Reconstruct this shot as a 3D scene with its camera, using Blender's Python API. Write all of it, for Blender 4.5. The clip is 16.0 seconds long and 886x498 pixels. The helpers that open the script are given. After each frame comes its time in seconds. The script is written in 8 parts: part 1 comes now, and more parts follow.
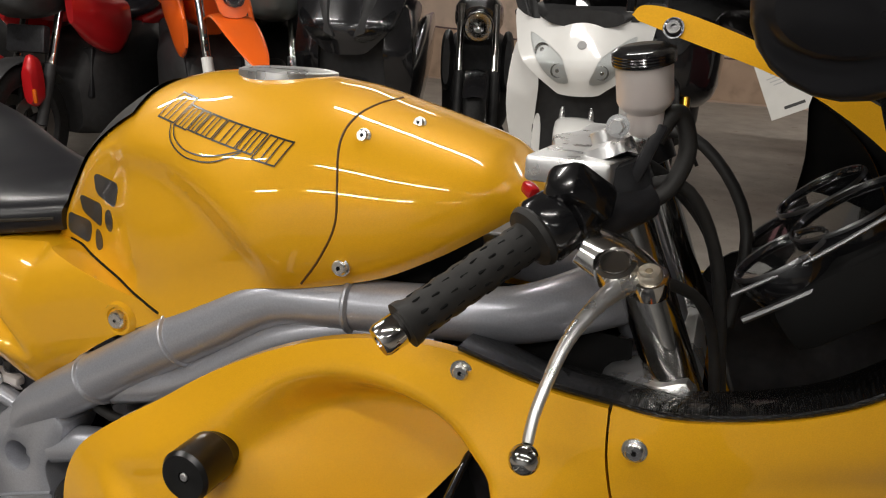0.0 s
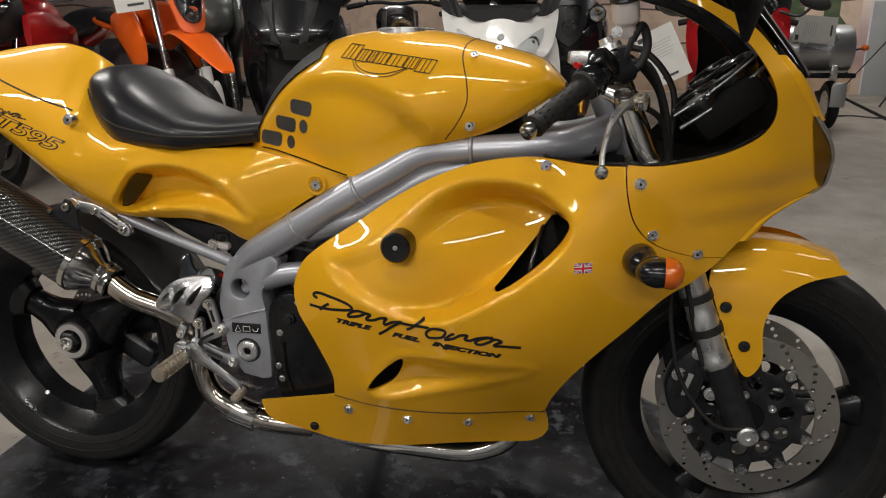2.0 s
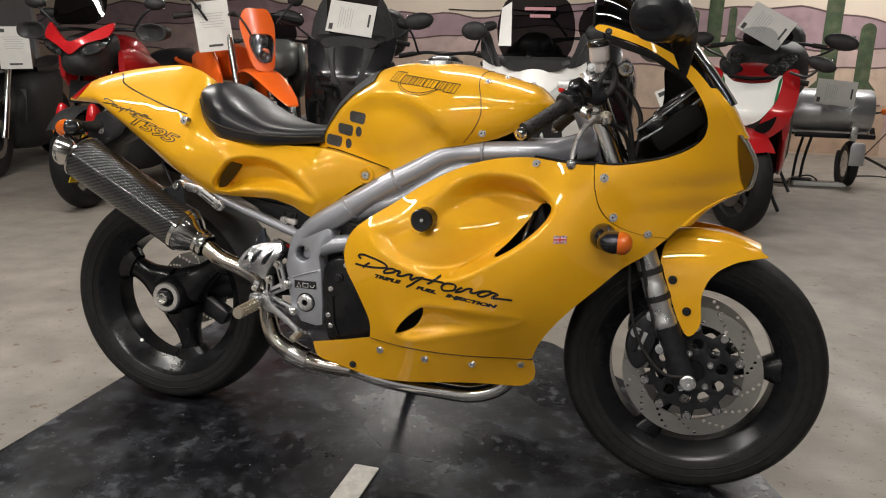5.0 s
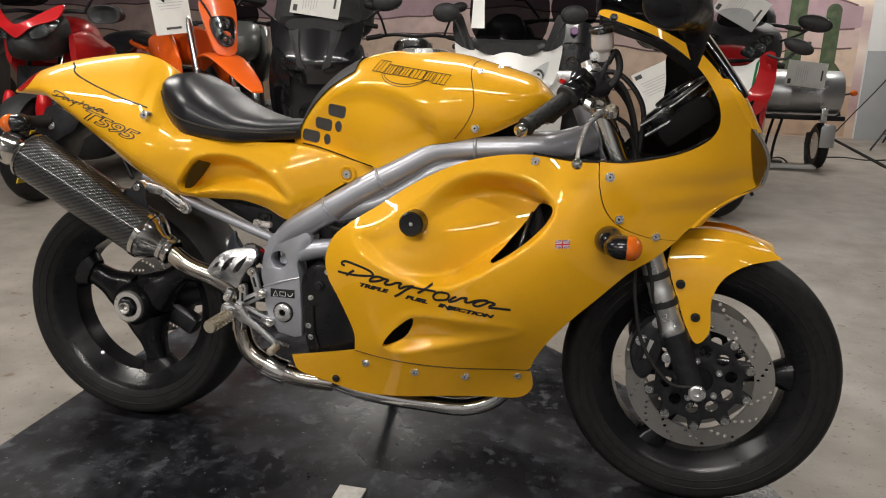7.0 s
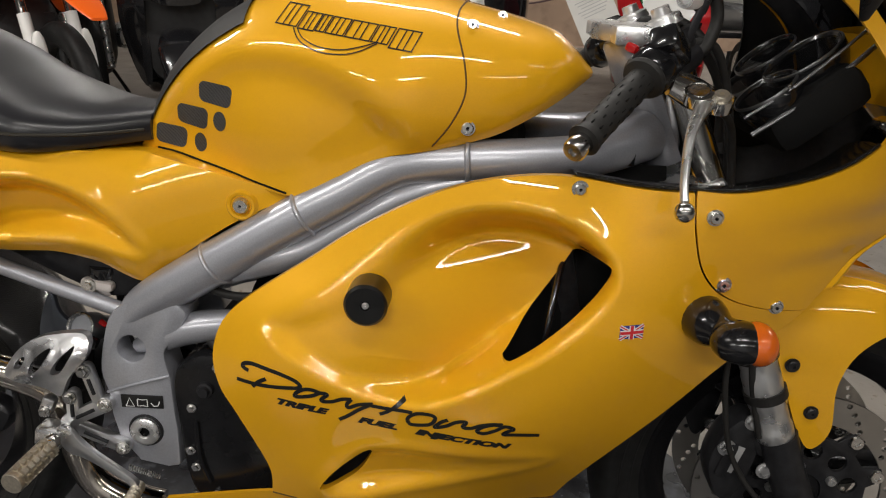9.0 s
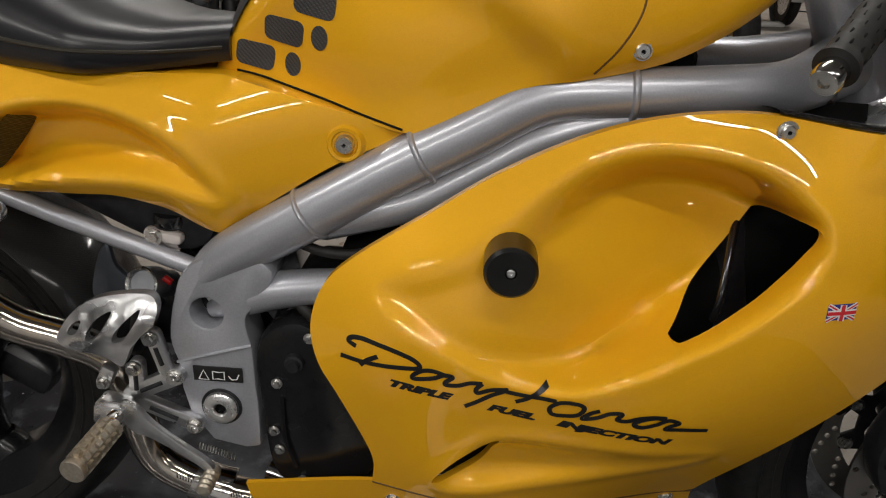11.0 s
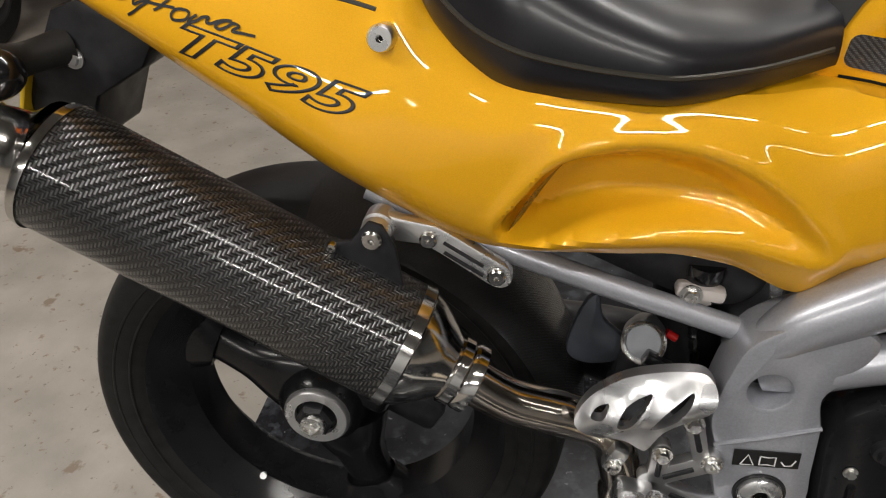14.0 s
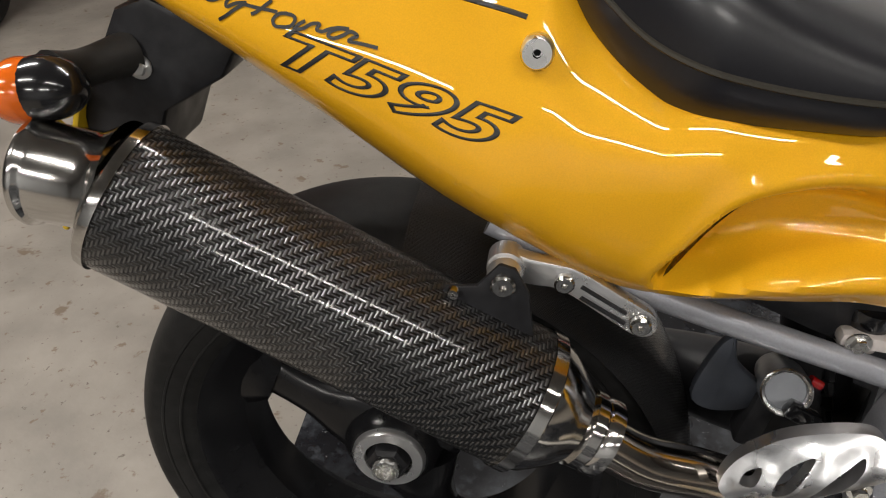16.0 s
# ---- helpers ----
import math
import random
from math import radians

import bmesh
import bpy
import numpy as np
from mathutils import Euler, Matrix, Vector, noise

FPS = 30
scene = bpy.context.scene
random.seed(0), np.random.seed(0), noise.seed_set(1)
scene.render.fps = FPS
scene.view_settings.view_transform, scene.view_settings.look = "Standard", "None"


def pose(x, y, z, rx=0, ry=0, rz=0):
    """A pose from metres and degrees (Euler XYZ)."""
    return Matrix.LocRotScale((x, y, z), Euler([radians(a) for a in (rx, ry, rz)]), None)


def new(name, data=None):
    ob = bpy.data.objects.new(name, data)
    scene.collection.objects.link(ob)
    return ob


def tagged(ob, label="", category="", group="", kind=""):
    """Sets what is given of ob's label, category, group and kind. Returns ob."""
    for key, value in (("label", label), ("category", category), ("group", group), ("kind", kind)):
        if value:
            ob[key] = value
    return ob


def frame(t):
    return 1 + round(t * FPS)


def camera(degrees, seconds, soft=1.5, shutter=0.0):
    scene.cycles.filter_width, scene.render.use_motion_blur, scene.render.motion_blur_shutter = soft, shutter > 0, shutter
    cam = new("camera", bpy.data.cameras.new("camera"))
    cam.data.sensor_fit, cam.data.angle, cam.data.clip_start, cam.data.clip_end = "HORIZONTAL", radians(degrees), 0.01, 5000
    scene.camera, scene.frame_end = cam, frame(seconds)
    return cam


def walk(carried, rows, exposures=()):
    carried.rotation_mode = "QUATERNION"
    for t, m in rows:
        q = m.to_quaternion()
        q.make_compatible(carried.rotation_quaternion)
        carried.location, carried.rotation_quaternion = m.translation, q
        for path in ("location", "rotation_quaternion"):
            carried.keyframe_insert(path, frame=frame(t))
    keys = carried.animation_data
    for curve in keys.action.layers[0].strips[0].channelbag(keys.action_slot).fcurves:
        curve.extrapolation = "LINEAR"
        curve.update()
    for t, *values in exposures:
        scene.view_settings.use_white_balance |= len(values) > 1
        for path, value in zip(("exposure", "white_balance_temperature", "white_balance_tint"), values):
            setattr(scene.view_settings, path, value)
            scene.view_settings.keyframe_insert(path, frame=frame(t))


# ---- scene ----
cam = camera(60.6, 16.0, 1.1)
METRES = 3.175
BASE = pose(0, 0, -0.012, -8.5) @ pose(0.53, -0.733, 1.0245, -12.0, -5.0, 20.5)
ROWS = [
    (0.0, 0.0, 0.0, 0.0, 0.0, 0.0, 0.0),
    (0.5, -0.0369, -0.0523, -0.0261, -3.65, 1.69, 2.77),
    (1.0, -0.0836, -0.1002, -0.0434, -6.76, 2.05, 4.54),
    (1.5, -0.1099, -0.1374, -0.0597, -8.35, 1.34, 5.44),
    (2.0, -0.1061, -0.1786, -0.075, -7.84, 0.76, 5.64),
    (2.5, -0.1128, -0.2138, -0.082, -8.2, 0.86, 5.4),
    (3.0, -0.1274, -0.2452, -0.0951, -7.9, 2.2, 4.51),
    (3.5, -0.1153, -0.2856, -0.1175, -5.64, 3.84, 3.33),
    (4.0, -0.1077, -0.3108, -0.1302, -4.85, 4.95, 2.48),
    (6.5, -0.1142, -0.3095, -0.1354, -5.3, 4.51, 2.73),
    (7.0, -0.1224, -0.2678, -0.113, -7.54, 3.37, 3.55),
    (7.5, -0.1371, -0.2091, -0.085, -11.64, 1.55, 4.82),
    (8.0, -0.1346, -0.1423, -0.058, -14.12, -0.46, 6.3),
    (10.5, -0.1322, -0.0008, -0.0251, -17.42, -7.71, 5.34),
    (11.0, -0.1509, 0.0138, -0.0243, -15.55, -8.62, 5.07),
    (11.5, -0.1728, 0.0322, -0.0235, -13.48, -9.82, 5.19),
    (12.0, -0.1907, 0.0528, -0.021, -11.77, -11.45, 5.3),
    (12.5, -0.2075, 0.0707, -0.0154, -10.8, -12.52, 5.08),
    (13.0, -0.2304, 0.0737, 0.0046, -9.3, -12.84, 5.92),
    (13.5, -0.2547, 0.0867, 0.0185, -9.31, -13.86, 7.3),
    (14.0, -0.2762, 0.1162, 0.0281, -9.7, -15.29, 8.68),
    (14.5, -0.2889, 0.1368, 0.0373, -10.0, -16.05, 9.04),
    (15.0, -0.2951, 0.148, 0.0405, -10.23, -16.47, 8.62),
    (15.5, -0.302, 0.1517, 0.041, -10.35, -16.51, 8.22),
    (16.0, -0.3057, 0.155, 0.0398, -10.89, -16.72, 8.3),
]
EXPOSURES = [(0.0, -0.3), (0.5, -0.45), (1.5, -0.52), (3.0, -0.24), (4.0, -0.12), (6.5, -0.06), (8.0, -0.2), (10.5, -0.42), (12.0, -0.58), (13.0, -0.26), (14.0, -0.15), (16.0, -0.16)]
walk(cam, [(t, BASE @ pose(METRES * x, METRES * y, METRES * z, 90 + pitch, roll, yaw)) for t, x, y, z, yaw, pitch, roll in ROWS], EXPOSURES)

# ---- world, lamps, exposure ----
world = bpy.data.worlds.new("world")
scene.world = world
world.use_nodes = True
world.node_tree.nodes["Background"].inputs[0].default_value = (0.9, 0.95, 1.0, 1)
world.node_tree.nodes["Background"].inputs[1].default_value = 0.02

CEIL = 2.9
# unseen battens; the pair at y 6.0 is added to brighten the back wall
STRIPS = [(-2.2, -3.6, 0, 66), (0.3, -3.6, 0, 86), (2.8, -3.6, 0, 12), (-2.2, -1.0, 0, 44), (0.5, -1.3, 0, 24), (2.6, -1.3, 0, 5), (-2.6, 1.1, 0, 62), (0.2, 1.3, 0, 40), (3.3, 1.7, 0, 32), (-2.0, 6.0, 0, 34), (2.6, 6.0, 0, 72)]


def area_lamp(x, y, z, turn, sx, sy, watts, colour):
    data = bpy.data.lights.new("tube_light", "AREA")
    data.shape, data.size, data.size_y, data.energy, data.color = "RECTANGLE", sx, sy, watts, colour
    ob = new("tube_light", data)
    ob.matrix_world = pose(x, y, z, 0, 0, turn)
    return ob


# ---- materials ----
def mat(name, colour, rough=0.5, metal=0.0, coat=0.0, spec=0.5, vary=0.0, grain=60.0, bump=0.0, bump_scale=200.0, rough_vary=0.0,
        transmission=0.0, emit=None, coat_rough=0.05, dirt=None, dirt_scale=6.0, dirt_amount=0.5, sheen=0.0, ior=1.45):
    m = bpy.data.materials.new(name)
    m.use_nodes = True
    nt = m.node_tree
    b = nt.nodes["Principled BSDF"]
    b.inputs["Base Color"].default_value = (*colour, 1)
    b.inputs["Roughness"].default_value = rough
    b.inputs["Metallic"].default_value = metal
    b.inputs["Coat Weight"].default_value = coat
    b.inputs["Coat Roughness"].default_value = coat_rough
    b.inputs["Specular IOR Level"].default_value = spec
    b.inputs["Transmission Weight"].default_value = transmission
    b.inputs["Sheen Weight"].default_value = sheen
    b.inputs["IOR"].default_value = ior
    if emit:
        b.inputs["Emission Color"].default_value = (*emit[:3], 1)
        b.inputs["Emission Strength"].default_value = emit[3]
    if vary or bump or rough_vary or dirt:
        tc = nt.nodes.new("ShaderNodeTexCoord")
        n1 = nt.nodes.new("ShaderNodeTexNoise")
        n1.inputs["Scale"].default_value = grain
        n1.inputs["Detail"].default_value = 6
        nt.links.new(tc.outputs["Object"], n1.inputs["Vector"])
        colour_out = None
        if vary:
            ramp = nt.nodes.new("ShaderNodeValToRGB")
            ramp.color_ramp.elements[0].position, ramp.color_ramp.elements[1].position = 0.3, 0.7
            ramp.color_ramp.elements[0].color = (*[c * (1 - vary) for c in colour], 1)
            ramp.color_ramp.elements[1].color = (*[min(1, c * (1 + vary)) for c in colour], 1)
            nt.links.new(n1.outputs["Fac"], ramp.inputs["Fac"])
            colour_out = ramp.outputs["Color"]
        if dirt:
            n2 = nt.nodes.new("ShaderNodeTexNoise")
            n2.inputs["Scale"].default_value, n2.inputs["Detail"].default_value, n2.inputs["Roughness"].default_value = dirt_scale, 8, 0.65
            nt.links.new(tc.outputs["Object"], n2.inputs["Vector"])
            r2 = nt.nodes.new("ShaderNodeMapRange")
            r2.inputs["From Min"].default_value, r2.inputs["From Max"].default_value, r2.inputs["To Max"].default_value = 0.48, 0.72, dirt_amount
            nt.links.new(n2.outputs["Fac"], r2.inputs["Value"])
            mx = nt.nodes.new("ShaderNodeMix")
            mx.data_type = "RGBA"
            mx.inputs[6].default_value, mx.inputs[7].default_value = (*colour, 1), (*dirt, 1)
            nt.links.new(r2.outputs["Result"], mx.inputs[0])
            if colour_out:
                nt.links.new(colour_out, mx.inputs[6])
            colour_out = mx.outputs[2]
        if colour_out:
            nt.links.new(colour_out, b.inputs["Base Color"])
        if rough_vary:
            n3 = nt.nodes.new("ShaderNodeTexNoise")
            n3.inputs["Scale"].default_value, n3.inputs["Detail"].default_value = grain * 0.3, 5
            nt.links.new(tc.outputs["Object"], n3.inputs["Vector"])
            r3 = nt.nodes.new("ShaderNodeMapRange")
            r3.inputs["From Min"].default_value, r3.inputs["From Max"].default_value = 0.3, 0.7
            r3.inputs["To Min"].default_value, r3.inputs["To Max"].default_value = max(0.02, rough - rough_vary), min(1, rough + rough_vary)
            nt.links.new(n3.outputs["Fac"], r3.inputs["Value"])
            nt.links.new(r3.outputs["Result"], b.inputs["Roughness"])
        if bump:
            n4 = nt.nodes.new("ShaderNodeTexNoise")
            n4.inputs["Scale"].default_value, n4.inputs["Detail"].default_value = bump_scale, 4
            nt.links.new(tc.outputs["Object"], n4.inputs["Vector"])
            bp = nt.nodes.new("ShaderNodeBump")
            bp.inputs["Strength"].default_value, bp.inputs["Distance"].default_value = bump, 0.002
            nt.links.new(n4.outputs["Fac"], bp.inputs["Height"])
            nt.links.new(bp.outputs["Normal"], b.inputs["Normal"])
    return m


def speckle(m, layers):
    """Sprinkles small stains of other colours over a material: (scale, threshold, full, colour) each."""
    nt = m.node_tree
    b = nt.nodes["Principled BSDF"]
    src = b.inputs["Base Color"].links[0].from_socket
    tc = nt.nodes.new("ShaderNodeTexCoord")
    for scale, lo, hi, colour in layers:
        n = nt.nodes.new("ShaderNodeTexNoise")
        n.inputs["Scale"].default_value, n.inputs["Detail"].default_value, n.inputs["Roughness"].default_value = scale, 5, 0.6
        nt.links.new(tc.outputs["Object"], n.inputs["Vector"])
        r = nt.nodes.new("ShaderNodeMapRange")
        r.inputs["From Min"].default_value, r.inputs["From Max"].default_value, r.inputs["To Max"].default_value = lo, hi, 0.85
        nt.links.new(n.outputs["Fac"], r.inputs["Value"])
        mx = nt.nodes.new("ShaderNodeMix")
        mx.data_type = "RGBA"
        mx.inputs[7].default_value = (*colour, 1)
        nt.links.new(r.outputs["Result"], mx.inputs[0])
        nt.links.new(src, mx.inputs[6])
        src = mx.outputs[2]
    nt.links.new(src, b.inputs["Base Color"])


def twill(name, cell, along_uv=True, dark=(0.003, 0.003, 0.004), light=(0.075, 0.075, 0.08), rough=0.24, metal=0.5):
    """Carbon twill weave, cell metres wide, under clear lacquer."""
    m = bpy.data.materials.new(name)
    m.use_nodes = True
    nt = m.node_tree
    b = nt.nodes["Principled BSDF"]
    tc = nt.nodes.new("ShaderNodeTexCoord")
    sep = nt.nodes.new("ShaderNodeSeparateXYZ")
    nt.links.new(tc.outputs["UV" if along_uv else "Object"], sep.inputs[0])

    def math_node(op, a, c=None):
        n = nt.nodes.new("ShaderNodeMath")
        n.operation = op
        for i, v in enumerate((a, c)):
            if v is None:
                continue
            if isinstance(v, (int, float)):
                n.inputs[i].default_value = v
            else:
                nt.links.new(v, n.inputs[i])
        return n.outputs[0]

    u = math_node("DIVIDE", sep.outputs[0], cell)
    v = math_node("DIVIDE", sep.outputs[1 if along_uv else 2], cell)
    iu, iv = math_node("FLOOR", u), math_node("FLOOR", v)
    s = math_node("FLOORED_MODULO", math_node("ADD", iu, iv), 4.0)
    over = math_node("LESS_THAN", s, 1.9)
    fu = math_node("SUBTRACT", math_node("FRACT", u), 0.5)
    fv = math_node("SUBTRACT", math_node("FRACT", v), 0.5)
    hu = math_node("SUBTRACT", 1.0, math_node("MULTIPLY", math_node("MULTIPLY", fu, fu), 3.0))
    hv = math_node("SUBTRACT", 1.0, math_node("MULTIPLY", math_node("MULTIPLY", fv, fv), 3.0))
    mixh = nt.nodes.new("ShaderNodeMix")
    nt.links.new(over, mixh.inputs[0])
    nt.links.new(hu, mixh.inputs[2])
    nt.links.new(hv, mixh.inputs[3])
    mix = nt.nodes.new("ShaderNodeMix")
    mix.data_type = "RGBA"
    mix.inputs[6].default_value, mix.inputs[7].default_value = (*dark, 1), (*light, 1)
    edge_v = math_node("SUBTRACT", 1.0, math_node("POWER", math_node("ABSOLUTE", math_node("MULTIPLY", fv, 2.0)), 3.0))
    edge_u = math_node("SUBTRACT", 1.0, math_node("POWER", math_node("ABSOLUTE", math_node("MULTIPLY", fu, 2.0)), 3.0))
    under = math_node("SUBTRACT", 1.0, over)
    nt.links.new(math_node("ADD", math_node("MULTIPLY", over, edge_v), math_node("MULTIPLY", math_node("MULTIPLY", under, edge_u), 0.22)), mix.inputs[0])
    nt.links.new(mix.outputs[2], b.inputs["Base Color"])
    bp = nt.nodes.new("ShaderNodeBump")
    bp.inputs["Strength"].default_value, bp.inputs["Distance"].default_value = 1.0, cell * 0.42
    nt.links.new(mixh.outputs[0], bp.inputs["Height"])
    nt.links.new(bp.outputs["Normal"], b.inputs["Normal"])
    b.inputs["Roughness"].default_value = rough
    b.inputs["Metallic"].default_value = metal
    b.inputs["Coat Weight"].default_value = 0.5
    b.inputs["Coat Roughness"].default_value = 0.08
    return m


def tinted(name, tint, gloss_rough=0.02):
    """Thin tinted sheet: lets light through darkened, mirrors at grazing angles."""
    m = bpy.data.materials.new(name)
    m.use_nodes = True
    nt = m.node_tree
    nt.nodes.clear()
    out = nt.nodes.new("ShaderNodeOutputMaterial")
    tr = nt.nodes.new("ShaderNodeBsdfTransparent")
    tr.inputs[0].default_value = (*tint, 1)
    gl = nt.nodes.new("ShaderNodeBsdfGlossy")
    gl.inputs["Roughness"].default_value = gloss_rough
    fr = nt.nodes.new("ShaderNodeFresnel")
    fr.inputs[0].default_value = 1.5
    mx = nt.nodes.new("ShaderNodeMixShader")
    nt.links.new(fr.outputs[0], mx.inputs[0])
    nt.links.new(tr.outputs[0], mx.inputs[1])
    nt.links.new(gl.outputs[0], mx.inputs[2])
    nt.links.new(mx.outputs[0], out.inputs[0])
    return m


YELLOW = mat("yellow_pearl_paint", (0.83, 0.418, 0.010), 0.45, 0.12, 1.0, 0.15, vary=0.05, grain=900, coat_rough=0.015)
SILVER = mat("silver_frame_paint", (0.40, 0.41, 0.45), 0.36, 0.5, 0.7, vary=0.08, grain=500, coat_rough=0.15, bump=0.05, bump_scale=600)
CHROME = mat("polished_steel", (0.62, 0.605, 0.58), 0.12, 1.0, rough_vary=0.07, grain=60)
ALU = mat("brushed_aluminium", (0.74, 0.74, 0.74), 0.32, 0.9, rough_vary=0.12, grain=120, bump=0.08, bump_scale=300)
BLACK = mat("satin_black_metal", (0.019, 0.019, 0.021), 0.38, 0.1, 0.0, 0.35, vary=0.3, grain=80, rough_vary=0.1)
GLOSSBLACK = mat("gloss_black_plastic", (0.008, 0.008, 0.009), 0.18, 0.0, 0.5)
RIM = mat("black_wheel_paint", (0.009, 0.009, 0.010), 0.22, 0.0, 0.0, 0.35, vary=0.2, grain=40, rough_vary=0.04)
TYRE = mat("tyre_rubber", (0.014, 0.014, 0.014), 0.50, 0.0, 0.0, 0.2, vary=0.3, grain=70, bump=0.15, bump_scale=500, dirt=(0.035, 0.032, 0.03), dirt_scale=14, dirt_amount=0.25)
RUBBER = mat("black_rubber", (0.015, 0.014, 0.013), 0.6, vary=0.2, grain=90, bump=0.1)
VINYL = mat("black_seat_vinyl", (0.010, 0.010, 0.013), 0.36, 0, 0.30, 0.5, vary=0.15, grain=300, bump=0.04, bump_scale=1200, coat_rough=0.22)
STEEL = mat("dull_steel_fastener", (0.74, 0.73, 0.71), 0.26, 1.0, rough_vary=0.12, grain=200)
# near-black for hollows, their shade put into the colour; also on dark parts
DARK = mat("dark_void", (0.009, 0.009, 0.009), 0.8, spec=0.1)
AMBER = mat("amber_lens", (0.85, 0.16, 0.01), 0.12, 0, 0.6, transmission=0.25)
REDLENS = mat("red_lens", (0.45, 0.01, 0.01), 0.12, 0, 0.6)
CLEAR = tinted("clear_lens", (0.85, 0.87, 0.88))
SMOKE = tinted("smoked_screen", (0.05, 0.05, 0.055))
WHITEPL = mat("translucent_white_plastic", (0.80, 0.74, 0.71), 0.30, transmission=0.30, vary=0.04, grain=40)
FLUID = mat("brake_fluid_amber", (0.62, 0.36, 0.24), 0.3)
DECAL = mat("black_decal", (0.010, 0.010, 0.010), 0.35)
DECALW = mat("white_decal", (0.75, 0.75, 0.75), 0.4)
DECALR = mat("red_decal", (0.6, 0.02, 0.03), 0.4)
DECALB = mat("blue_decal", (0.02, 0.03, 0.22), 0.4)
CARBON = twill("carbon_twill", 0.0031, True, (0.003, 0.003, 0.003), (0.17, 0.17, 0.172), 0.28, 0.9)
CARBON_FINE = twill("carbon_fine_weave", 0.0011, True, (0.004, 0.004, 0.004), (0.013, 0.013, 0.014), 0.4, 0.1)
CARBON_FLAT = twill("carbon_twill_flat", 0.0016, False, (0.003, 0.003, 0.003), (0.014, 0.014, 0.015))
MESHGREY = twill("dark_grille", 0.0013, False, (0.022, 0.022, 0.023), (0.075, 0.075, 0.078), 0.4, 0.2)
DISC = mat("brushed_disc_steel", (0.49, 0.47, 0.44), 0.38, 1.0, rough_vary=0.06, grain=30, vary=0.05)
GREYCAST = mat("grey_cast_aluminium", (0.60, 0.60, 0.61), 0.33, 0.95, vary=0.1, grain=60, rough_vary=0.12, bump=0.06, bump_scale=250)
BRASSY = mat("worn_knurled_alloy", (0.62, 0.56, 0.46), 0.36, 0.85, vary=0.15, grain=200)


# ---- mesh helpers ----
def curve1(table):
    """Smooth function through (x, value) pairs, flat beyond the ends."""
    xs = np.array([p[0] for p in table], float)
    vs = np.array([p[1] for p in table], float)
    d = np.diff(vs) / np.diff(xs)
    s = np.zeros(len(xs))
    for i in range(1, len(xs) - 1):
        s[i] = 0 if d[i - 1] * d[i] <= 0 else 2 * d[i - 1] * d[i] / (d[i - 1] + d[i])
    s[0], s[-1] = d[0], d[-1]

    def f(x):
        x = np.clip(x, xs[0], xs[-1])
        i = np.clip(np.searchsorted(xs, x) - 1, 0, len(xs) - 2)
        h = xs[i + 1] - xs[i]
        t = (x - xs[i]) / h
        return (2 * t**3 - 3 * t**2 + 1) * vs[i] + (t**3 - 2 * t**2 + t) * h * s[i] + (3 * t**2 - 2 * t**3) * vs[i + 1] + (t**3 - t**2) * h * s[i + 1]

    return f


def spline(points, n=8, closed=False):
    """Catmull-Rom curve through the points, n steps a span."""
    p = [np.array(q, float) for q in points]
    k = len(p)
    out = []
    for i in range(k if closed else k - 1):
        a, b, c, d = (p[(i + j) % k] if closed else p[min(max(i + j, 0), k - 1)] for j in (-1, 0, 1, 2))
        for t in np.linspace(0, 1, n, endpoint=False):
            out.append(0.5 * (2 * b + (c - a) * t + (2 * a - 5 * b + 4 * c - d) * t**2 + (3 * b - a - 3 * c + d) * t**3))
    if not closed:
        out.append(p[-1])
    return out


def inside(poly, x, z):
    """Signed distance from (x, z) to the outline, positive inside."""
    px, pz = poly[:, 0], poly[:, 1]
    qx, qz = np.roll(px, -1), np.roll(pz, -1)
    ex, ez = qx - px, qz - pz
    t = np.clip(((x - px) * ex + (z - pz) * ez) / (ex * ex + ez * ez + 1e-12), 0, 1)
    d = np.sqrt(((x - px - t * ex) ** 2 + (z - pz - t * ez) ** 2).min())
    cross = ((pz > z) != (qz > z)) & (x < ex * (z - pz) / np.where(ez == 0, 1e-9, ez) + px)
    return d if cross.sum() % 2 else -d


def field(f, x0, x1, z0, z1, step, sigma):
    """Samples f(x, z) on a grid, softens it by sigma metres and returns a smooth lookup."""
    xs, zs = np.arange(x0, x1, step), np.arange(z0, z1, step)
    g = np.array([[f(x, z) for z in zs] for x in xs])
    k = np.exp(-0.5 * (np.arange(-12, 13) * step / sigma) ** 2)
    k /= k.sum()
    pad = np.pad(g, 12, mode="edge")
    pad = np.apply_along_axis(lambda r: np.convolve(r, k, "valid"), 0, pad)
    g = np.apply_along_axis(lambda r: np.convolve(r, k, "valid"), 1, pad)
    nx, nz = g.shape

    def weights(t):
        return np.array((-0.5 * t**3 + t**2 - 0.5 * t, 1.5 * t**3 - 2.5 * t**2 + 1, -1.5 * t**3 + 2 * t**2 + 0.5 * t, 0.5 * t**3 - 0.5 * t**2))

    def lookup(x, z):
        u, v = min(max((x - x0) / step, 1.0), nx - 2.001), min(max((z - z0) / step, 1.0), nz - 2.001)
        i, j = int(u), int(v)
        return float(weights(u - i) @ g[i - 1:i + 3, j - 1:j + 3] @ weights(v - j))

    return lookup


def step01(v):
    v = min(max(v, 0.0), 1.0)
    return v * v * (3 - 2 * v)


def link_mesh(name, bm, material, smooth=38):
    me = bpy.data.meshes.new(name)
    bmesh.ops.recalc_face_normals(bm, faces=bm.faces)
    bm.to_mesh(me)
    bm.free()
    for mt in material if isinstance(material, (list, tuple)) else [material]:
        me.materials.append(mt)
    if smooth:
        me.shade_smooth()
        me.set_sharp_from_angle(angle=radians(smooth))
    return new(name, me)


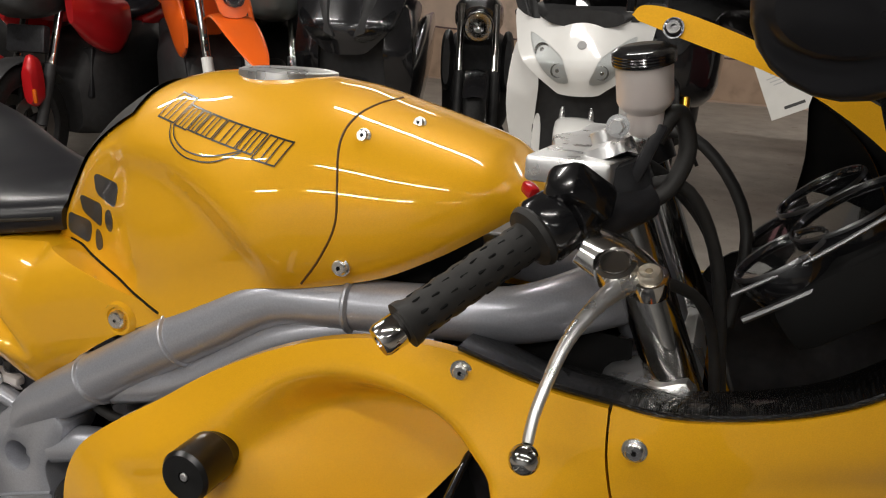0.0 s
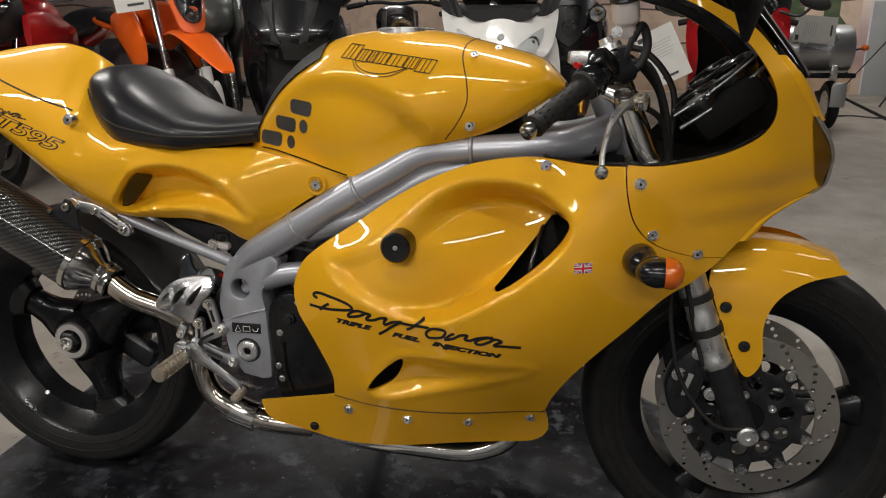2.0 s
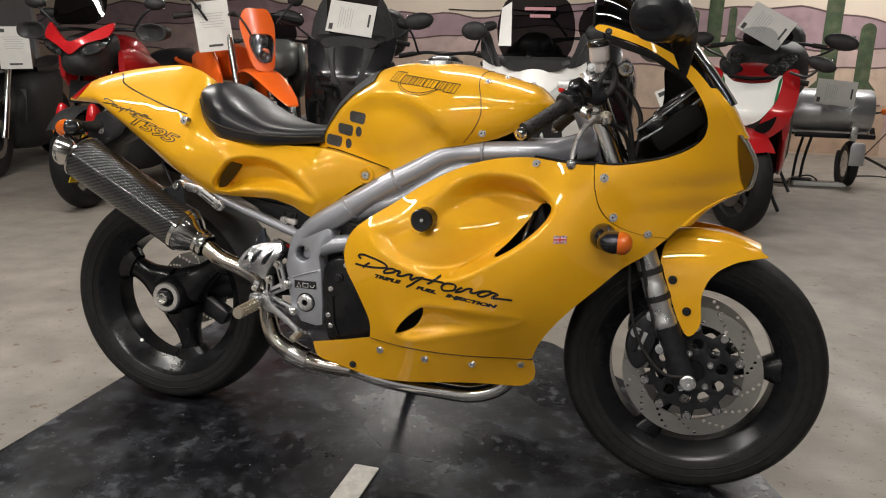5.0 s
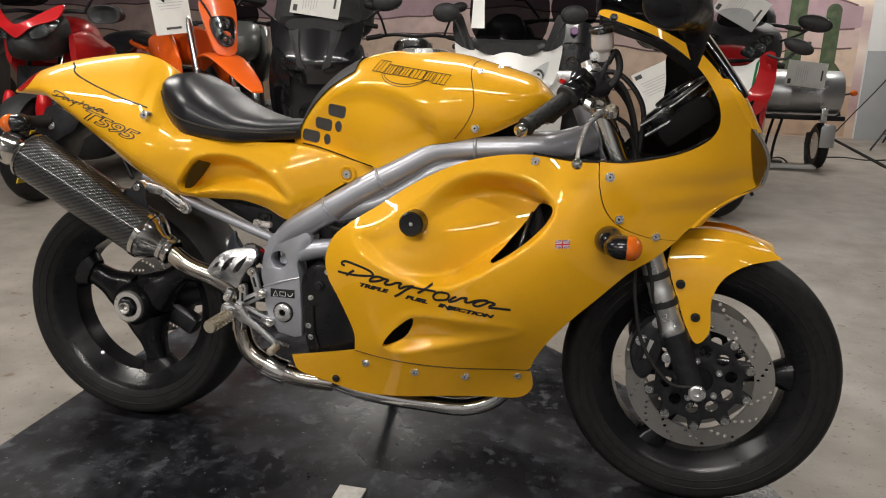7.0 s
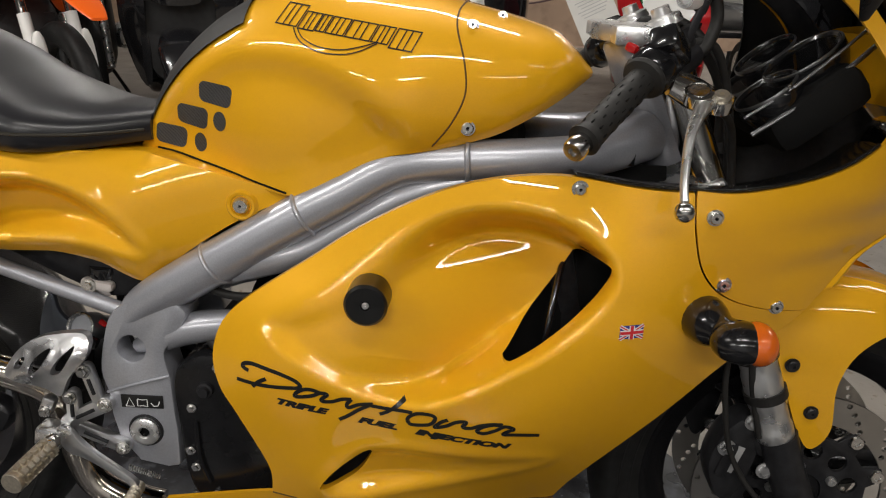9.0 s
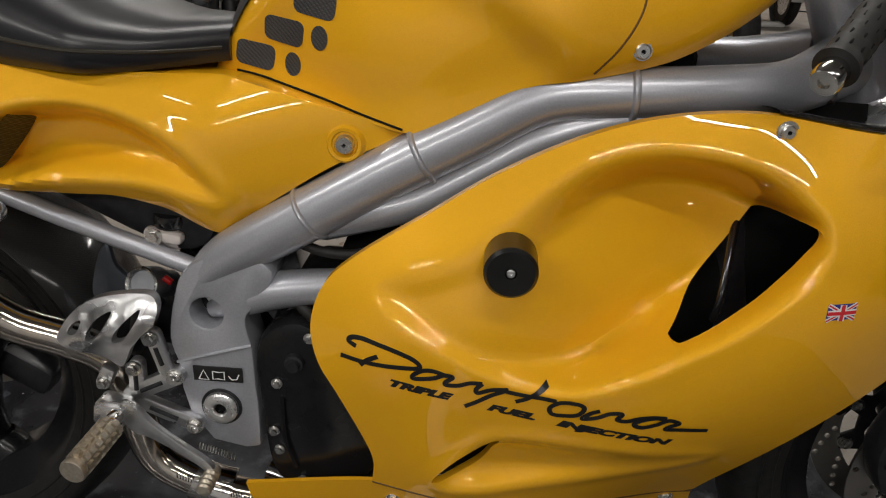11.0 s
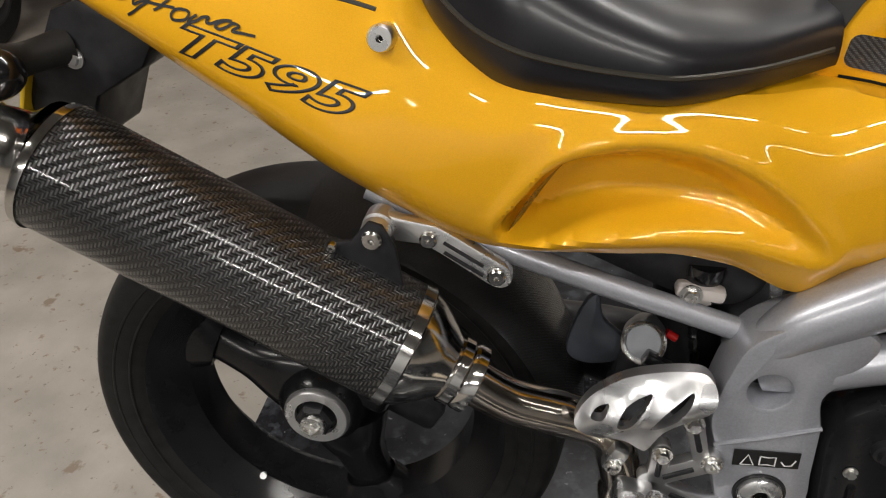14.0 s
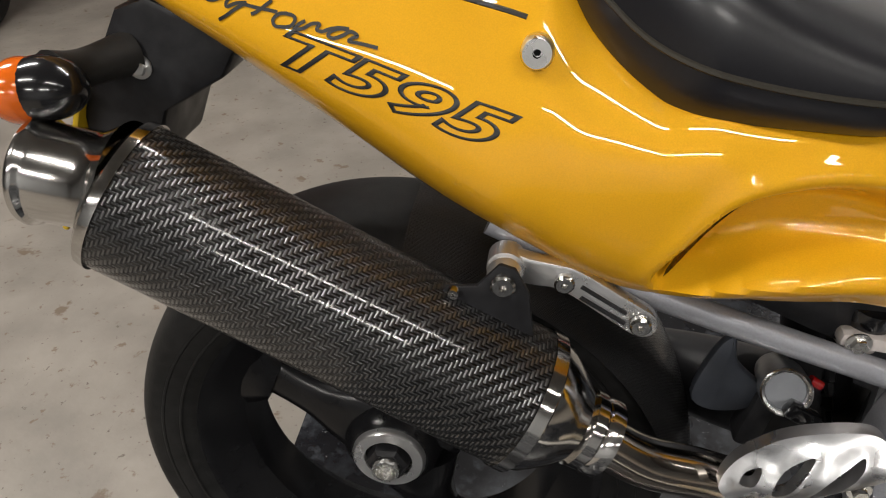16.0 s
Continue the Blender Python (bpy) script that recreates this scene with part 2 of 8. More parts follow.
def part(name, bm, material, parent, label="", smooth=38):
    ob = link_mesh(name, bm, material, smooth)
    ob.parent = parent
    return tagged(ob, label)


def thing(name, m, label, category, group="", kind=""):
    ob = new(name)
    ob.empty_display_size = 0.1
    ob.matrix_world = m
    return tagged(ob, label, category, group, kind)


def ring_mesh(bm, rings, closed=True, cap=True):
    rows = [[bm.verts.new(p) for p in r] for r in rings]
    n = len(rows[0])
    for a, b in zip(rows, rows[1:]):
        for i in range(n if closed else n - 1):
            j = (i + 1) % n
            try:
                bm.faces.new((a[i], a[j], b[j], b[i]))
            except ValueError:
                pass
    if cap and closed:
        bm.faces.new(rows[0][::-1])
        bm.faces.new(rows[-1])
    return rows


def tube(points, r, seg=14, n=6, bm=None, cap=True, flat=1.0):
    """A swept round bar along a smooth path; r: one radius, or one for each point."""
    bm = bm or bmesh.new()
    rad = [r] * len(points) if isinstance(r, (int, float)) else list(r)
    pts = spline([(*p, q) for p, q in zip(points, rad)], n) if len(points) > 2 else [np.array((*p, q)) for p, q in zip(points, rad)]
    rings, side = [], None
    for i, p in enumerate(pts):
        t = Vector((pts[min(i + 1, len(pts) - 1)] - pts[max(i - 1, 0)])[:3]).normalized()
        if side is None:
            side = t.orthogonal().normalized()
        side = (side - t * side.dot(t)).normalized()
        up = t.cross(side)
        rings.append([Vector(p[:3]) + (side * math.cos(a) + up * math.sin(a) * flat) * p[3] for a in np.linspace(0, 2 * math.pi, seg, endpoint=False)])
    ring_mesh(bm, rings, True, cap)
    return bm


def lathe(profile, origin=(0, 0, 0), axis=(0, 1, 0), seg=48, bm=None, uv=False, start=0.0, sweep=360.0):
    """Turns (radius, distance along the axis) pairs round an axis."""
    bm = bm or bmesh.new()
    ax = Vector(axis).normalized()
    u = Vector((1, 0, 0)) if abs(ax.x) < 0.8 else Vector((0, 0, 1))
    u = (u - ax * u.dot(ax)).normalized()
    w = ax.cross(u)
    full = sweep >= 360
    ang = np.radians(np.linspace(start, start + sweep, seg, endpoint=not full))
    rows = []
    for r, a in profile:
        rows.append([bm.verts.new(Vector(origin) + ax * a + (u * math.cos(t) + w * math.sin(t)) * r) for t in ang])
    layer = bm.loops.layers.uv.verify() if uv else None
    run = np.concatenate([[0], np.cumsum([math.dist(p, q) for p, q in zip(profile, profile[1:])])])
    for k, (ra, rb) in enumerate(zip(rows, rows[1:])):
        for i in range(seg if full else seg - 1):
            j = (i + 1) % seg
            f = bm.faces.new((ra[i], ra[j], rb[j], rb[i]))
            if uv:
                rr = max(p[0] for p in profile)
                for lp, (ii, kk) in zip(f.loops, ((i, k), (i + 1, k), (i + 1, k + 1), (i, k + 1))):
                    lp[layer].uv = (ii / seg * 2 * math.pi * rr, run[kk])
    return bm


def box(size, at=(0, 0, 0), turn=(0, 0, 0), bevel=0.004, bm=None, seg=2):
    b = bmesh.new()
    bmesh.ops.create_cube(b, size=1)
    bmesh.ops.scale(b, vec=size, verts=b.verts)
    if bevel:
        bmesh.ops.bevel(b, geom=b.edges[:], offset=min(bevel, min(size) * 0.45), segments=seg, profile=0.5, affect="EDGES")
    bmesh.ops.transform(b, matrix=pose(*at, *turn), verts=b.verts)
    return join(bm, b)


def ball(radii, at=(0, 0, 0), turn=(0, 0, 0), bm=None, seg=24):
    b = bmesh.new()
    bmesh.ops.create_uvsphere(b, u_segments=seg, v_segments=max(8, seg // 2), radius=1)
    bmesh.ops.scale(b, vec=radii, verts=b.verts)
    bmesh.ops.transform(b, matrix=pose(*at, *turn), verts=b.verts)
    return join(bm, b)


def join(bm, b):
    if bm is None:
        return b
    me = bpy.data.meshes.new("tmp")
    b.to_mesh(me)
    b.free()
    bm.from_mesh(me)
    bpy.data.meshes.remove(me)
    return bm


def flat_mesh(outline, holes=(), grid=0.0, rows=()):
    """Triangles that fill an outline in a plane, less the holes; inner points on a grid where grid > 0, and along rows."""
    from mathutils import geometry
    loops = [[Vector((float(p[0]), float(p[1]))) for p in o] for o in (outline, *holes)]
    vs, es = [], []
    for lp in loops:
        k = len(vs)
        vs += lp
        es += [(k + i, k + (i + 1) % len(lp)) for i in range(len(lp))]
    if grid:
        arr = [np.array([(p.x, p.y) for p in lp]) for lp in loops]
        lo, hi = arr[0].min(0), arr[0].max(0)
        along = np.array([p for p in rows if inside(arr[0], *p) > grid * 0.4 and all(inside(h, *p) < -0.0016 for h in arr[1:])]) if len(rows) else np.array([(9.0, 9.0)])
        vs += [Vector((float(x), float(z))) for x, z in along if x < 9]
        for row, z in enumerate(np.arange(lo[1] + grid / 2, hi[1], grid * 0.87)):
            for x in np.arange(lo[0] + (row % 2) * grid / 2, hi[0], grid):
                if inside(arr[0], x, z) > grid * 0.4 and all(inside(h, x, z) < -grid * 0.4 for h in arr[1:]) and np.hypot(along[:, 0] - x, along[:, 1] - z).min() > grid * 0.55:
                    vs.append(Vector((x, z)))
    v2, _, f2, *_ = geometry.delaunay_2d_cdt(vs, es, [], 0, 1e-6)
    o = [np.array([(p.x, p.y) for p in lp]) for lp in loops]
    keep = []
    for f in f2:
        c = sum((v2[i] for i in f), Vector((0, 0))) / len(f)
        if inside(o[0], c.x, c.y) > 0 and all(inside(h, c.x, c.y) < 0 for h in o[1:]):
            keep.append(f)
    return v2, keep


def panel(outline, depth, holes=(), grid=0.012, thick=0.006, side=-1, bm=None, rows=()):
    """A curved sheet over an outline in x and z: y = side * depth(x, z), with rolled-in edges."""
    bm = bm or bmesh.new()
    v2, faces = flat_mesh(outline, holes, grid, rows)
    vs = [bm.verts.new((p.x, side * depth(p.x, p.y), p.y)) for p in v2]
    made = [bm.faces.new([vs[i] for i in f]) for f in faces]
    rim = [e for e in {e for f in made for e in f.edges} if len(e.link_faces) == 1]
    if thick:
        inner = {}
        for e in rim:
            for v in e.verts:
                if v not in inner:
                    inner[v] = bm.verts.new(v.co - Vector((0, side * thick, 0)))
        for e in rim:
            a, b = e.verts
            bm.faces.new((a, b, inner[b], inner[a]))
    loose = [v for v in vs if not v.link_faces]
    bmesh.ops.delete(bm, geom=loose, context="VERTS")
    return bm


def plate(outline, y0, y1, holes=(), bevel=0.0, bm=None):
    """A flat plate in the xz plane from y0 to y1."""
    b = bmesh.new()
    v2, faces = flat_mesh(outline, holes)
    vs = [b.verts.new((p.x, y0, p.y)) for p in v2]
    fs = [b.faces.new([vs[i] for i in f]) for f in faces]
    bmesh.ops.recalc_face_normals(b, faces=fs)
    ext = bmesh.ops.extrude_face_region(b, geom=fs)
    bmesh.ops.translate(b, vec=(0, y1 - y0, 0), verts=[g for g in ext["geom"] if isinstance(g, bmesh.types.BMVert)])
    bmesh.ops.delete(b, geom=[v for v in b.verts if not v.link_faces], context="VERTS")
    if bevel:
        bmesh.ops.recalc_face_normals(b, faces=b.faces[:])
        bmesh.ops.dissolve_limit(b, angle_limit=0.02, verts=b.verts[:], edges=b.edges[:])
        sharp = [e for e in b.edges if len(e.link_faces) == 2 and e.calc_face_angle(0) > 0.9]
        bmesh.ops.bevel(b, geom=sharp, offset=bevel, segments=2, profile=0.5, affect="EDGES")
    return join(bm, b)


def circle(cx, cz, r, n=24, rz=None):
    return [(cx + r * math.cos(a), cz + (rz or r) * math.sin(a)) for a in np.linspace(0, 2 * math.pi, n, endpoint=False)]


def bolt(at, r=0.008, h=0.006, bm=None, axis=(0, -1, 0), washer=0.0):
    """A round-head socket bolt that points along axis."""
    prof = [(0.0, h * 0.35), (r * 0.27, h * 0.35), (r * 0.30, h), (r * 0.8, h), (r, h * 0.7), (r, 0)]
    if washer:
        prof += [(washer, 0.0), (washer, -0.002), (r, -0.002)]
    return lathe(prof, at, axis, 18, bm)


def hexbolt(at, r=0.008, h=0.006, bm=None, axis=(0, -1, 0)):
    bm = lathe([(0, h), (r * 0.9, h), (r, h * 0.8), (r, 0.0)], at, axis, 6, bm)
    return lathe([(0, 0.0005), (r * 1.5, 0.0005), (r * 1.5, -0.001)], at, axis, 18, bm)


def text_mesh(words, size, spot, depth, slant=0.0, turn=0.0, outline=0.0, span=0.1, side=-1, bold=0.0):
    """Lettering that lies on the sheet y = side * depth(x, z), its first letter's foot at spot."""
    cu = bpy.data.curves.new("lettering", "FONT")
    cu.body, cu.size, cu.shear = words, size, slant
    cu.offset = bold
    if outline:
        cu.fill_mode = "NONE"
        cu.bevel_depth = outline
        cu.bevel_resolution = 1
    ob = new("lettering", cu)
    dg = bpy.context.evaluated_depsgraph_get()
    me = bpy.data.meshes.new_from_object(ob.evaluated_get(dg))
    bpy.data.objects.remove(ob)
    bpy.data.curves.remove(cu)
    bm = bmesh.new()
    bm.from_mesh(me)
    bpy.data.meshes.remove(me)
    for _ in range(2):
        bmesh.ops.subdivide_edges(bm, edges=[e for e in bm.edges if e.calc_length() > 0.0035], cuts=2)
    c, s = math.cos(radians(turn)), math.sin(radians(turn))
    first = min(v.co.x for v in bm.verts)
    width = span / (max(v.co.x for v in bm.verts) - first)
    for v in bm.verts:
        x, z, lift = (v.co.x - first) * width, v.co.y, v.co.z
        X, Z = spot[0] + c * x - s * z, spot[1] + s * x + c * z
        v.co = (X, side * (depth(X, Z) + 0.0007 + (lift * 0.3 if outline else 0)), Z)
    return bm


def ribbon(points, width, depth, side=-1, n=8, lift=0.0008, bm=None):
    """A painted stroke on the sheet y = side * depth(x, z); width: one, or one for each point."""
    bm = bm or bmesh.new()
    wid = [width] * len(points) if isinstance(width, (int, float)) else width
    pts = spline([(*p, w) for p, w in zip(points, wid)], n)
    rows = []
    for i, p in enumerate(pts):
        d = (pts[min(i + 1, len(pts) - 1)] - pts[max(i - 1, 0)])[:2]
        d = d / (np.linalg.norm(d) + 1e-9)
        q = [(p[0] - d[1] * p[2] * k, p[1] + d[0] * p[2] * k) for k in (-0.5, 0.5)]
        rows.append([bm.verts.new((x, side * (depth(x, z) + lift), z)) for x, z in q])
    for a, b in zip(rows, rows[1:]):
        bm.faces.new((a[0], a[1], b[1], b[0]))
    return bm


def seam(points, r, depth, side=-1, n=8, lift=0.0, bm=None):
    pts = [(p[0], side * (depth(p[0], p[1]) + lift), p[1]) for p in spline(points, n)]
    return tube(pts, r, 6, 1, bm)
# ---- the room ----
FLOOR = mat("worn_concrete_floor", (0.245, 0.220, 0.192), 0.5, vary=0.16, grain=7.0, bump=0.25, bump_scale=90, rough_vary=0.15, dirt=(0.17, 0.155, 0.135), dirt_scale=5, dirt_amount=0.5)
speckle(FLOOR, ((34.0, 0.62, 0.68, (0.14, 0.095, 0.065)), (11.0, 0.65, 0.69, (0.13, 0.09, 0.06)), (60.0, 0.645, 0.69, (0.09, 0.07, 0.055))))
BLACKFLOOR = mat("worn_black_floor_paint", (0.010, 0.010, 0.012), 0.30, vary=0.4, grain=9, bump=0.35, bump_scale=30, rough_vary=0.22, dirt=(0.06, 0.065, 0.075), dirt_scale=7, dirt_amount=0.85)
speckle(BLACKFLOOR, ((80.0, 0.675, 0.71, (0.22, 0.22, 0.23)), (22.0, 0.56, 0.68, (0.055, 0.06, 0.07)), (9.0, 0.60, 0.66, (0.085, 0.09, 0.10))))
WHITELINE = mat("white_road_paint", (0.62, 0.60, 0.56), 0.6, vary=0.1, grain=40, dirt=(0.2, 0.19, 0.17), dirt_scale=30, dirt_amount=0.5)
CONCRETE = mat("grey_painted_wall", (0.36, 0.37, 0.38), 0.7, vary=0.06, grain=4, bump=0.06, bump_scale=90)
WHITEWALL = mat("white_painted_wall", (0.66, 0.66, 0.66), 0.7, vary=0.05, grain=4, bump=0.05, bump_scale=90)
CEILING = mat("ceiling_board", (0.20, 0.20, 0.20), 0.8, vary=0.1, grain=2, bump=0.05, bump_scale=60)

ROW = radians(31)                       # the display row and the wall behind it run at this angle
ALONG = Vector((math.cos(ROW), math.sin(ROW), 0))
BACK = Vector((-math.sin(ROW), math.cos(ROW), 0))
ROW0 = Vector((-2.9, 2.3, 0))           # a point on the line of the front wheels


def row_spot(a, b=0.0, z=0.0):
    """a metres along the display row, b metres behind the front wheels."""
    p = ROW0 + ALONG * a + BACK * b
    return Vector((p.x, p.y, z))


floor = link_mesh("floor", box((26, 24, 0.2), (0, 3, -0.1), bevel=0), FLOOR, 0)
tagged(floor, "worn grey concrete garage floor with stains", "floor", kind="structure")
ceiling = link_mesh("ceiling", box((26, 24, 0.2), (0, 3, CEIL + 0.1), bevel=0), CEILING, 0)
tagged(ceiling, "dim grey garage ceiling", "ceiling", kind="structure")
wall = link_mesh("wall_south", box((26, 0.2, CEIL), (0, -5.1, CEIL / 2), bevel=0), CONCRETE, 0)
tagged(wall, "grey painted garage wall", "wall", kind="structure")
for nm, x in (("wall_west", -8.1), ("wall_east", 8.6)):
    w = link_mesh(nm, box((0.2, 24, CEIL), (x, 3, CEIL / 2), bevel=0), CONCRETE, 0)
    tagged(w, "grey painted garage wall", "wall", kind="structure")

LIT = mat("lit_tube", (1, 1, 1), 0.5, emit=(1.0, 0.97, 0.92, 9.0))
for x, y, turn, watts in STRIPS:
    lamp = thing("ceiling_light", pose(x, y, CEIL, 0, 0, turn), "white fluorescent batten light under the ceiling, unseen, some added as fill", "ceiling light", "ceiling lights")
    part("housing", box((1.55, 0.10, 0.05), (0, 0, -0.026), bevel=0.008), WHITEWALL, lamp)
    part("tube", tube([(-0.74, 0, -0.066), (0.74, 0, -0.066)], 0.014, 12), LIT, lamp)
    area_lamp(x, y, CEIL - 0.09, turn, 1.5, 0.07, watts, (1.0, 0.957, 0.90))

# black painted bay and its white line
bay = bmesh.new()
bay_line = [(-0.965, 0.9), (-0.962, -4.9), (1.35, -4.9), (1.2, -1.2), (1.05, -0.1), (0.93, 0.2), (0.62, 0.62), (0.30, 0.92), (-0.3, 1.0)]
v2, fs = flat_mesh(bay_line, (), 0)
bvs = [bay.verts.new((p.x, p.y, 0.004)) for p in v2]
for f in fs:
    bay.faces.new([bvs[i] for i in f])
tagged(link_mesh("black_floor_patch", bay, BLACKFLOOR, 0), "worn black painted bay on the concrete floor", "floor paint", kind="structure")
tagged(link_mesh("bay_line", box((0.065, 1.6, 0.004), (-0.03, -0.89, 0.008), (0, 0, 0), 0), WHITELINE, 0), "worn white bay line painted on the floor", "floor marking", kind="structure")
tagged(link_mesh("floor_channel", box((0.05, 5.5, 0.012), (2.79, 5.0, 0.0), (0, 0, -1), 0.002), DARK, 0), "narrow dark drain channel in the floor", "drain", kind="structure")

# back wall: mural on the left, grey and white paint on the right
WALL_Y = 7.5
MURAL = bpy.data.materials.new("desert_mural_paint")
MURAL.use_nodes = True
nt = MURAL.node_tree
bs = nt.nodes["Principled BSDF"]
bs.inputs["Roughness"].default_value = 0.75
tc = nt.nodes.new("ShaderNodeTexCoord")
mp = nt.nodes.new("ShaderNodeMapping")
mp.inputs["Scale"].default_value = (0.55, 1.0, 1.3)
nt.links.new(tc.outputs["Object"], mp.inputs["Vector"])
ns = nt.nodes.new("ShaderNodeTexNoise")
ns.inputs["Scale"].default_value, ns.inputs["Detail"].default_value = 1.6, 6
nt.links.new(mp.outputs[0], ns.inputs["Vector"])
sp = nt.nodes.new("ShaderNodeSeparateXYZ")
nt.links.new(tc.outputs["Object"], sp.inputs[0])
ad = nt.nodes.new("ShaderNodeMath")
ad.operation = "MULTIPLY_ADD"
ad.inputs[1].default_value = 0.55
nt.links.new(ns.outputs["Fac"], ad.inputs[0])
nt.links.new(sp.outputs[2], ad.inputs[2])
rp = nt.nodes.new("ShaderNodeValToRGB")
cr = rp.color_ramp
while len(cr.elements) < 8:
    cr.elements.new(0.5)
for e, (pos, col) in zip(cr.elements, ((0.0, (0.50, 0.36, 0.27)), (0.12, (0.62, 0.47, 0.38)), (0.22, (0.42, 0.27, 0.27)), (0.33, (0.58, 0.45, 0.43)), (0.42, (0.76, 0.64, 0.56)), (0.50, (0.46, 0.33, 0.33)), (0.56, (0.80, 0.67, 0.56)), (0.8, (0.82, 0.72, 0.62)))):
    e.position, e.color = pos, (*col, 1)
mr = nt.nodes.new("ShaderNodeMapRange")
mr.inputs["From Min"].default_value, mr.inputs["From Max"].default_value = -1.2, 1.75
nt.links.new(ad.outputs[0], mr.inputs["Value"])
nt.links.new(mr.outputs[0], rp.inputs["Fac"])
nt.links.new(rp.outputs[0], bs.inputs["Base Color"])

tagged(link_mesh("wall_north", box((18, 0.2, CEIL), (0, WALL_Y + 0.1, CEIL / 2), bevel=0), WHITEWALL, 0), "white painted back wall", "wall", kind="structure")
mural = thing("wall_mural", pose(-2.45, WALL_Y - 0.006, 1.2), "painted desert mural with cacti on the wall", "mural", kind="structure")
part("painted_panel", box((11.0, 0.010, 2.4), (0, 0, 0), bevel=0), MURAL, mural)
CACTUS = mat("cactus_green_paint", (0.06, 0.09, 0.045), 0.7, vary=0.35, grain=9, dirt=(0.20, 0.17, 0.12), dirt_scale=5, dirt_amount=0.5)
for x, z0, z1, w in ((2.33, 0.74, 1.95, 0.17), (2.68, 0.74, 1.40, 0.15), (1.14, 1.05, 1.95, 0.15), (0.92, 1.15, 1.52, 0.10), (1.32, 1.2, 1.55, 0.08), (-3.28, 1.0, 1.62, 0.17), (-3.0, 1.0, 1.35, 0.10)):
    sh = [(x - w / 2, z0), (x + w / 2, z0), (x + w / 2, z1 - w / 2)] + [(x + w / 2 * math.cos(a), z1 - w / 2 + w / 2 * math.sin(a)) for a in np.linspace(0.2, math.pi - 0.2, 8)] + [(x - w / 2, z1 - w / 2)]
    part("cactus", plate([(p[0] + 2.45, p[1] - 1.2) for p in sh], -0.0115, -0.003), CACTUS, mural)
    part("cactus_base", plate([(p[0] + 2.45, p[1] - 1.2) for p in ((x - w, z0 - 0.03), (x + w, z0 - 0.03), (x + w * 0.5, z0 + 0.06), (x - w * 0.5, z0 + 0.06))], -0.0105, -0.003), CACTUS, mural)
HILLS = [("mauve_hill_paint", (0.42, 0.29, 0.32), 1.50, 0.09, 0.9, 1.16), ("dusty_pink_hill_paint", (0.60, 0.45, 0.42), 1.22, 0.07, 2.1, 0.86), ("sand_hill_paint", (0.62, 0.47, 0.37), 0.92, 0.06, 3.3, 0.46), ("ochre_ground_paint", (0.50, 0.35, 0.25), 0.50, 0.06, 5.0, 0.02)]
for k, (nm, col, top, amp, ph, low) in enumerate(HILLS):
    ridge = [(x, top + amp * math.sin(1.1 * x + ph) + 0.5 * amp * math.sin(2.9 * x + 2 * ph) + 0.2 * amp * math.sin(9.7 * x + ph)) for x in np.arange(-7.9, 3.0, 0.06)]
    paint = mat(nm, col, 0.75, vary=0.22, grain=7, dirt=tuple(0.6 * v for v in col), dirt_scale=3.5, dirt_amount=0.6)
    part("painted_hill", plate([(x + 2.45, z - 1.2) for x, z in [(-7.9, 0.02)] + ridge + [(ridge[-1][0], 0.02)]], -0.0062 - 0.0007 * k, -0.003), paint, mural)
    part("ridge_line", ribbon([(x + 2.45, z - 1.2) for x, z in ridge[::3]], 0.018, lambda x, z: 0.0068 + 0.0007 * k, n=2), mat("brown_outline_paint", (0.13, 0.08, 0.08), 0.8), mural)
for k in range(4):
    part("signature_bar", box((0.05, 0.004, 0.09), (2.60 + 0.09 * k + 2.45, -0.0105, -0.93), (0, -12, 0), 0), DECAL, mural)
for k in range(3):
    part("wire", tube([(-1.9 + 0.8 * k + 2.45, -0.012, 0.30), (-1.5 + 0.8 * k + 2.45, -0.014, 0.285 - 0.02 * (k % 2)), (-1.1 + 0.8 * k + 2.45, -0.012, 0.30)], 0.006, 6, 4), DECAL, mural)
tagged(link_mesh("wall_dado", box((5.9, 0.012, 0.93), (6.02, WALL_Y - 0.006, 0.465), bevel=0), CONCRETE, 0), "grey painted lower band of the wall", "wall", kind="structure")
# ---- the yellow motorcycle ----
bike = thing("motorcycle", pose(0, 0.093, 0, -4), "yellow sports motorcycle with silver tube frame and carbon silencer", "motorcycle")
FRONT_AXLE, REAR_AXLE = (0.73, 0.312), (-0.714, 0.323)

# side hull: half-width of the bodywork at (x, z)
HULL = [(-0.09, 0.55, 0.196), (-0.05, 0.40, 0.195), (-0.17, 0.29, 0.165), (-0.08, 0.24, 0.150), (0.05, 0.23, 0.155), (0.0, 0.305, 0.177), (0.11, 0.30, 0.180),
        (0.22, 0.288, 0.148), (0.323, 0.286, 0.108), (0.345, 0.245, 0.085), (0.37, 0.33, 0.128), (0.049, 0.371, 0.208), (-0.043, 0.546, 0.216), (0.10, 0.45, 0.222), (0.28, 0.45, 0.225), (0.42, 0.627, 0.232), (0.20, 0.60, 0.235),
        (0.02, 0.64, 0.195), (0.0, 0.67, 0.165), (0.15, 0.757, 0.165), (0.33, 0.795, 0.175), (0.48, 0.79, 0.205), (0.50, 0.765, 0.213), (0.45, 0.46, 0.18)]
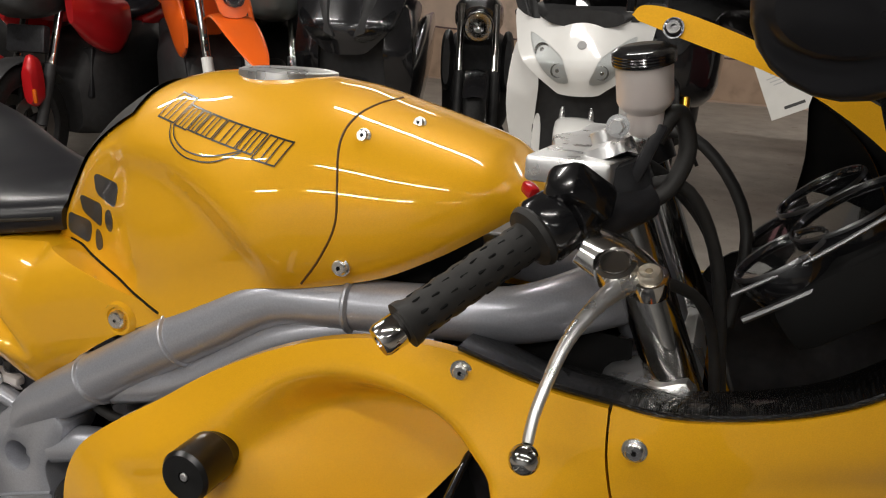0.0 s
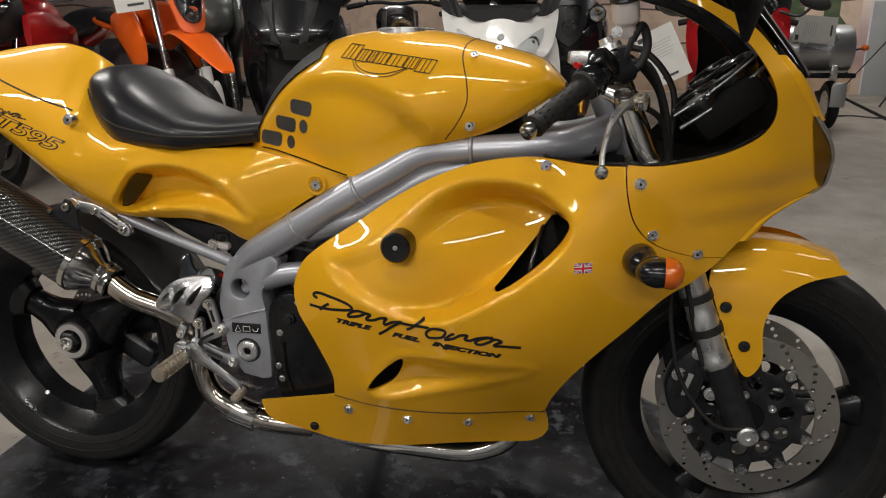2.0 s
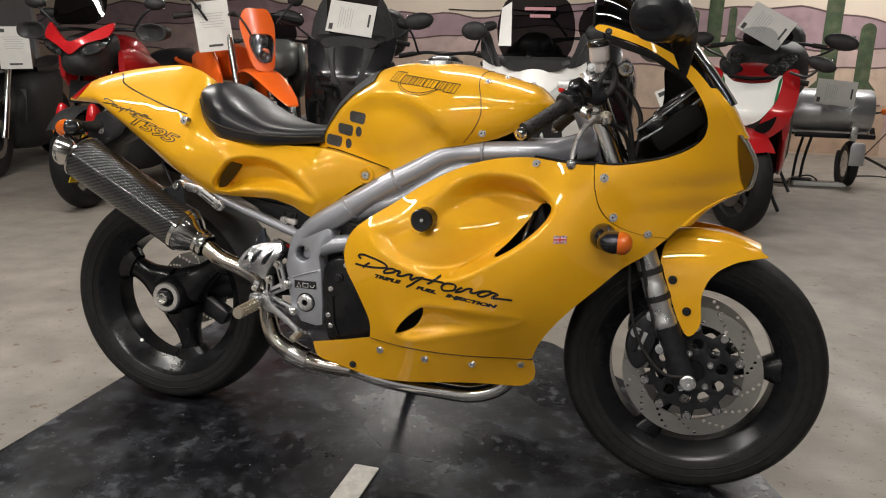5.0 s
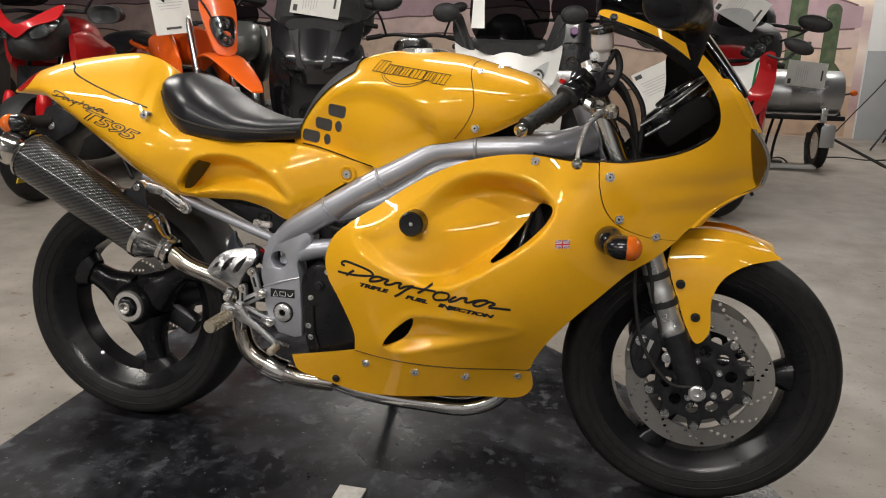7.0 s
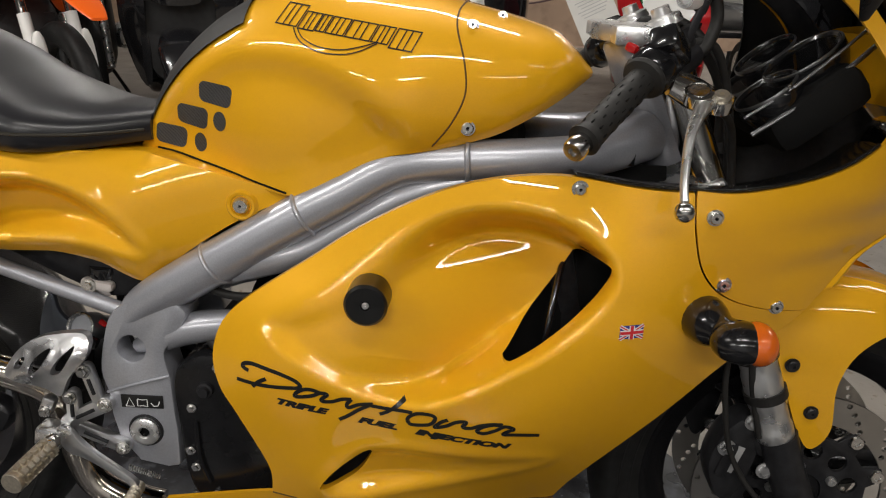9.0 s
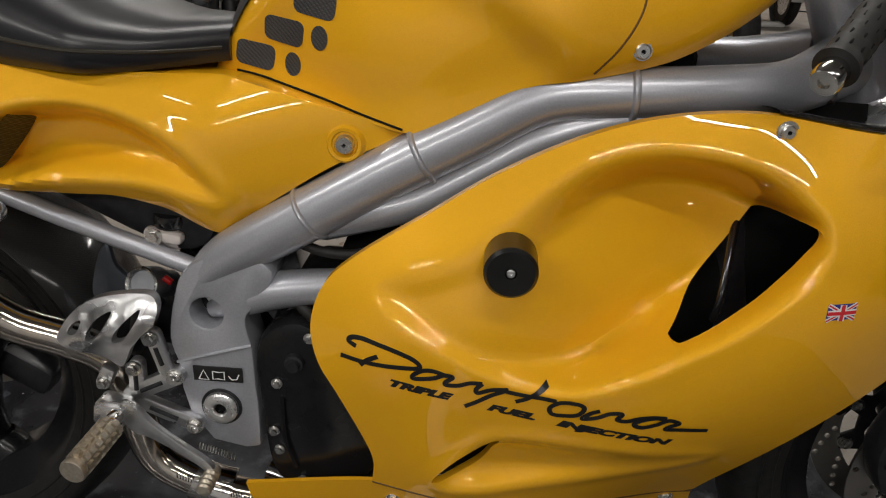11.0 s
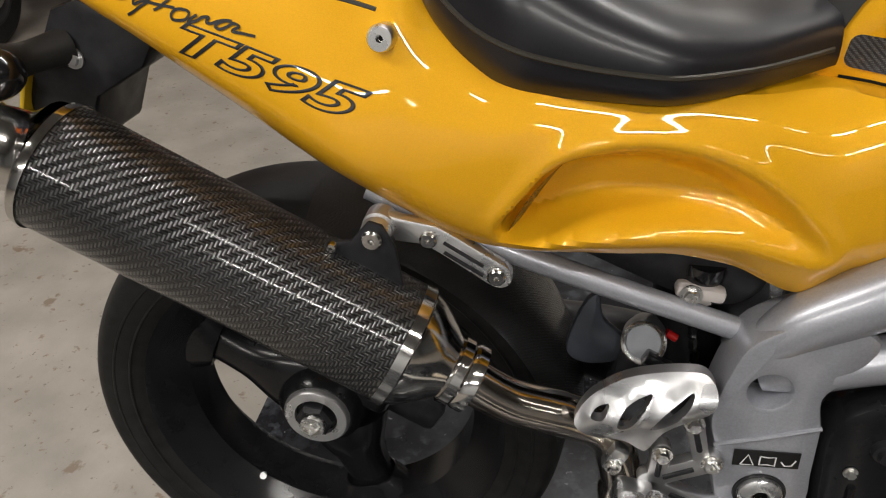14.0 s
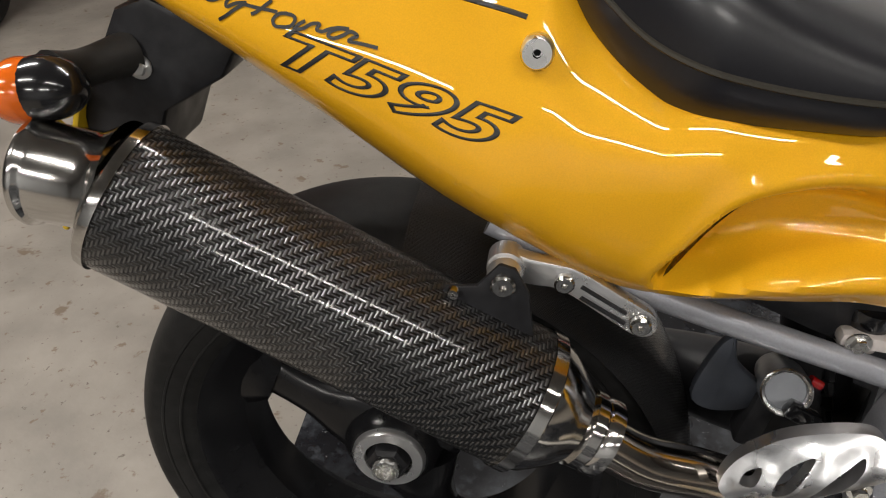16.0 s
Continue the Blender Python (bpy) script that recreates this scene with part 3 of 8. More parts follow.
NOSE = [(0.526, 0.681, 0.200), (0.601, 0.647, 0.176), (0.64, 0.63, 0.16), (0.56, 0.56, 0.165), (0.63, 0.815, 0.192), (0.69, 0.845, 0.17), (0.70, 0.93, 0.15),
        (0.57, 1.03, 0.16), (0.455, 1.07, 0.165), (0.60, 1.035, 0.145), (0.70, 0.96, 0.12), (0.76, 0.88, 0.105), (0.82, 0.79, 0.06), (0.80, 0.745, 0.075),
        (0.70, 0.695, 0.13), (0.6, 0.74, 0.197), (0.7, 0.78, 0.162)]


def soft_surface(points):
    """Thin-plate surface through a few (x, z, value) knots."""
    a = np.array(points)
    d = np.hypot(a[:, None, 0] - a[None, :, 0], a[:, None, 1] - a[None, :, 1]) + 1e-9
    k = d * d * np.log(d) + np.eye(len(a)) * 2e-4
    p = np.c_[np.ones(len(a)), a[:, :2]]
    m = np.block([[k, p], [p.T, np.zeros((3, 3))]])
    sol = np.linalg.solve(m, np.r_[a[:, 2], 0, 0, 0])

    def f(x, z):
        r = np.hypot(a[:, 0] - x, a[:, 1] - z) + 1e-9
        return float((r * r * np.log(r)) @ sol[:-3] + sol[-3] + sol[-2] * x + sol[-1] * z)

    return f


hull = soft_surface(HULL + NOSE)
SCOOP = np.array(spline([(-0.03, 0.60), (0.03, 0.552), (0.10, 0.522), (0.18, 0.517), (0.245, 0.548), (0.2825, 0.5735), (0.3125, 0.592), (0.349, 0.6215), (0.379, 0.6525), (0.394, 0.679), (0.396, 0.696), (0.388, 0.714),
                         (0.35, 0.743), (0.295, 0.756), (0.236, 0.756), (0.19, 0.744), (0.15, 0.722), (0.10, 0.682), (0.04, 0.637)], 6, True))
INTAKE = spline([(0.272, 0.576), (0.2745, 0.5735), (0.280, 0.5742), (0.284, 0.5762)], 3)[:-1] + spline([(0.284, 0.5762), (0.312, 0.594), (0.348, 0.624), (0.377, 0.655), (0.391, 0.678), (0.3945, 0.692), (0.390, 0.699), (0.380, 0.6975), (0.368, 0.692), (0.358, 0.6865)], 5)[:-1] \
    + spline([(0.358, 0.6865), (0.348, 0.671), (0.334, 0.651), (0.304, 0.611), (0.290, 0.594), (0.272, 0.576)], 4)[:-1]
DUCT = np.array(spline([(0.045, 0.360), (0.078, 0.415), (0.115, 0.442), (0.20, 0.442), (0.34, 0.428), (0.24, 0.392), (0.15, 0.368), (0.085, 0.352)], 6, True))
SLIT = spline([(0.042, 0.362), (0.058, 0.392), (0.085, 0.42), (0.112, 0.438), (0.102, 0.404), (0.08, 0.376)], 5, True)


def hollows(x, z):
    w = 0.0
    s = inside(SCOOP, x, z)
    if s > -0.03:
        w -= (0.009 + 0.098 * step01((x - 0.055) / 0.30)) * step01((s + 0.002) / (0.055 - 0.033 * step01((0.61 + 0.26 * (x - 0.05) - z + 0.03) / 0.06)))
        w += 0.0014 * math.exp(-((s + 0.004) / 0.012) ** 2)
    s = inside(DUCT, x, z)
    if s > -0.02:
        w -= 0.020 * step01(s / 0.026) * step01((0.32 - x) / 0.24)
        w += 0.003 * math.exp(-((s + 0.003) / 0.008) ** 2)
    return w


hollow = field(hollows, -0.12, 0.52, 0.28, 0.80, 0.0035, 0.004)


def fairing_depth(x, z):
    return hull(x, z) + (hollow(x, z) if x < 0.5 else 0.0)


def cowl_depth(x, z):
    w = fairing_depth(x, z)
    for c, d in ((0.735, 0.006), (0.685, 0.005)):
        w -= d * math.exp(-((z - c - 0.10 * (x - 0.5)) / 0.018) ** 2) * step01((x - 0.54) / 0.1)
    return max(w, 0.01)


SEAM = [(0.478, 0.790), (0.482, 0.746), (0.497, 0.698), (0.530, 0.664), (0.585, 0.644), (0.643, 0.638)]
side_top = spline([(0.478, 0.790), (0.42, 0.790), (0.331, 0.797), (0.243, 0.786), (0.166, 0.760), (0.087, 0.718), (0.020, 0.672), (-0.049, 0.626), (-0.084, 0.592), (-0.097, 0.548),
                   (-0.088, 0.507), (-0.067, 0.472), (-0.045, 0.427), (-0.028, 0.380), (-0.030, 0.340)], 5)
side_low = spline([(-0.030, 0.334), (0.06, 0.328), (0.18, 0.318), (0.30, 0.312), (0.362, 0.310)], 4)
side_front = spline([(0.362, 0.316), (0.376, 0.355), (0.406, 0.406), (0.447, 0.457), (0.50, 0.510), (0.556, 0.565), (0.601, 0.597), (0.643, 0.638)], 5)
seam_line = spline(SEAM, 6)
side_outline = side_top[:-1] + side_low[:-1] + side_front[:-1] + seam_line[::-1][:-1]
belly_outline = spline([(-0.030, 0.336), (-0.10, 0.318), (-0.19, 0.300)], 4)[:-1] + spline([(-0.19, 0.300), (-0.178, 0.262), (-0.13, 0.245), (-0.04, 0.222), (0.048, 0.223), (0.175, 0.232), (0.26, 0.229)], 4)[:-1] \
    + spline([(0.26, 0.229), (0.335, 0.226), (0.366, 0.256), (0.362, 0.308)], 4)[:-1] + [p - np.array((0, 0.003)) for p in side_low[::-1][:-1]]
notch = spline([(0.481, 0.793), (0.535, 0.794), (0.627, 0.814), (0.686, 0.845), (0.703, 0.881), (0.690, 0.929), (0.650, 0.984), (0.576, 1.034), (0.492, 1.063), (0.459, 1.074)], 5)
cowl_top = spline([(0.454, 1.078), (0.462, 1.085), (0.49, 1.081), (0.547, 1.062), (0.607, 1.036), (0.660, 1.007), (0.704, 0.962), (0.743, 0.906), (0.772, 0.866), (0.806, 0.82), (0.814, 0.787), (0.804, 0.750)], 5)
cowl_low = spline([(0.804, 0.750), (0.750, 0.727), (0.697, 0.693), (0.645, 0.641)], 5)
cowl_outline = notch + cowl_top[:-1] + cowl_low[:-1] + [p + np.array((0.002, 0.001)) for p in seam_line[::-1]][:-1]

rim_rows = []
for ring, offsets in ((SCOOP, (-0.011, -0.007, -0.003, 0.001, 0.005, 0.009, 0.013, 0.017, 0.022, 0.028)), (np.array(INTAKE), (-0.0028, -0.0064))):
    turn_r = np.roll(ring, -1, 0) - np.roll(ring, 1, 0)
    out_r = np.c_[turn_r[:, 1], -turn_r[:, 0]] / np.hypot(turn_r[:, 0], turn_r[:, 1])[:, None]
    sign_r = 1 if inside(ring, *(ring[0] - 0.003 * out_r[0])) > 0 else -1
    for off in offsets:
        path = ring - sign_r * off * out_r
        for p, q in zip(path, np.roll(path, -1, 0)):
            span_r = math.hypot(*(q - p))
            for k in range(max(1, round(span_r / 0.0055))):
                spot = p + (q - p) * k / max(1, round(span_r / 0.0055))
                clear = all(abs(u - spot[0]) + abs(v - spot[1]) > 0.003 for u, v in rim_rows)
                if clear and abs(inside(ring, *spot) - off) < 0.0008:
                    rim_rows.append(tuple(spot))
side_panel = part("side_fairing", panel(side_outline, fairing_depth, [INTAKE, SLIT], 0.0065, 0.012, rows=rim_rows), YELLOW, bike, "glossy yellow fairing panel with a scooped intake")
belly = part("belly_pan", panel(belly_outline, lambda x, z: fairing_depth(x, z) - 0.002, (), 0.012), YELLOW, bike)
cowl = part("nose_cowl", panel(cowl_outline, cowl_depth, (), 0.012), YELLOW, bike, "glossy yellow nose cowl round an open cockpit")
part("side_fairing", panel(side_outline, hull, [INTAKE], 0.03, side=1), YELLOW, bike)
part("nose_cowl", panel(cowl_outline, lambda x, z: max(hull(x, z), 0.01), (), 0.02, side=1), YELLOW, bike)
part("cockpit_lining", panel(cowl_outline, lambda x, z: max(hull(x, z) - 0.012, 0.005), (), 0.02, side=1), BLACK, bike, "black inner cockpit lining")
# added dark sheets stand in for the shade inside the fairing openings
part("side_shade_sheet", panel(side_outline, lambda x, z: hull(x, z) - 0.15, (), 0.03, thick=0), DARK, bike)
part("side_shade_sheet", panel(side_outline, lambda x, z: hull(x, z) - 0.15, (), 0.03, thick=0, side=1), DARK, bike)

# fuel tank
tank_top = curve1([(-0.240, 0.782), (-0.226, 0.822), (-0.196, 0.884), (-0.157, 0.927), (-0.11, 0.963), (-0.054, 0.991), (-0.01, 1.001), (0.074, 1.007), (0.156, 1.0), (0.211, 0.987), (0.278, 0.970), (0.325, 0.955), (0.346, 0.938), (0.370, 0.912)])
tank_low = curve1([(-0.240, 0.772), (-0.212, 0.780), (-0.10, 0.763), (-0.007, 0.745), (0.054, 0.773), (0.123, 0.804), (0.178, 0.814), (0.245, 0.831), (0.297, 0.856), (0.345, 0.886), (0.370, 0.903)])
tank_wide = curve1([(-0.240, 0.044), (-0.195, 0.062), (-0.15, 0.096), (-0.10, 0.122), (-0.05, 0.144), (0.05, 0.163), (0.13, 0.167), (0.21, 0.153), (0.28, 0.134), (0.335, 0.104), (0.370, 0.060)])
KNEE = np.array(spline([(-0.20, 0.79), (-0.165, 0.865), (-0.10, 0.915), (-0.02, 0.925), (0.06, 0.905), (0.125, 0.86), (0.15, 0.815), (0.05, 0.76), (-0.02, 0.74), (-0.1, 0.75)], 6, True))


knee = field(lambda x, z: 0.024 * step01(inside(KNEE, x, z) / 0.034), -0.24, 0.38, 0.70, 1.02, 0.005, 0.009)


def tank_depth(x, z):
    lo, hi, w = tank_low(x), tank_top(x), tank_wide(x)
    zc = lo + 0.30 * (hi - lo)
    h = hi - zc if z > zc else (zc - lo) * 1.6 + 0.01
    p = 2.0 + 0.35 * step01((x - 0.10) / 0.12) if z > zc else 2.3
    v = w * max(0.0, 1 - abs((z - zc) / h) ** p) ** (1 / p)
    return v - knee(x, z)


def section_loft(x0, x1, count, low, top, depth, rows=26, bm=None):
    """A closed body: cross-sections along x whose flanks follow depth(x, z)."""
    bm = bm or bmesh.new()
    rings = []
    for x in np.linspace(x0, x1, count):
        lo, hi = low(x), top(x)
        half = [(depth(x, z), z) for z in (lo + (hi - lo) * math.sin(t) for t in np.linspace(0, math.pi / 2, rows))]
        rings.append([(x, -y, z) for y, z in half] + [(x, y, z) for y, z in half[::-1][1:]])
    ring_mesh(bm, rings)
    return bm


tank = part("fuel_tank", section_loft(-0.239, 0.3695, 98, tank_low, tank_top, tank_depth), YELLOW, bike, "glossy yellow fuel tank with outlined lettering")

pad = bmesh.new()
ring_mesh(pad, [[(x, (tank_depth(x, tank_top(x) - 0.034) + 0.004) * q, tank_top(x) + 0.0025 - 0.034 * abs(q) ** 2.4) for q in np.linspace(-1, 1, 17)] for x in np.linspace(-0.225, -0.070, 22)], False, False)
part("tank_pad", pad, RUBBER, bike, "black rubber pad on the tank's rear edge")

# tail
tail_low = curve1([(-0.998, 0.872), (-0.896, 0.868), (-0.826, 0.832), (-0.741, 0.778), (-0.623, 0.703), (-0.539, 0.665), (-0.489, 0.653), (-0.424, 0.651), (-0.343, 0.652), (-0.28, 0.637), (-0.217, 0.609),
                   (-0.194, 0.625), (-0.141, 0.665), (-0.082, 0.704), (-0.003, 0.742)])
tail_top = curve1([(-0.998, 0.89), (-0.948, 0.929), (-0.881, 0.950), (-0.788, 0.968), (-0.663, 0.98), (-0.619, 0.972), (-0.568, 0.945), (-0.53, 0.88), (-0.45, 0.815), (-0.36, 0.79), (-0.28, 0.786), (-0.205, 0.783), (-0.003, 0.745)])
tail_wide = curve1([(-0.998, 0.04), (-0.95, 0.060), (-0.85, 0.092), (-0.7, 0.128), (-0.576, 0.156), (-0.45, 0.155), (-0.3, 0.138), (-0.15, 0.126), (-0.07, 0.122), (-0.003, 0.115)])
TAILDUCT = np.array(spline([(-0.475, 0.668), (-0.450, 0.720), (-0.420, 0.748), (-0.364, 0.757), (-0.303, 0.744), (-0.251, 0.712), (-0.205, 0.657), (-0.225, 0.655), (-0.293, 0.672), (-0.369, 0.674)], 6, True))


def tail_hollows(x, z):
    s = inside(TAILDUCT, x, z)
    run = 0.010 + 0.019 * step01((x + 0.45) / 0.06)
    v = -0.060 * step01(s / run) * (0.25 + 0.75 * step01((-0.2 - x) / 0.27))
    return v + 0.004 * math.exp(-((s + 0.004) / 0.008) ** 2)


tail_hollow = field(tail_hollows, -0.53, -0.15, 0.60, 0.80, 0.003, 0.0035)


def tail_depth(x, z, duct=True):
    lo, hi, w = tail_low(x), tail_top(x), tail_wide(x)
    k = step01((x + 0.60) / 0.16)
    zc = lo + (0.22 + 0.28 * k) * (hi - lo)
    p = (1.40 if z > zc else 1.85) + 1.15 * k
    h = hi - zc if z > zc else (zc - lo) * 1.25 + 0.008
    h += k * max(0.0, 0.10 - h)
    v = w * max(0.0, 1 - abs((z - zc) / h) ** p) ** (1 / p)
    return v + (tail_hollow(x, z) if duct and -0.50 < x < -0.17 else 0.0)


tail = part("tail_fairing", section_loft(-0.997, -0.004, 270, tail_low, tail_top, tail_depth, 48), YELLOW, bike, "glossy yellow tail fairing with a side duct")

# seat
seat_low = curve1([(-0.562, 0.90), (-0.552, 0.872), (-0.535, 0.842), (-0.503, 0.809), (-0.462, 0.795), (-0.407, 0.789), (-0.331, 0.786), (-0.27, 0.79), (-0.212, 0.795)])
seat_top = curve1([(-0.562, 0.918), (-0.54, 0.935), (-0.51, 0.938), (-0.46, 0.916), (-0.40, 0.877), (-0.33, 0.848), (-0.27, 0.838), (-0.212, 0.838)])
seat_wide = curve1([(-0.562, 0.05), (-0.55, 0.09), (-0.52, 0.118), (-0.45, 0.148), (-0.36, 0.148), (-0.30, 0.122), (-0.25, 0.088), (-0.212, 0.06)])


def seat_depth(x, z):
    lo, hi, w = seat_low(x), seat_top(x), seat_wide(x)
    zc = lo + 0.35 * (hi - lo)
    h = hi - zc if z > zc else (zc - lo) * 1.5 + 0.01
    return w * max(0.0, 1 - abs((z - zc) / h) ** 2.6) ** (1 / 2.6)


part("seat", section_loft(-0.561, -0.213, 60, seat_low, seat_top, seat_depth, 20), VINYL, bike, "smooth black vinyl seat with a stitched edge")
# wheels
def wheel(name, cx, cy, cz, tyre_r, rim_r, width, spokes, hub_r, spoke_w, parent, label, deep=1.0):
    hub = new(name)
    hub.parent, hub.matrix_local = parent, pose(cx, cy, cz)
    tagged(hub, label)
    w = width / 2
    prof = [(rim_r - 0.004, -w * 0.78), (rim_r + 0.004, -w * 0.86), (rim_r + (tyre_r - rim_r) * 0.35, -w * 0.98), (rim_r + (tyre_r - rim_r) * 0.62, -w)]
    prof += [(rim_r + (tyre_r - rim_r) * (0.62 + 0.38 * math.sin(a)), -w * math.cos(a)) for a in np.linspace(0.12, math.pi - 0.12, 17)]
    prof += [(r, -a) for r, a in prof[3::-1]]
    part("tyre", lathe(prof, seg=96), TYRE, hub, "black road tyre")
    for sd in (-1, 1):
        for k in (0.22, 0.46):
            rr = rim_r + (tyre_r - rim_r) * k
            part("sidewall_bead", lathe([(rr - 0.0022, 0), (rr - 0.001, 0.0012), (rr + 0.001, 0.0012), (rr + 0.0022, 0)], (0, sd * w * (0.93 if k < 0.3 else 0.985), 0), (0, sd, 0), 72), TYRE, hub)
    lip = rim_r
    barrel = [(lip - 0.030, -w * 0.70), (lip - 0.012, -w * 0.74), (lip - 0.004, -w * 0.80), (lip + 0.006, -w * 0.86), (lip + 0.009, -w * 0.82), (lip + 0.004, -w * 0.75)]
    inner = [(lip - 0.012, -w * 0.70), (lip - 0.020, -w * 0.62), (lip - 0.042, -w * 0.35), (lip - 0.045, w * 0.35), (lip - 0.02, w * 0.62), (lip - 0.010, w * 0.8), (lip + 0.006, w * 0.86)]
    part("rim", lathe([barrel[4], barrel[3], barrel[2]] + inner, seg=96), RIM, hub, "satin black cast rim")
    for a in spokes:
        d, t = np.array((math.cos(radians(a)), math.sin(radians(a)))), np.array((-math.sin(radians(a)), math.cos(radians(a))))
        rings = []
        for k, (r, half, y0, y1) in enumerate(((hub_r * 0.7, spoke_w * 1.9, -0.062 * deep, 0.04), (hub_r * 1.3, spoke_w * 1.45, -0.058 * deep, 0.04), (rim_r * 0.5, spoke_w, -0.045 * deep, 0.035), (rim_r * 0.72, spoke_w * 0.92, -0.033 * deep, 0.03), (rim_r - 0.07, spoke_w * 1.2, -0.03, 0.03), (rim_r - 0.032, spoke_w * 2.1, -0.036, 0.036))):
            ring = []
            for q in np.linspace(0, 2 * math.pi, 20, endpoint=False):
                cx2, sy = math.cos(q), math.sin(q)
                off = half * math.copysign(abs(cx2) ** 0.8, cx2)
                yy = (y0 + y1) / 2 - (y1 - y0) / 2 * math.copysign(abs(sy) ** 0.8, sy)
                ring.append((d[0] * r + t[0] * off, yy, d[1] * r + t[1] * off))
            rings.append(ring)
        part("spoke", ring_mesh_bm(rings), RIM, hub)
    return hub


def ring_mesh_bm(rings):
    bm = bmesh.new()
    smooth = [spline([np.array(r[i]) for r in rings], 4) for i in range(len(rings[0]))]
    ring_mesh(bm, [[col[k] for col in smooth] for k in range(len(smooth[0]))])
    return bm


rear = wheel("rear_wheel", REAR_AXLE[0], 0.045, REAR_AXLE[1], 0.309, 0.232, 0.164, (156, 282, 38), 0.06, 0.033, bike, "black three-spoke rear wheel", 0.7)
part("hub", lathe([(0.0, -0.078), (0.045, -0.078), (0.056, -0.066), (0.062, -0.03), (0.075, 0.05), (0.075, 0.09), (0, 0.09)], (-0.008, 0.021, 0), seg=40), RIM, rear)
part("hub_ring", lathe([(0.028, -0.078), (0.028, -0.086), (0.040, -0.086), (0.043, -0.082), (0.043, -0.070)], (-0.008, 0.021, 0), seg=48), ALU, rear, "bright aluminium hub ring")
part("axle_nut", lathe([(0.015, -0.078), (0.015, -0.094), (0.020, -0.096), (0.0245, -0.092), (0.026, -0.078)], (-0.008, 0.021, 0), seg=6), BLACK, rear, "dark hexagonal axle nut")
part("axle_bore", lathe([(0.0, -0.088), (0.0125, -0.088), (0.0125, -0.104), (0.0155, -0.104), (0.0155, -0.088)], (-0.008, 0.021, 0), seg=30), STEEL, rear)
part("valve", tube([(-0.12, -0.02, -0.16), (-0.115, -0.035, -0.15)], 0.005, 8), ALU, rear)
front = wheel("front_wheel", FRONT_AXLE[0], 0.0, FRONT_AXLE[1], 0.305, 0.232, 0.120, (4, 124, 244), 0.045, 0.020, bike, "black three-spoke front wheel", 0.6)
part("hub", lathe([(0, -0.06), (0.03, -0.06), (0.04, -0.045), (0.04, 0.045), (0.03, 0.06), (0, 0.06)], seg=32), RIM, front)


def disc_rotor(radius, inner, y, parent, seed, material):
    holes = [circle(r * math.cos(a), r * math.sin(a), 0.0043, 8) for k in range(14) for j in range(4)
             for r, a in [(inner + (radius - inner) * (0.18 + 0.22 * j), 2 * math.pi * (k + j * 0.2) / 14 + seed)]]
    return part("brake_disc", plate(circle(0, 0, radius, 96), y - 0.0025, y + 0.0025, [circle(0, 0, inner, 72)] + holes), material, parent, "drilled steel brake disc")


for y in (-0.062, 0.062):
    disc_rotor(0.158, 0.116, y, front, 0.1, DISC)
    carrier = [(math.cos(a) * r, math.sin(a) * r) for k in range(10) for r, a in ((0.094, 2 * math.pi * k / 10 + 0.13), (0.119, 2 * math.pi * k / 10 + 0.22), (0.119, 2 * math.pi * k / 10 + 0.40), (0.094, 2 * math.pi * k / 10 + 0.49))]
    holes = [circle(0.068 * math.cos(a), 0.068 * math.sin(a), 0.014, 10) for a in np.linspace(0.2, 2 * math.pi + 0.2, 10, endpoint=False)]
    part("disc_carrier", plate(carrier, y - 0.003, y + 0.004, [circle(0, 0, 0.03, 24)] + holes, 0.001), BLACK, front)
    for k in range(10):
        a = 2 * math.pi * k / 10 + 0.31
        part("rotor_button", lathe([(0, -0.007), (0.004, -0.007), (0.005, -0.009), (0.009, -0.009), (0.0105, -0.006), (0.0105, 0)], (0.109 * math.cos(a), y, 0.109 * math.sin(a)), seg=16), STEEL, front)
    for k in range(5):
        a = 2 * math.pi * k / 5 + 0.5
        part("rotor_bolt", bolt((0.046 * math.cos(a), y - 0.004, 0.046 * math.sin(a)), 0.0075, 0.007), ALU, front)
rear_disc = disc_rotor(0.11, 0.075, 0.075, rear, 0.0, DISC)

# fork
for side in (-1, 1):
    y = 0.105 * side
    leg = new("fork_leg")
    leg.parent = bike
    tagged(leg, "steel fork leg with a black foot")
    part("slider", lathe([(0.0, 0.0), (0.024, 0.0), (0.0265, 0.004), (0.0265, 0.020), (0.0245, 0.024), (0.0245, 0.052), (0.0262, 0.056), (0.0262, 0.104), (0.0248, 0.108), (0.0248, 0.130), (0.0262, 0.134), (0.0262, 0.184), (0.023, 0.187)], (0.662, y, 0.425), (-0.348, 0, 0.9375), 28), ALU, leg, "bright fork slider")
    part("dust_seal", tube([(0.6395, y, 0.487), (0.6345, y, 0.50)], 0.029, 24), RUBBER, leg)
    part("dust_seal", tube([(0.6175, y, 0.546), (0.6125, y, 0.559)], 0.029, 24), RUBBER, leg)
    part("stanchion", tube([(0.597, y, 0.600), (0.445, y, 0.955)], 0.0225, 24), CHROME, leg, "polished fork tube")
    part("foot", tube([(0.664, y, 0.43), (0.684, y, 0.375), (0.712, y, 0.31), (0.716, y, 0.296)], [0.027, 0.026, 0.026, 0.02], 20, 4), BLACK, leg)
part("axle_end", bolt((0.72, -0.128, 0.306), 0.018, 0.010), ALU, bike, "bright steel axle end")

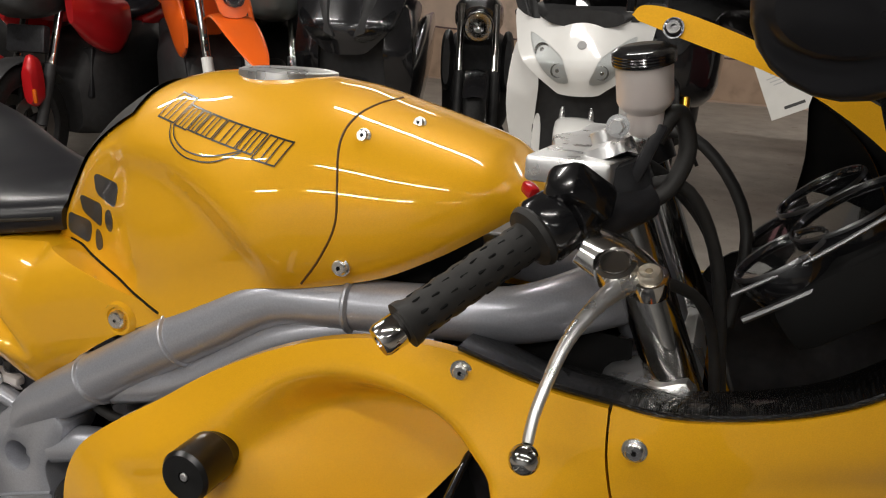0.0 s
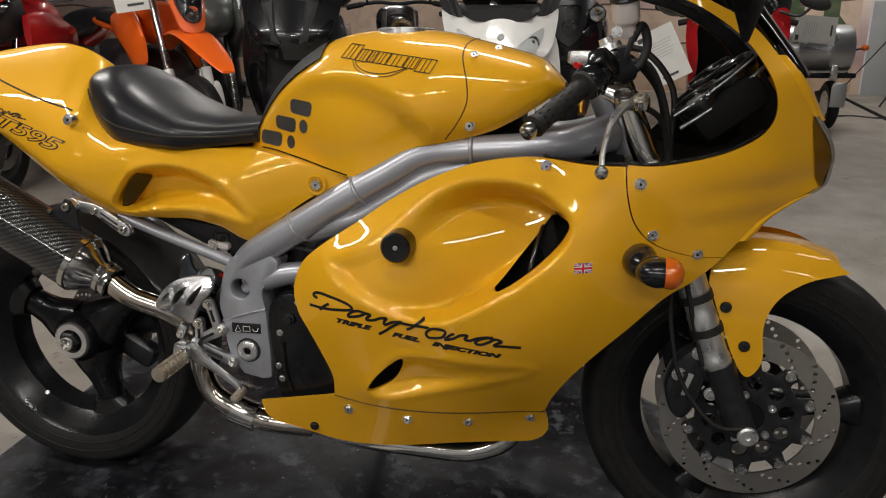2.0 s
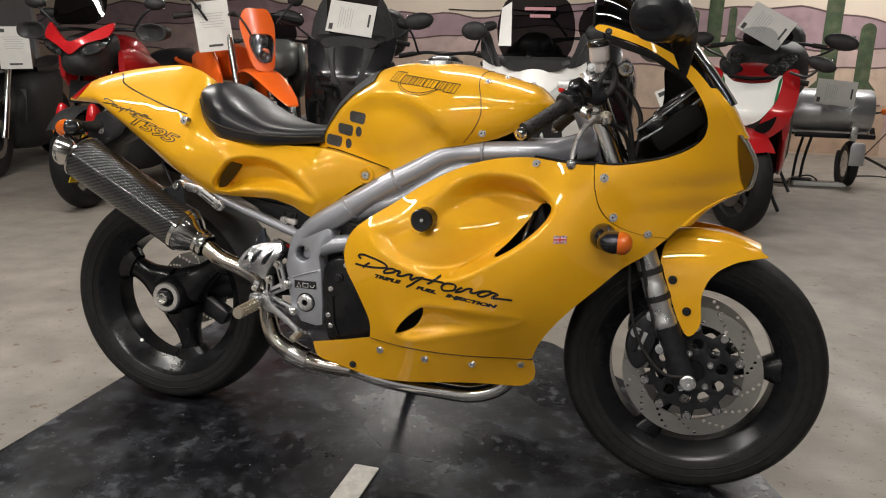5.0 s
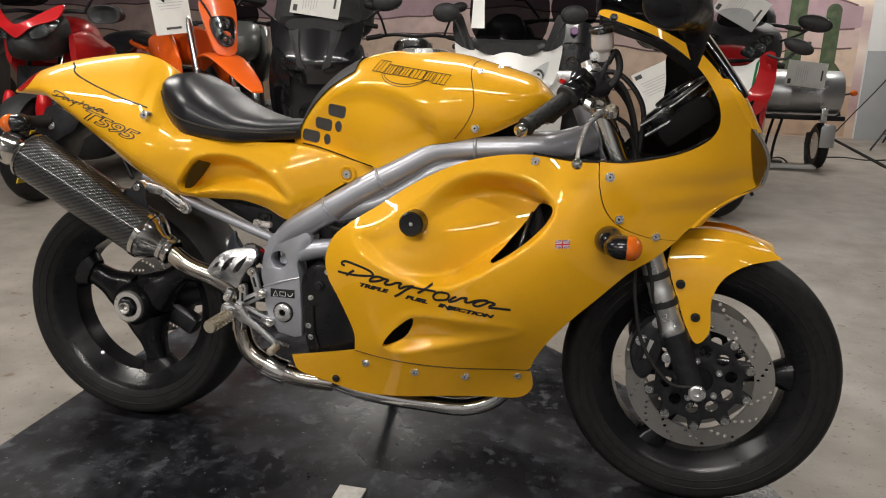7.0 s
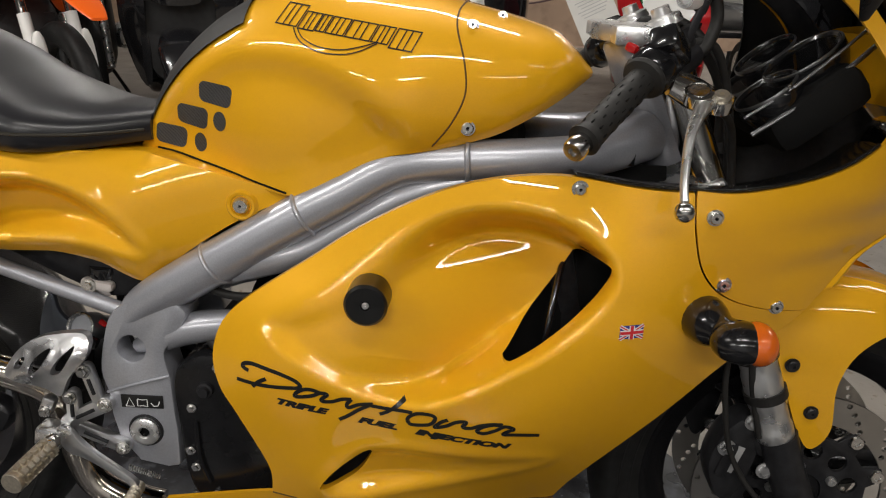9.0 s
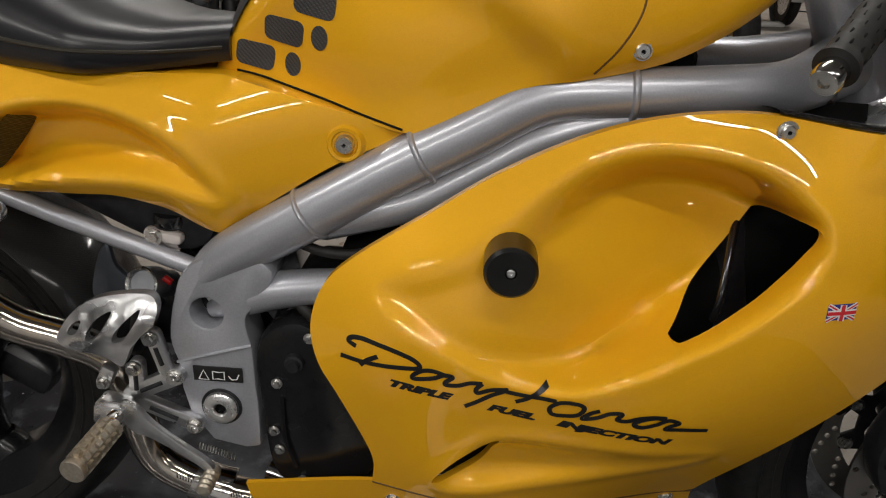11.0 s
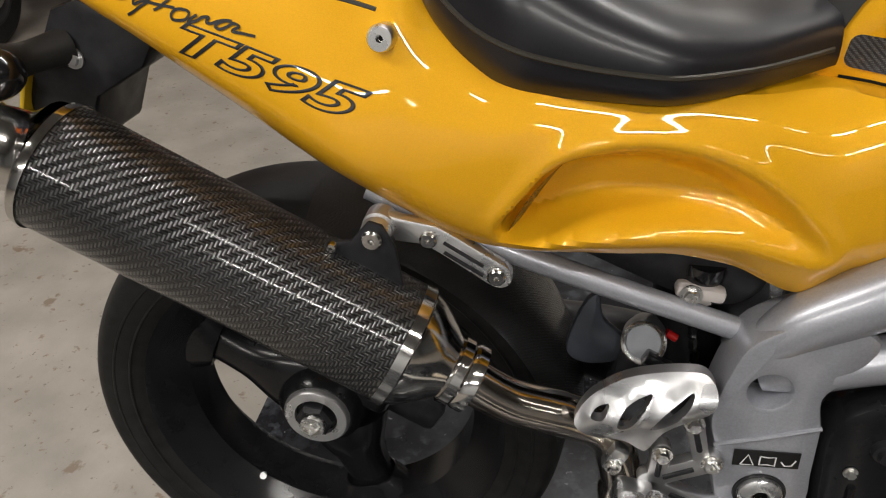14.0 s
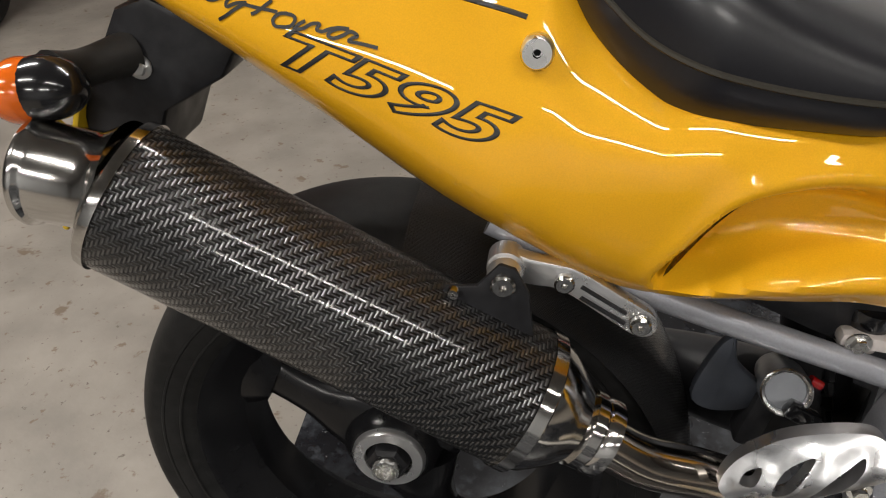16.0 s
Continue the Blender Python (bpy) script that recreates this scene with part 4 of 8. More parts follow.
# front fender
fender_top = curve1([(0.60, 0.56), (0.64, 0.615), (0.69, 0.645), (0.75, 0.650), (0.80, 0.636), (0.85, 0.606), (0.875, 0.588)])
fender_outline = spline([(0.636, 0.575), (0.646, 0.617), (0.69, 0.648), (0.753, 0.648), (0.81, 0.634), (0.868, 0.600)], 6)[:-1] + spline([(0.868, 0.600), (0.80, 0.585), (0.752, 0.553), (0.732, 0.505), (0.735, 0.438), (0.712, 0.408), (0.688, 0.44), (0.662, 0.505), (0.636, 0.575)], 6)[:-1]


def fender_depth(x, z):
    r = math.hypot(x - FRONT_AXLE[0], z - FRONT_AXLE[1])
    v = 0.104 * max(0.0, 1 - max(0.0, (r - 0.16) / 0.205) ** 2.6) ** 0.5
    return max(v, 0.012)


fender = bmesh.new()
for sd in (-1, 1):
    panel(fender_outline, fender_depth, (), 0.012, side=sd, bm=fender)
ringsf = []
for a in np.linspace(radians(68), radians(128), 24):
    row = []
    for q in np.linspace(-1, 1, 17):
        r = 0.323 + 0.010 * (1 - q * q)
        row.append((FRONT_AXLE[0] + r * math.cos(a), 0.07 * q, FRONT_AXLE[1] + r * math.sin(a)))
    ringsf.append(row)
ring_mesh(fender, ringsf, False, False)
part("front_fender", fender, YELLOW, bike, "glossy yellow front mudguard")

# frame
chassis = new("frame")
chassis.parent = bike
tagged(chassis, "silver painted tubular aluminium frame")
for sd in (-1, 1):
    y = 0.12 * sd
    part("main_tube", tube([(-0.240, y, 0.555), (-0.212, y, 0.584), (-0.15, y, 0.622), (-0.01, y, 0.708), (0.06, y, 0.748), (0.13, y, 0.787), (0.20, y, 0.797), (0.30, y * 0.92, 0.803), (0.38, y * 0.72, 0.808), (0.45, y * 0.25, 0.825)], [0.020, 0.026, 0.030, 0.030, 0.029, 0.027, 0.026, 0.026, 0.028, 0.034], 24, 6), SILVER, chassis)
    part("lower_tube", tube([(-0.10, y * 0.9, 0.63), (-0.03, y, 0.655), (0.02, y, 0.675), (0.08, y, 0.712), (0.14, y, 0.748), (0.21, y * 0.95, 0.768), (0.30, y * 0.85, 0.77)], 0.02, 18, 6), SILVER, chassis)
    part("engine_tube", tube([(-0.235, y * 0.95, 0.512), (-0.20, y * 0.98, 0.530), (-0.15, y, 0.548), (-0.06, y, 0.562), (0.02, y, 0.57)], [0.010, 0.021, 0.0225, 0.019, 0.019], 18, 6), SILVER, chassis)
    part("seat_tube", tube([(-0.255, y * 0.8, 0.555), (-0.47, y * 0.85, 0.633), (-0.60, y * 0.8, 0.69)], 0.0115, 14, 4), SILVER, chassis)
    for p, d, r in (((-0.112, y, 0.645), (0.8, 0, 0.6), 0.0315), ((0.218, y, 0.7985), (1, 0, 0.05), 0.0275), ((0.01, y, 0.72), (0.85, 0, 0.5), 0.031), ((-0.075, y, 0.559), (1, 0, 0.1), 0.020)):
        part("weld_bead", lathe([(r - 0.002, -0.004), (r + 0.0015, -0.002), (r + 0.0022, 0), (r + 0.0015, 0.002), (r - 0.002, 0.004)], p, d, 28), SILVER, chassis)
    casting = spline([(-0.272, 0.452), (-0.279, 0.485), (-0.27, 0.535), (-0.252, 0.575), (-0.20, 0.60), (-0.152, 0.58), (-0.17, 0.54), (-0.186, 0.515), (-0.18, 0.48)], 4)[:-1] + [(-0.18, 0.48), (-0.178, 0.42), (-0.176, 0.40), (-0.176, 0.338), (-0.195, 0.334), (-0.236, 0.342), (-0.262, 0.378), (-0.270, 0.415)]
    part("pivot_plate", plate(casting, y * 0.72, 0.141 * sd, [circle(-0.232, 0.520, 0.019, 24)], 0.005), SILVER, chassis)
    part("pivot_hole", lathe([(0, 0), (0.024, 0)], (-0.232, 0.105 * sd, 0.520), seg=24), BLACK, chassis)
part("headstock", lathe([(0, -0.09), (0.032, -0.09), (0.035, -0.085), (0.035, 0.085), (0.032, 0.09), (0, 0.09)], (0.455, 0, 0.87), (-0.41, 0, 0.91), 32), SILVER, chassis)

# silencer
A, B = Vector((-0.872, -0.143, 0.7235)), Vector((-0.563, -0.148, 0.5525))
ax = (B - A).normalized()
L = (B - A).length
can = new("silencer")
can.parent = bike
tagged(can, "carbon fibre silencer with polished end caps")
R = 0.0595
part("sleeve", lathe([(R - 0.002, 0.0), (R, 0.002), (R, L - 0.002), (R - 0.002, L)], A, ax, 84, uv=True), CARBON, can, "glossy woven carbon sleeve")
part("rear_band", lathe([(R - 0.008, -0.010), (R - 0.003, -0.009), (R + 0.001, -0.006), (R + 0.002, 0.0), (R + 0.002, 0.002), (R, 0.002)], A, ax, 84), CHROME, can)
part("front_band", lathe([(R, L - 0.010), (R + 0.002, L - 0.010), (R + 0.002, L + 0.001), (R - 0.001, L + 0.003)], A, ax, 84), CHROME, can)
part("front_cone", lathe([(R - 0.001, L + 0.002), (R * 0.93, L + 0.012), (R * 0.74, L + 0.030), (0.034, L + 0.042), (0.031, L + 0.048), (0.031, L + 0.06)], A, ax, 60), CHROME, can, "polished tapered inlet cone")
part("end_cap", lathe([(R - 0.007, -0.0095), (R - 0.012, -0.010), (0.044, -0.015), (0, -0.016)], A, ax, 60), CHROME, can)
out_ax = Vector((0.060, 0.0, -0.010)).normalized()
part("outlet", lathe([(0.050, 0.006), (0.045, -0.002), (0.0395, -0.010), (0.0380, -0.020), (0.0380, -0.052), (0.039, -0.056), (0.0415, -0.058), (0.0425, -0.061), (0.0415, -0.064), (0.038, -0.065), (0.036, -0.060), (0.036, 0.01), (0, 0.012)], A + Vector((-0.003, 0, 0.009)), out_ax, 56), CHROME, can, "polished steel tail pipe with a rolled lip")
C = A + ax * (L + 0.052)
part("clamp", lathe([(0.031, 0), (0.0345, 0.001), (0.0345, 0.010), (0.032, 0.013), (0.034, 0.017), (0.034, 0.026), (0.029, 0.028)], C - ax * 0.006, ax, 40), CHROME, can)
pipe = new("exhaust_pipe")
pipe.parent = bike
tagged(pipe, "polished steel exhaust pipe, heat tinted")
HEAT = mat("heat_tinted_steel", (0.56, 0.51, 0.45), 0.12, 1.0, vary=0.25, grain=16, rough_vary=0.05, dirt=(0.42, 0.30, 0.17), dirt_scale=9, dirt_amount=0.7)
part("link_pipe", tube([tuple(C), (-0.468, -0.140, 0.487), (-0.41, -0.128, 0.462), (-0.370, -0.114, 0.430), (-0.352, -0.106, 0.37), (-0.350, -0.10, 0.325), (-0.330, -0.10, 0.272), (-0.278, -0.10, 0.240), (-0.21, -0.095, 0.218), (-0.12, -0.08, 0.208)], [0.0225] * 10, 28, 8), HEAT, pipe)
part("joint_clamp", tube([(-0.285, -0.10, 0.243), (-0.262, -0.0985, 0.233), (-0.235, -0.097, 0.225)], [0.031, 0.0295, 0.031], 24, 4), CHROME, pipe)
for y, zo in ((-0.06, 0.0), (0.0, -0.004), (0.06, 0.0)):
    part("header_pipe", tube([(-0.2, y * 0.6, 0.213), (-0.05, y, 0.186 + zo), (0.10, y, 0.176 + zo), (0.22, y, 0.180), (0.30, y, 0.235), (0.30, y, 0.36)], 0.021, 18, 6), CHROME, pipe)

# engine and dark filling behind the panels
eng = new("engine")
eng.parent = bike
tagged(eng, "black triple-cylinder engine")
part("crankcase", box((0.40, 0.22, 0.24), (0.03, 0, 0.40), bevel=0.03), BLACK, eng)
part("cylinder_block", box((0.22, 0.24, 0.24), (0.12, 0, 0.58), (0, -20, 0), 0.02), BLACK, eng)
cover = spline([(-0.172, 0.49), (-0.12, 0.52), (-0.06, 0.47), (-0.02, 0.40), (-0.03, 0.33), (-0.07, 0.285), (-0.12, 0.275), (-0.16, 0.31), (-0.172, 0.40)], 6, True)
part("clutch_cover", plate(cover, -0.148, -0.10, (), 0.010), RIM, eng, "gloss black engine side cover")
part("intake_hose", tube([(0.352, -0.095, 0.690), (0.338, -0.14, 0.640), (0.330, -0.165, 0.603), (0.326, -0.165, 0.575)], 0.0045, 14, 4), GLOSSBLACK, eng, "glossy black hose behind the intake")
part("airbox", box((0.42, 0.18, 0.12), (0.08, 0, 0.80), bevel=0.03), DARK, eng)
part("radiator", box((0.04, 0.18, 0.34), (0.36, 0, 0.60), (0, -12, 0), 0.01), BLACK, eng)
# ---- cockpit ----
bars = new("handlebar")
bars.parent = bike
tagged(bars, "black clip-on handlebars with rubber grips")
for sd in (-1, 1):
    root, inner_end, end = Vector((0.432, 0.125 * sd, 0.955)), Vector((0.407, 0.202 * sd, 0.915)), Vector((0.338, 0.283 * sd, 0.858))
    d = (end - inner_end).normalized()
    part("bar", tube([tuple(root), tuple(inner_end), tuple(end)], 0.011, 14, 3), BLACK, bars)
    n = (end - inner_end).length
    prof = [(0.010, -0.004), (0.024, -0.004), (0.0255, 0.0), (0.0235, 0.004), (0.0158, 0.007)]
    prof += [(0.0156 + 0.0006 * math.sin(k * 2.1), 0.012 + (n - 0.022) * k / 18) for k in range(19)] + [(0.0175, n - 0.006), (0.018, n), (0.011, n + 0.001)]
    grip = part("grip", lathe(prof, inner_end, d, 28), RUBBER, bars, "ribbed black rubber grip")
    u = d.orthogonal().normalized()
    w = d.cross(u)
    for ring_i in range(8):
        for k in range(9):
            a = 2 * math.pi * (k + 0.5 * (ring_i % 2)) / 9
            o = inner_end + d * (0.016 + (n - 0.032) * ring_i / 7)
            out = u * math.cos(a) + w * math.sin(a)
            mm = Matrix.Translation(o + out * 0.0150) @ Matrix((d, out.cross(d), out)).transposed().to_4x4()
            bsl = box((0.0075, 0.0024, 0.0022), (0, 0, 0), (0, 0, 0), 0.001, None, 1)
            bmesh.ops.transform(bsl, matrix=mm, verts=bsl.verts)
            if ring_i == 0 and k == 0:
                slots = bsl
            else:
                slots = join(slots, bsl)
    part("grip_slot", slots, DARK, grip)
    part("bar_end", lathe([(0.0, 0.0), (0.011, 0.0), (0.0125, 0.003), (0.0125, 0.018), (0.011, 0.021), (0.005, 0.021), (0.004, 0.018), (0, 0.018)], end, d, 28), CHROME, bars, "polished bar end weight")
    part("switch_housing", lathe([(0, -0.052), (0.020, -0.052), (0.025, -0.046), (0.026, -0.030), (0.022, -0.027), (0.026, -0.024), (0.027, -0.006), (0.023, 0.0), (0, 0)], inner_end, d, 20), GLOSSBLACK, bars)
    part("switch_box", box((0.050, 0.034, 0.030), tuple(inner_end - d * 0.028 + Vector((0.012, 0, 0.020))), (20 * sd, 30, -50 * sd), 0.007), GLOSSBLACK, bars)
    part("clip_clamp", lathe([(0.024, -0.016), (0.032, -0.014), (0.032, 0.014), (0.024, 0.016)], (0.449, 0.105 * sd, 0.945), (-0.41, 0, 0.91), 28), BLACK, bars)
    part("fork_cap", lathe([(0, 0.022), (0.011, 0.022), (0.012, 0.012), (0.021, 0.010), (0.023, 0.0)], (0.443, 0.105 * sd, 0.968), (-0.41, 0, 0.91), 20), ALU, bars)
part("starter_switch", box((0.014, 0.010, 0.010), (0.395, -0.178, 0.945), (0, 20, -40), 0.003), REDLENS, bars, "red kill switch")
part("cowl_bolt", bolt((0.484, -0.1665, 1.0705), 0.006, 0.004, None, (0, -1, 0.2), 0.0075), GLOSSBLACK, bike)
yoke = part("top_yoke", plate([(0.40, -0.145), (0.47, -0.145), (0.485, -0.08), (0.47, 0.0), (0.485, 0.08), (0.47, 0.145), (0.40, 0.145), (0.405, 0.06), (0.39, 0.0), (0.405, -0.06)], 0, 0.022, (), 0.004), ALU, bars)

yoke.matrix_local = Matrix.Translation((-0.02, 0, 0.945)) @ pose(0, 0, 0, 90, 0, 0) @ pose(0, 0, 0, 0, 0, 0)
part("lower_yoke", box((0.09, 0.27, 0.04), (0.50, 0, 0.76), (0, -24, 0), 0.012), ALU, bars)

lever = new("brake_lever")
lever.parent = bike
tagged(lever, "polished aluminium brake lever with a ball end")
part("blade", tube([(0.482, -0.192, 0.890), (0.466, -0.222, 0.882), (0.450, -0.258, 0.860), (0.441, -0.292, 0.825), (0.440, -0.308, 0.805)], [0.0125, 0.0092, 0.0064, 0.0052, 0.0050], 16, 6, flat=0.75), ALU, lever)
part("ball_end", ball((0.0105, 0.0105, 0.0105), (0.440, -0.313, 0.796)), CHROME, lever)
part("perch", tube([(0.440, -0.182, 0.910), (0.460, -0.180, 0.902), (0.480, -0.182, 0.893), (0.502, -0.188, 0.886)], [0.017, 0.021, 0.020, 0.013], 18, 5, flat=0.62), CHROME, lever)
part("adjuster", lathe([(0, 0.007), (0.0105, 0.007), (0.0115, 0.0055), (0.0125, 0.007), (0.0158, 0.006), (0.0165, 0.003), (0.0165, -0.008)], (0.469, -0.197, 0.899), (-0.1, -0.55, 0.83), 28), CHROME, lever)
part("pivot_bolt", bolt((0.494, -0.196, 0.895), 0.0095, 0.008, None, (-0.1, -0.5, 0.85)), BRASSY, lever)
part("pivot_boss", lathe([(0.0095, 0.003), (0.0135, 0.003), (0.0145, 0.0), (0.0145, -0.012)], (0.494, -0.196, 0.895), (-0.1, -0.5, 0.85), 24), CHROME, lever)
part("master_cylinder", tube([(0.435, -0.17, 0.915), (0.475, -0.11, 0.935)], 0.017, 16), BLACK, lever)

res = new("fluid_reservoir")
res.parent = bike
tagged(res, "translucent brake fluid reservoir with a black cap")
RA = Vector((0.4610, -0.132, 1.060))
RB = Vector((0.4700, -0.115, 0.990))
rax = (RA - RB).normalized()
part("cup", lathe([(0.0, 0.0), (0.012, 0.0), (0.0145, 0.004), (0.0145, 0.018), (0.0205, 0.024), (0.022, 0.028), (0.022, 0.058)], RB, rax, 32), WHITEPL, res)
part("fluid", lathe([(0.0, 0.026), (0.0205, 0.027), (0.0205, 0.045), (0, 0.045)], RB, rax, 24), FLUID, res)
part("cap", lathe([(0.022, 0.056), (0.0242, 0.057)] + [(0.0242 + 0.0005 * (k % 2), 0.058 + 0.0011 * k) for k in range(8)] + [(0.0215, 0.0675), (0.019, 0.0685), (0.0, 0.0685)], RB, rax, 36), GLOSSBLACK, res)
part("hose", tube([(0.478, -0.118, 0.985), (0.488, -0.112, 1.006), (0.497, -0.106, 1.002), (0.503, -0.104, 0.975), (0.492, -0.11, 0.945), (0.47, -0.12, 0.930)], 0.0075, 12, 6), RUBBER, res)
part("bracket", box((0.010, 0.006, 0.05), (0.474, -0.125, 0.975), (0, 20, 10), 0.002), BLACK, res)
part("bleed_bolt", hexbolt((0.452, -0.150, 0.997), 0.006, 0.010), ALU, res)

for pts, r in (([(0.40, -0.13, 0.945), (0.43, -0.10, 0.965), (0.48, -0.08, 0.955), (0.53, -0.05, 0.90), (0.55, -0.02, 0.82)], 0.006), ([(0.44, -0.12, 0.93), (0.50, -0.10, 0.95), (0.54, -0.07, 0.88), (0.56, -0.06, 0.76), (0.58, -0.08, 0.66)], 0.0055),
               ([(0.49, -0.16, 0.885), (0.53, -0.12, 0.86), (0.55, -0.09, 0.80), (0.56, -0.09, 0.70)], 0.005), ([(0.42, 0.1, 0.96), (0.50, 0.06, 0.97), (0.56, 0.03, 0.90), (0.56, 0.0, 0.8)], 0.006),
               ([(0.53, -0.10, 0.78), (0.57, -0.135, 0.66), (0.60, -0.13, 0.56), (0.615, -0.12, 0.50), (0.635, -0.118, 0.43)], 0.0045), ([(0.505, -0.11, 0.75), (0.56, -0.14, 0.62), (0.575, -0.13, 0.50), (0.60, -0.13, 0.40), (0.66, -0.135, 0.325), (0.715, -0.13, 0.320)], 0.004)):
    part("cable", tube(pts, r, 10, 6), RUBBER, bike)

BLACKCHROME = mat("dark_anodised_trim", (0.16, 0.16, 0.165), 0.34, 0.9, rough_vary=0.1, grain=80)
clocks = new("instrument_cluster")
clocks.parent = bike
tagged(clocks, "black round gauges with dark metal rims")
face = Vector((-0.62, -0.05, 0.78)).normalized()
for at, r in (((0.592, -0.055, 0.888), 0.042), ((0.640, -0.03, 0.930), 0.052), ((0.60, 0.05, 0.89), 0.042), ((0.628, 0.075, 0.925), 0.045)):
    g = part("gauge", lathe([(0, -0.035), (r * 0.8, -0.035), (r, -0.01), (r, 0.004), (r * 0.95, 0.007), (r * 0.88, 0.004), (r * 0.86, -0.002), (0, -0.002)], at, face, 40), GLOSSBLACK, clocks)
    part("rim", lathe([(r * 1.003, 0.004), (r * 1.003, 0.0062), (r * 0.975, 0.0080), (r * 0.955, 0.0065)], at, face, 48), BLACKCHROME, g)
    part("glass", lathe([(0, 0.003), (r * 0.9, 0.003)], at, face, 30), CLEAR, g)
for off, r in ((0.0, 0.0034), (0.020, 0.0022)):
    part("bracket_edge", tube([(0.566 - off * 0.6, -0.098, 0.842 + off), (0.62 - off * 0.6, -0.092, 0.880 + off), (0.675 - off * 0.6, -0.085, 0.928 + off), (0.705 - off * 0.6, -0.080, 0.957 + off)], r, 8, 5), BLACKCHROME, clocks, "dark metal edge of the gauge bracket")
part("housing", box((0.13, 0.20, 0.06), (0.645, 0.0, 0.875), (0, -38, 0), 0.02), DARK, clocks)

# windscreen
screen = bmesh.new()
rows_s = []
for x in np.linspace(0.452, 0.735, 26):
    k = (x - 0.452) / 0.283
    z0 = float(np.interp(x, [p[0] for p in cowl_top[:60]], [p[1] for p in cowl_top[:60]])) + 0.002
    w0 = hull(x, z0) - 0.004
    zc = 1.235 - 0.30 * k ** 1.5
    rows_s.append([(x + 0.035 * (1 - q * q) * k, w0 * math.sin(q * math.pi / 2), z0 + (zc - z0) * math.cos(q * math.pi / 2) ** 0.9) for q in np.linspace(-1, 1, 25)])
ring_mesh(screen, rows_s, False, False)
part("windscreen", screen, SMOKE, bike, "dark smoked double-bubble windscreen")
part("screen_edge", tube([(p[0] - 0.0, p[1], p[2]) for p in rows_s[0]], 0.0035, 8, 1), GLOSSBLACK, bike)

# headlight and nose centre
LENS = mat("headlight_glass", (0.34, 0.31, 0.26), 0.08, 0.0, 1.0, transmission=0.45, coat_rough=0.02)
nose_path = [tuple(p) for p in spline([(0.704, 0.962), (0.743, 0.906), (0.772, 0.866), (0.806, 0.82), (0.814, 0.787), (0.804, 0.750), (0.750, 0.727), (0.697, 0.693), (0.645, 0.641)], 6)]


def nose_strip(zs, bulge, lift):
    bm = bmesh.new()
    rows = []
    for x, z in zs:
        w0 = max(cowl_depth(x, z), 0.012) + lift
        rows.append([(x + bulge * (math.cos(q * math.pi / 2) ** 0.8) * w0, w0 * math.sin(q * math.pi / 2), z) for q in np.linspace(-1, 1, 21)])
    ring_mesh(bm, rows, False, False)
    return bm


part("nose_top", nose_strip([p for p in nose_path if p[1] > 0.855], 0.30, -0.001), YELLOW, bike)
part("headlight_lens", nose_strip([p for p in nose_path if 0.738 < p[1] < 0.872], 0.22, 0.002), LENS, bike, "clear headlight lens in the nose")
part("nose_chin", nose_strip([p for p in nose_path if p[1] < 0.755 and p[0] > 0.66], 0.25, 0.0005), YELLOW, bike)
part("headlight_side", panel(spline([(0.770, 0.866), (0.786, 0.850), (0.806, 0.822), (0.816, 0.787), (0.806, 0.750), (0.794, 0.756), (0.784, 0.785), (0.776, 0.82)], 6, True), lambda x, z: max(cowl_depth(x, z), 0.012) + 0.003, (), 0.01), CLEAR, bike)
part("reflector", ball((0.03, 0.055, 0.05), (0.775, 0, 0.81)), CHROME, bike)
part("inner_panel", panel(spline([(0.535, 0.80), (0.55, 0.832), (0.575, 0.848), (0.603, 0.890), (0.612, 0.950), (0.608, 1.015), (0.645, 0.992), (0.685, 0.965), (0.72, 0.93), (0.735, 0.88), (0.71, 0.82), (0.65, 0.785)], 4, True), lambda x, z: 0.150, (), 0.02, side=1), DARK, bike, "black inner cockpit panel")

# mirror
for sd in (-1, 1):
    mir = new("mirror")
    mir.parent = bike
    tagged(mir, "large black fairing mirror")
    rings_m = []
    stem = spline([(0.645, 0.160, 0.985, 0.006), (0.640, 0.190, 1.025, 0.019), (0.630, 0.228, 1.066, 0.032), (0.606, 0.275, 1.086, 0.046), (0.588, 0.312, 1.087, 0.051), (0.578, 0.338, 1.083, 0.047), (0.572, 0.348, 1.080, 0.030)], 4)
    for x, y, z, r in stem:
        rings_m.append([(x + r * math.cos(t), y * sd + 0.30 * r * math.sin(t) * sd, z + r * (0.95 if r > 0.04 else 0.7) * math.sin(t)) for t in np.linspace(0, 2 * math.pi, 24, endpoint=False)])
    part("shell", ring_mesh_bm(rings_m), mat("satin_black_plastic", (0.012, 0.012, 0.014), 0.3, vary=0.15, grain=20, rough_vary=0.06), mir)

# turn signal
for sd in (-1, 1):
    sig = new("turn_signal")
    sig.parent = bike
    tagged(sig, "black turn signal with an amber lens")
    part("stalk", tube([(0.508, 0.195 * sd, 0.638), (0.512, 0.222 * sd, 0.638), (0.522, 0.240 * sd, 0.637), (0.530, 0.258 * sd, 0.637)], [0.030, 0.027, 0.020, 0.024], 18, 4), GLOSSBLACK, sig)
    part("body", ball((0.034, 0.030, 0.024), (0.534, 0.265 * sd, 0.637)), GLOSSBLACK, sig)
    part("lens", ball((0.022, 0.0305, 0.0245), (0.552, 0.266 * sd, 0.637)), AMBER, sig, "amber lens")

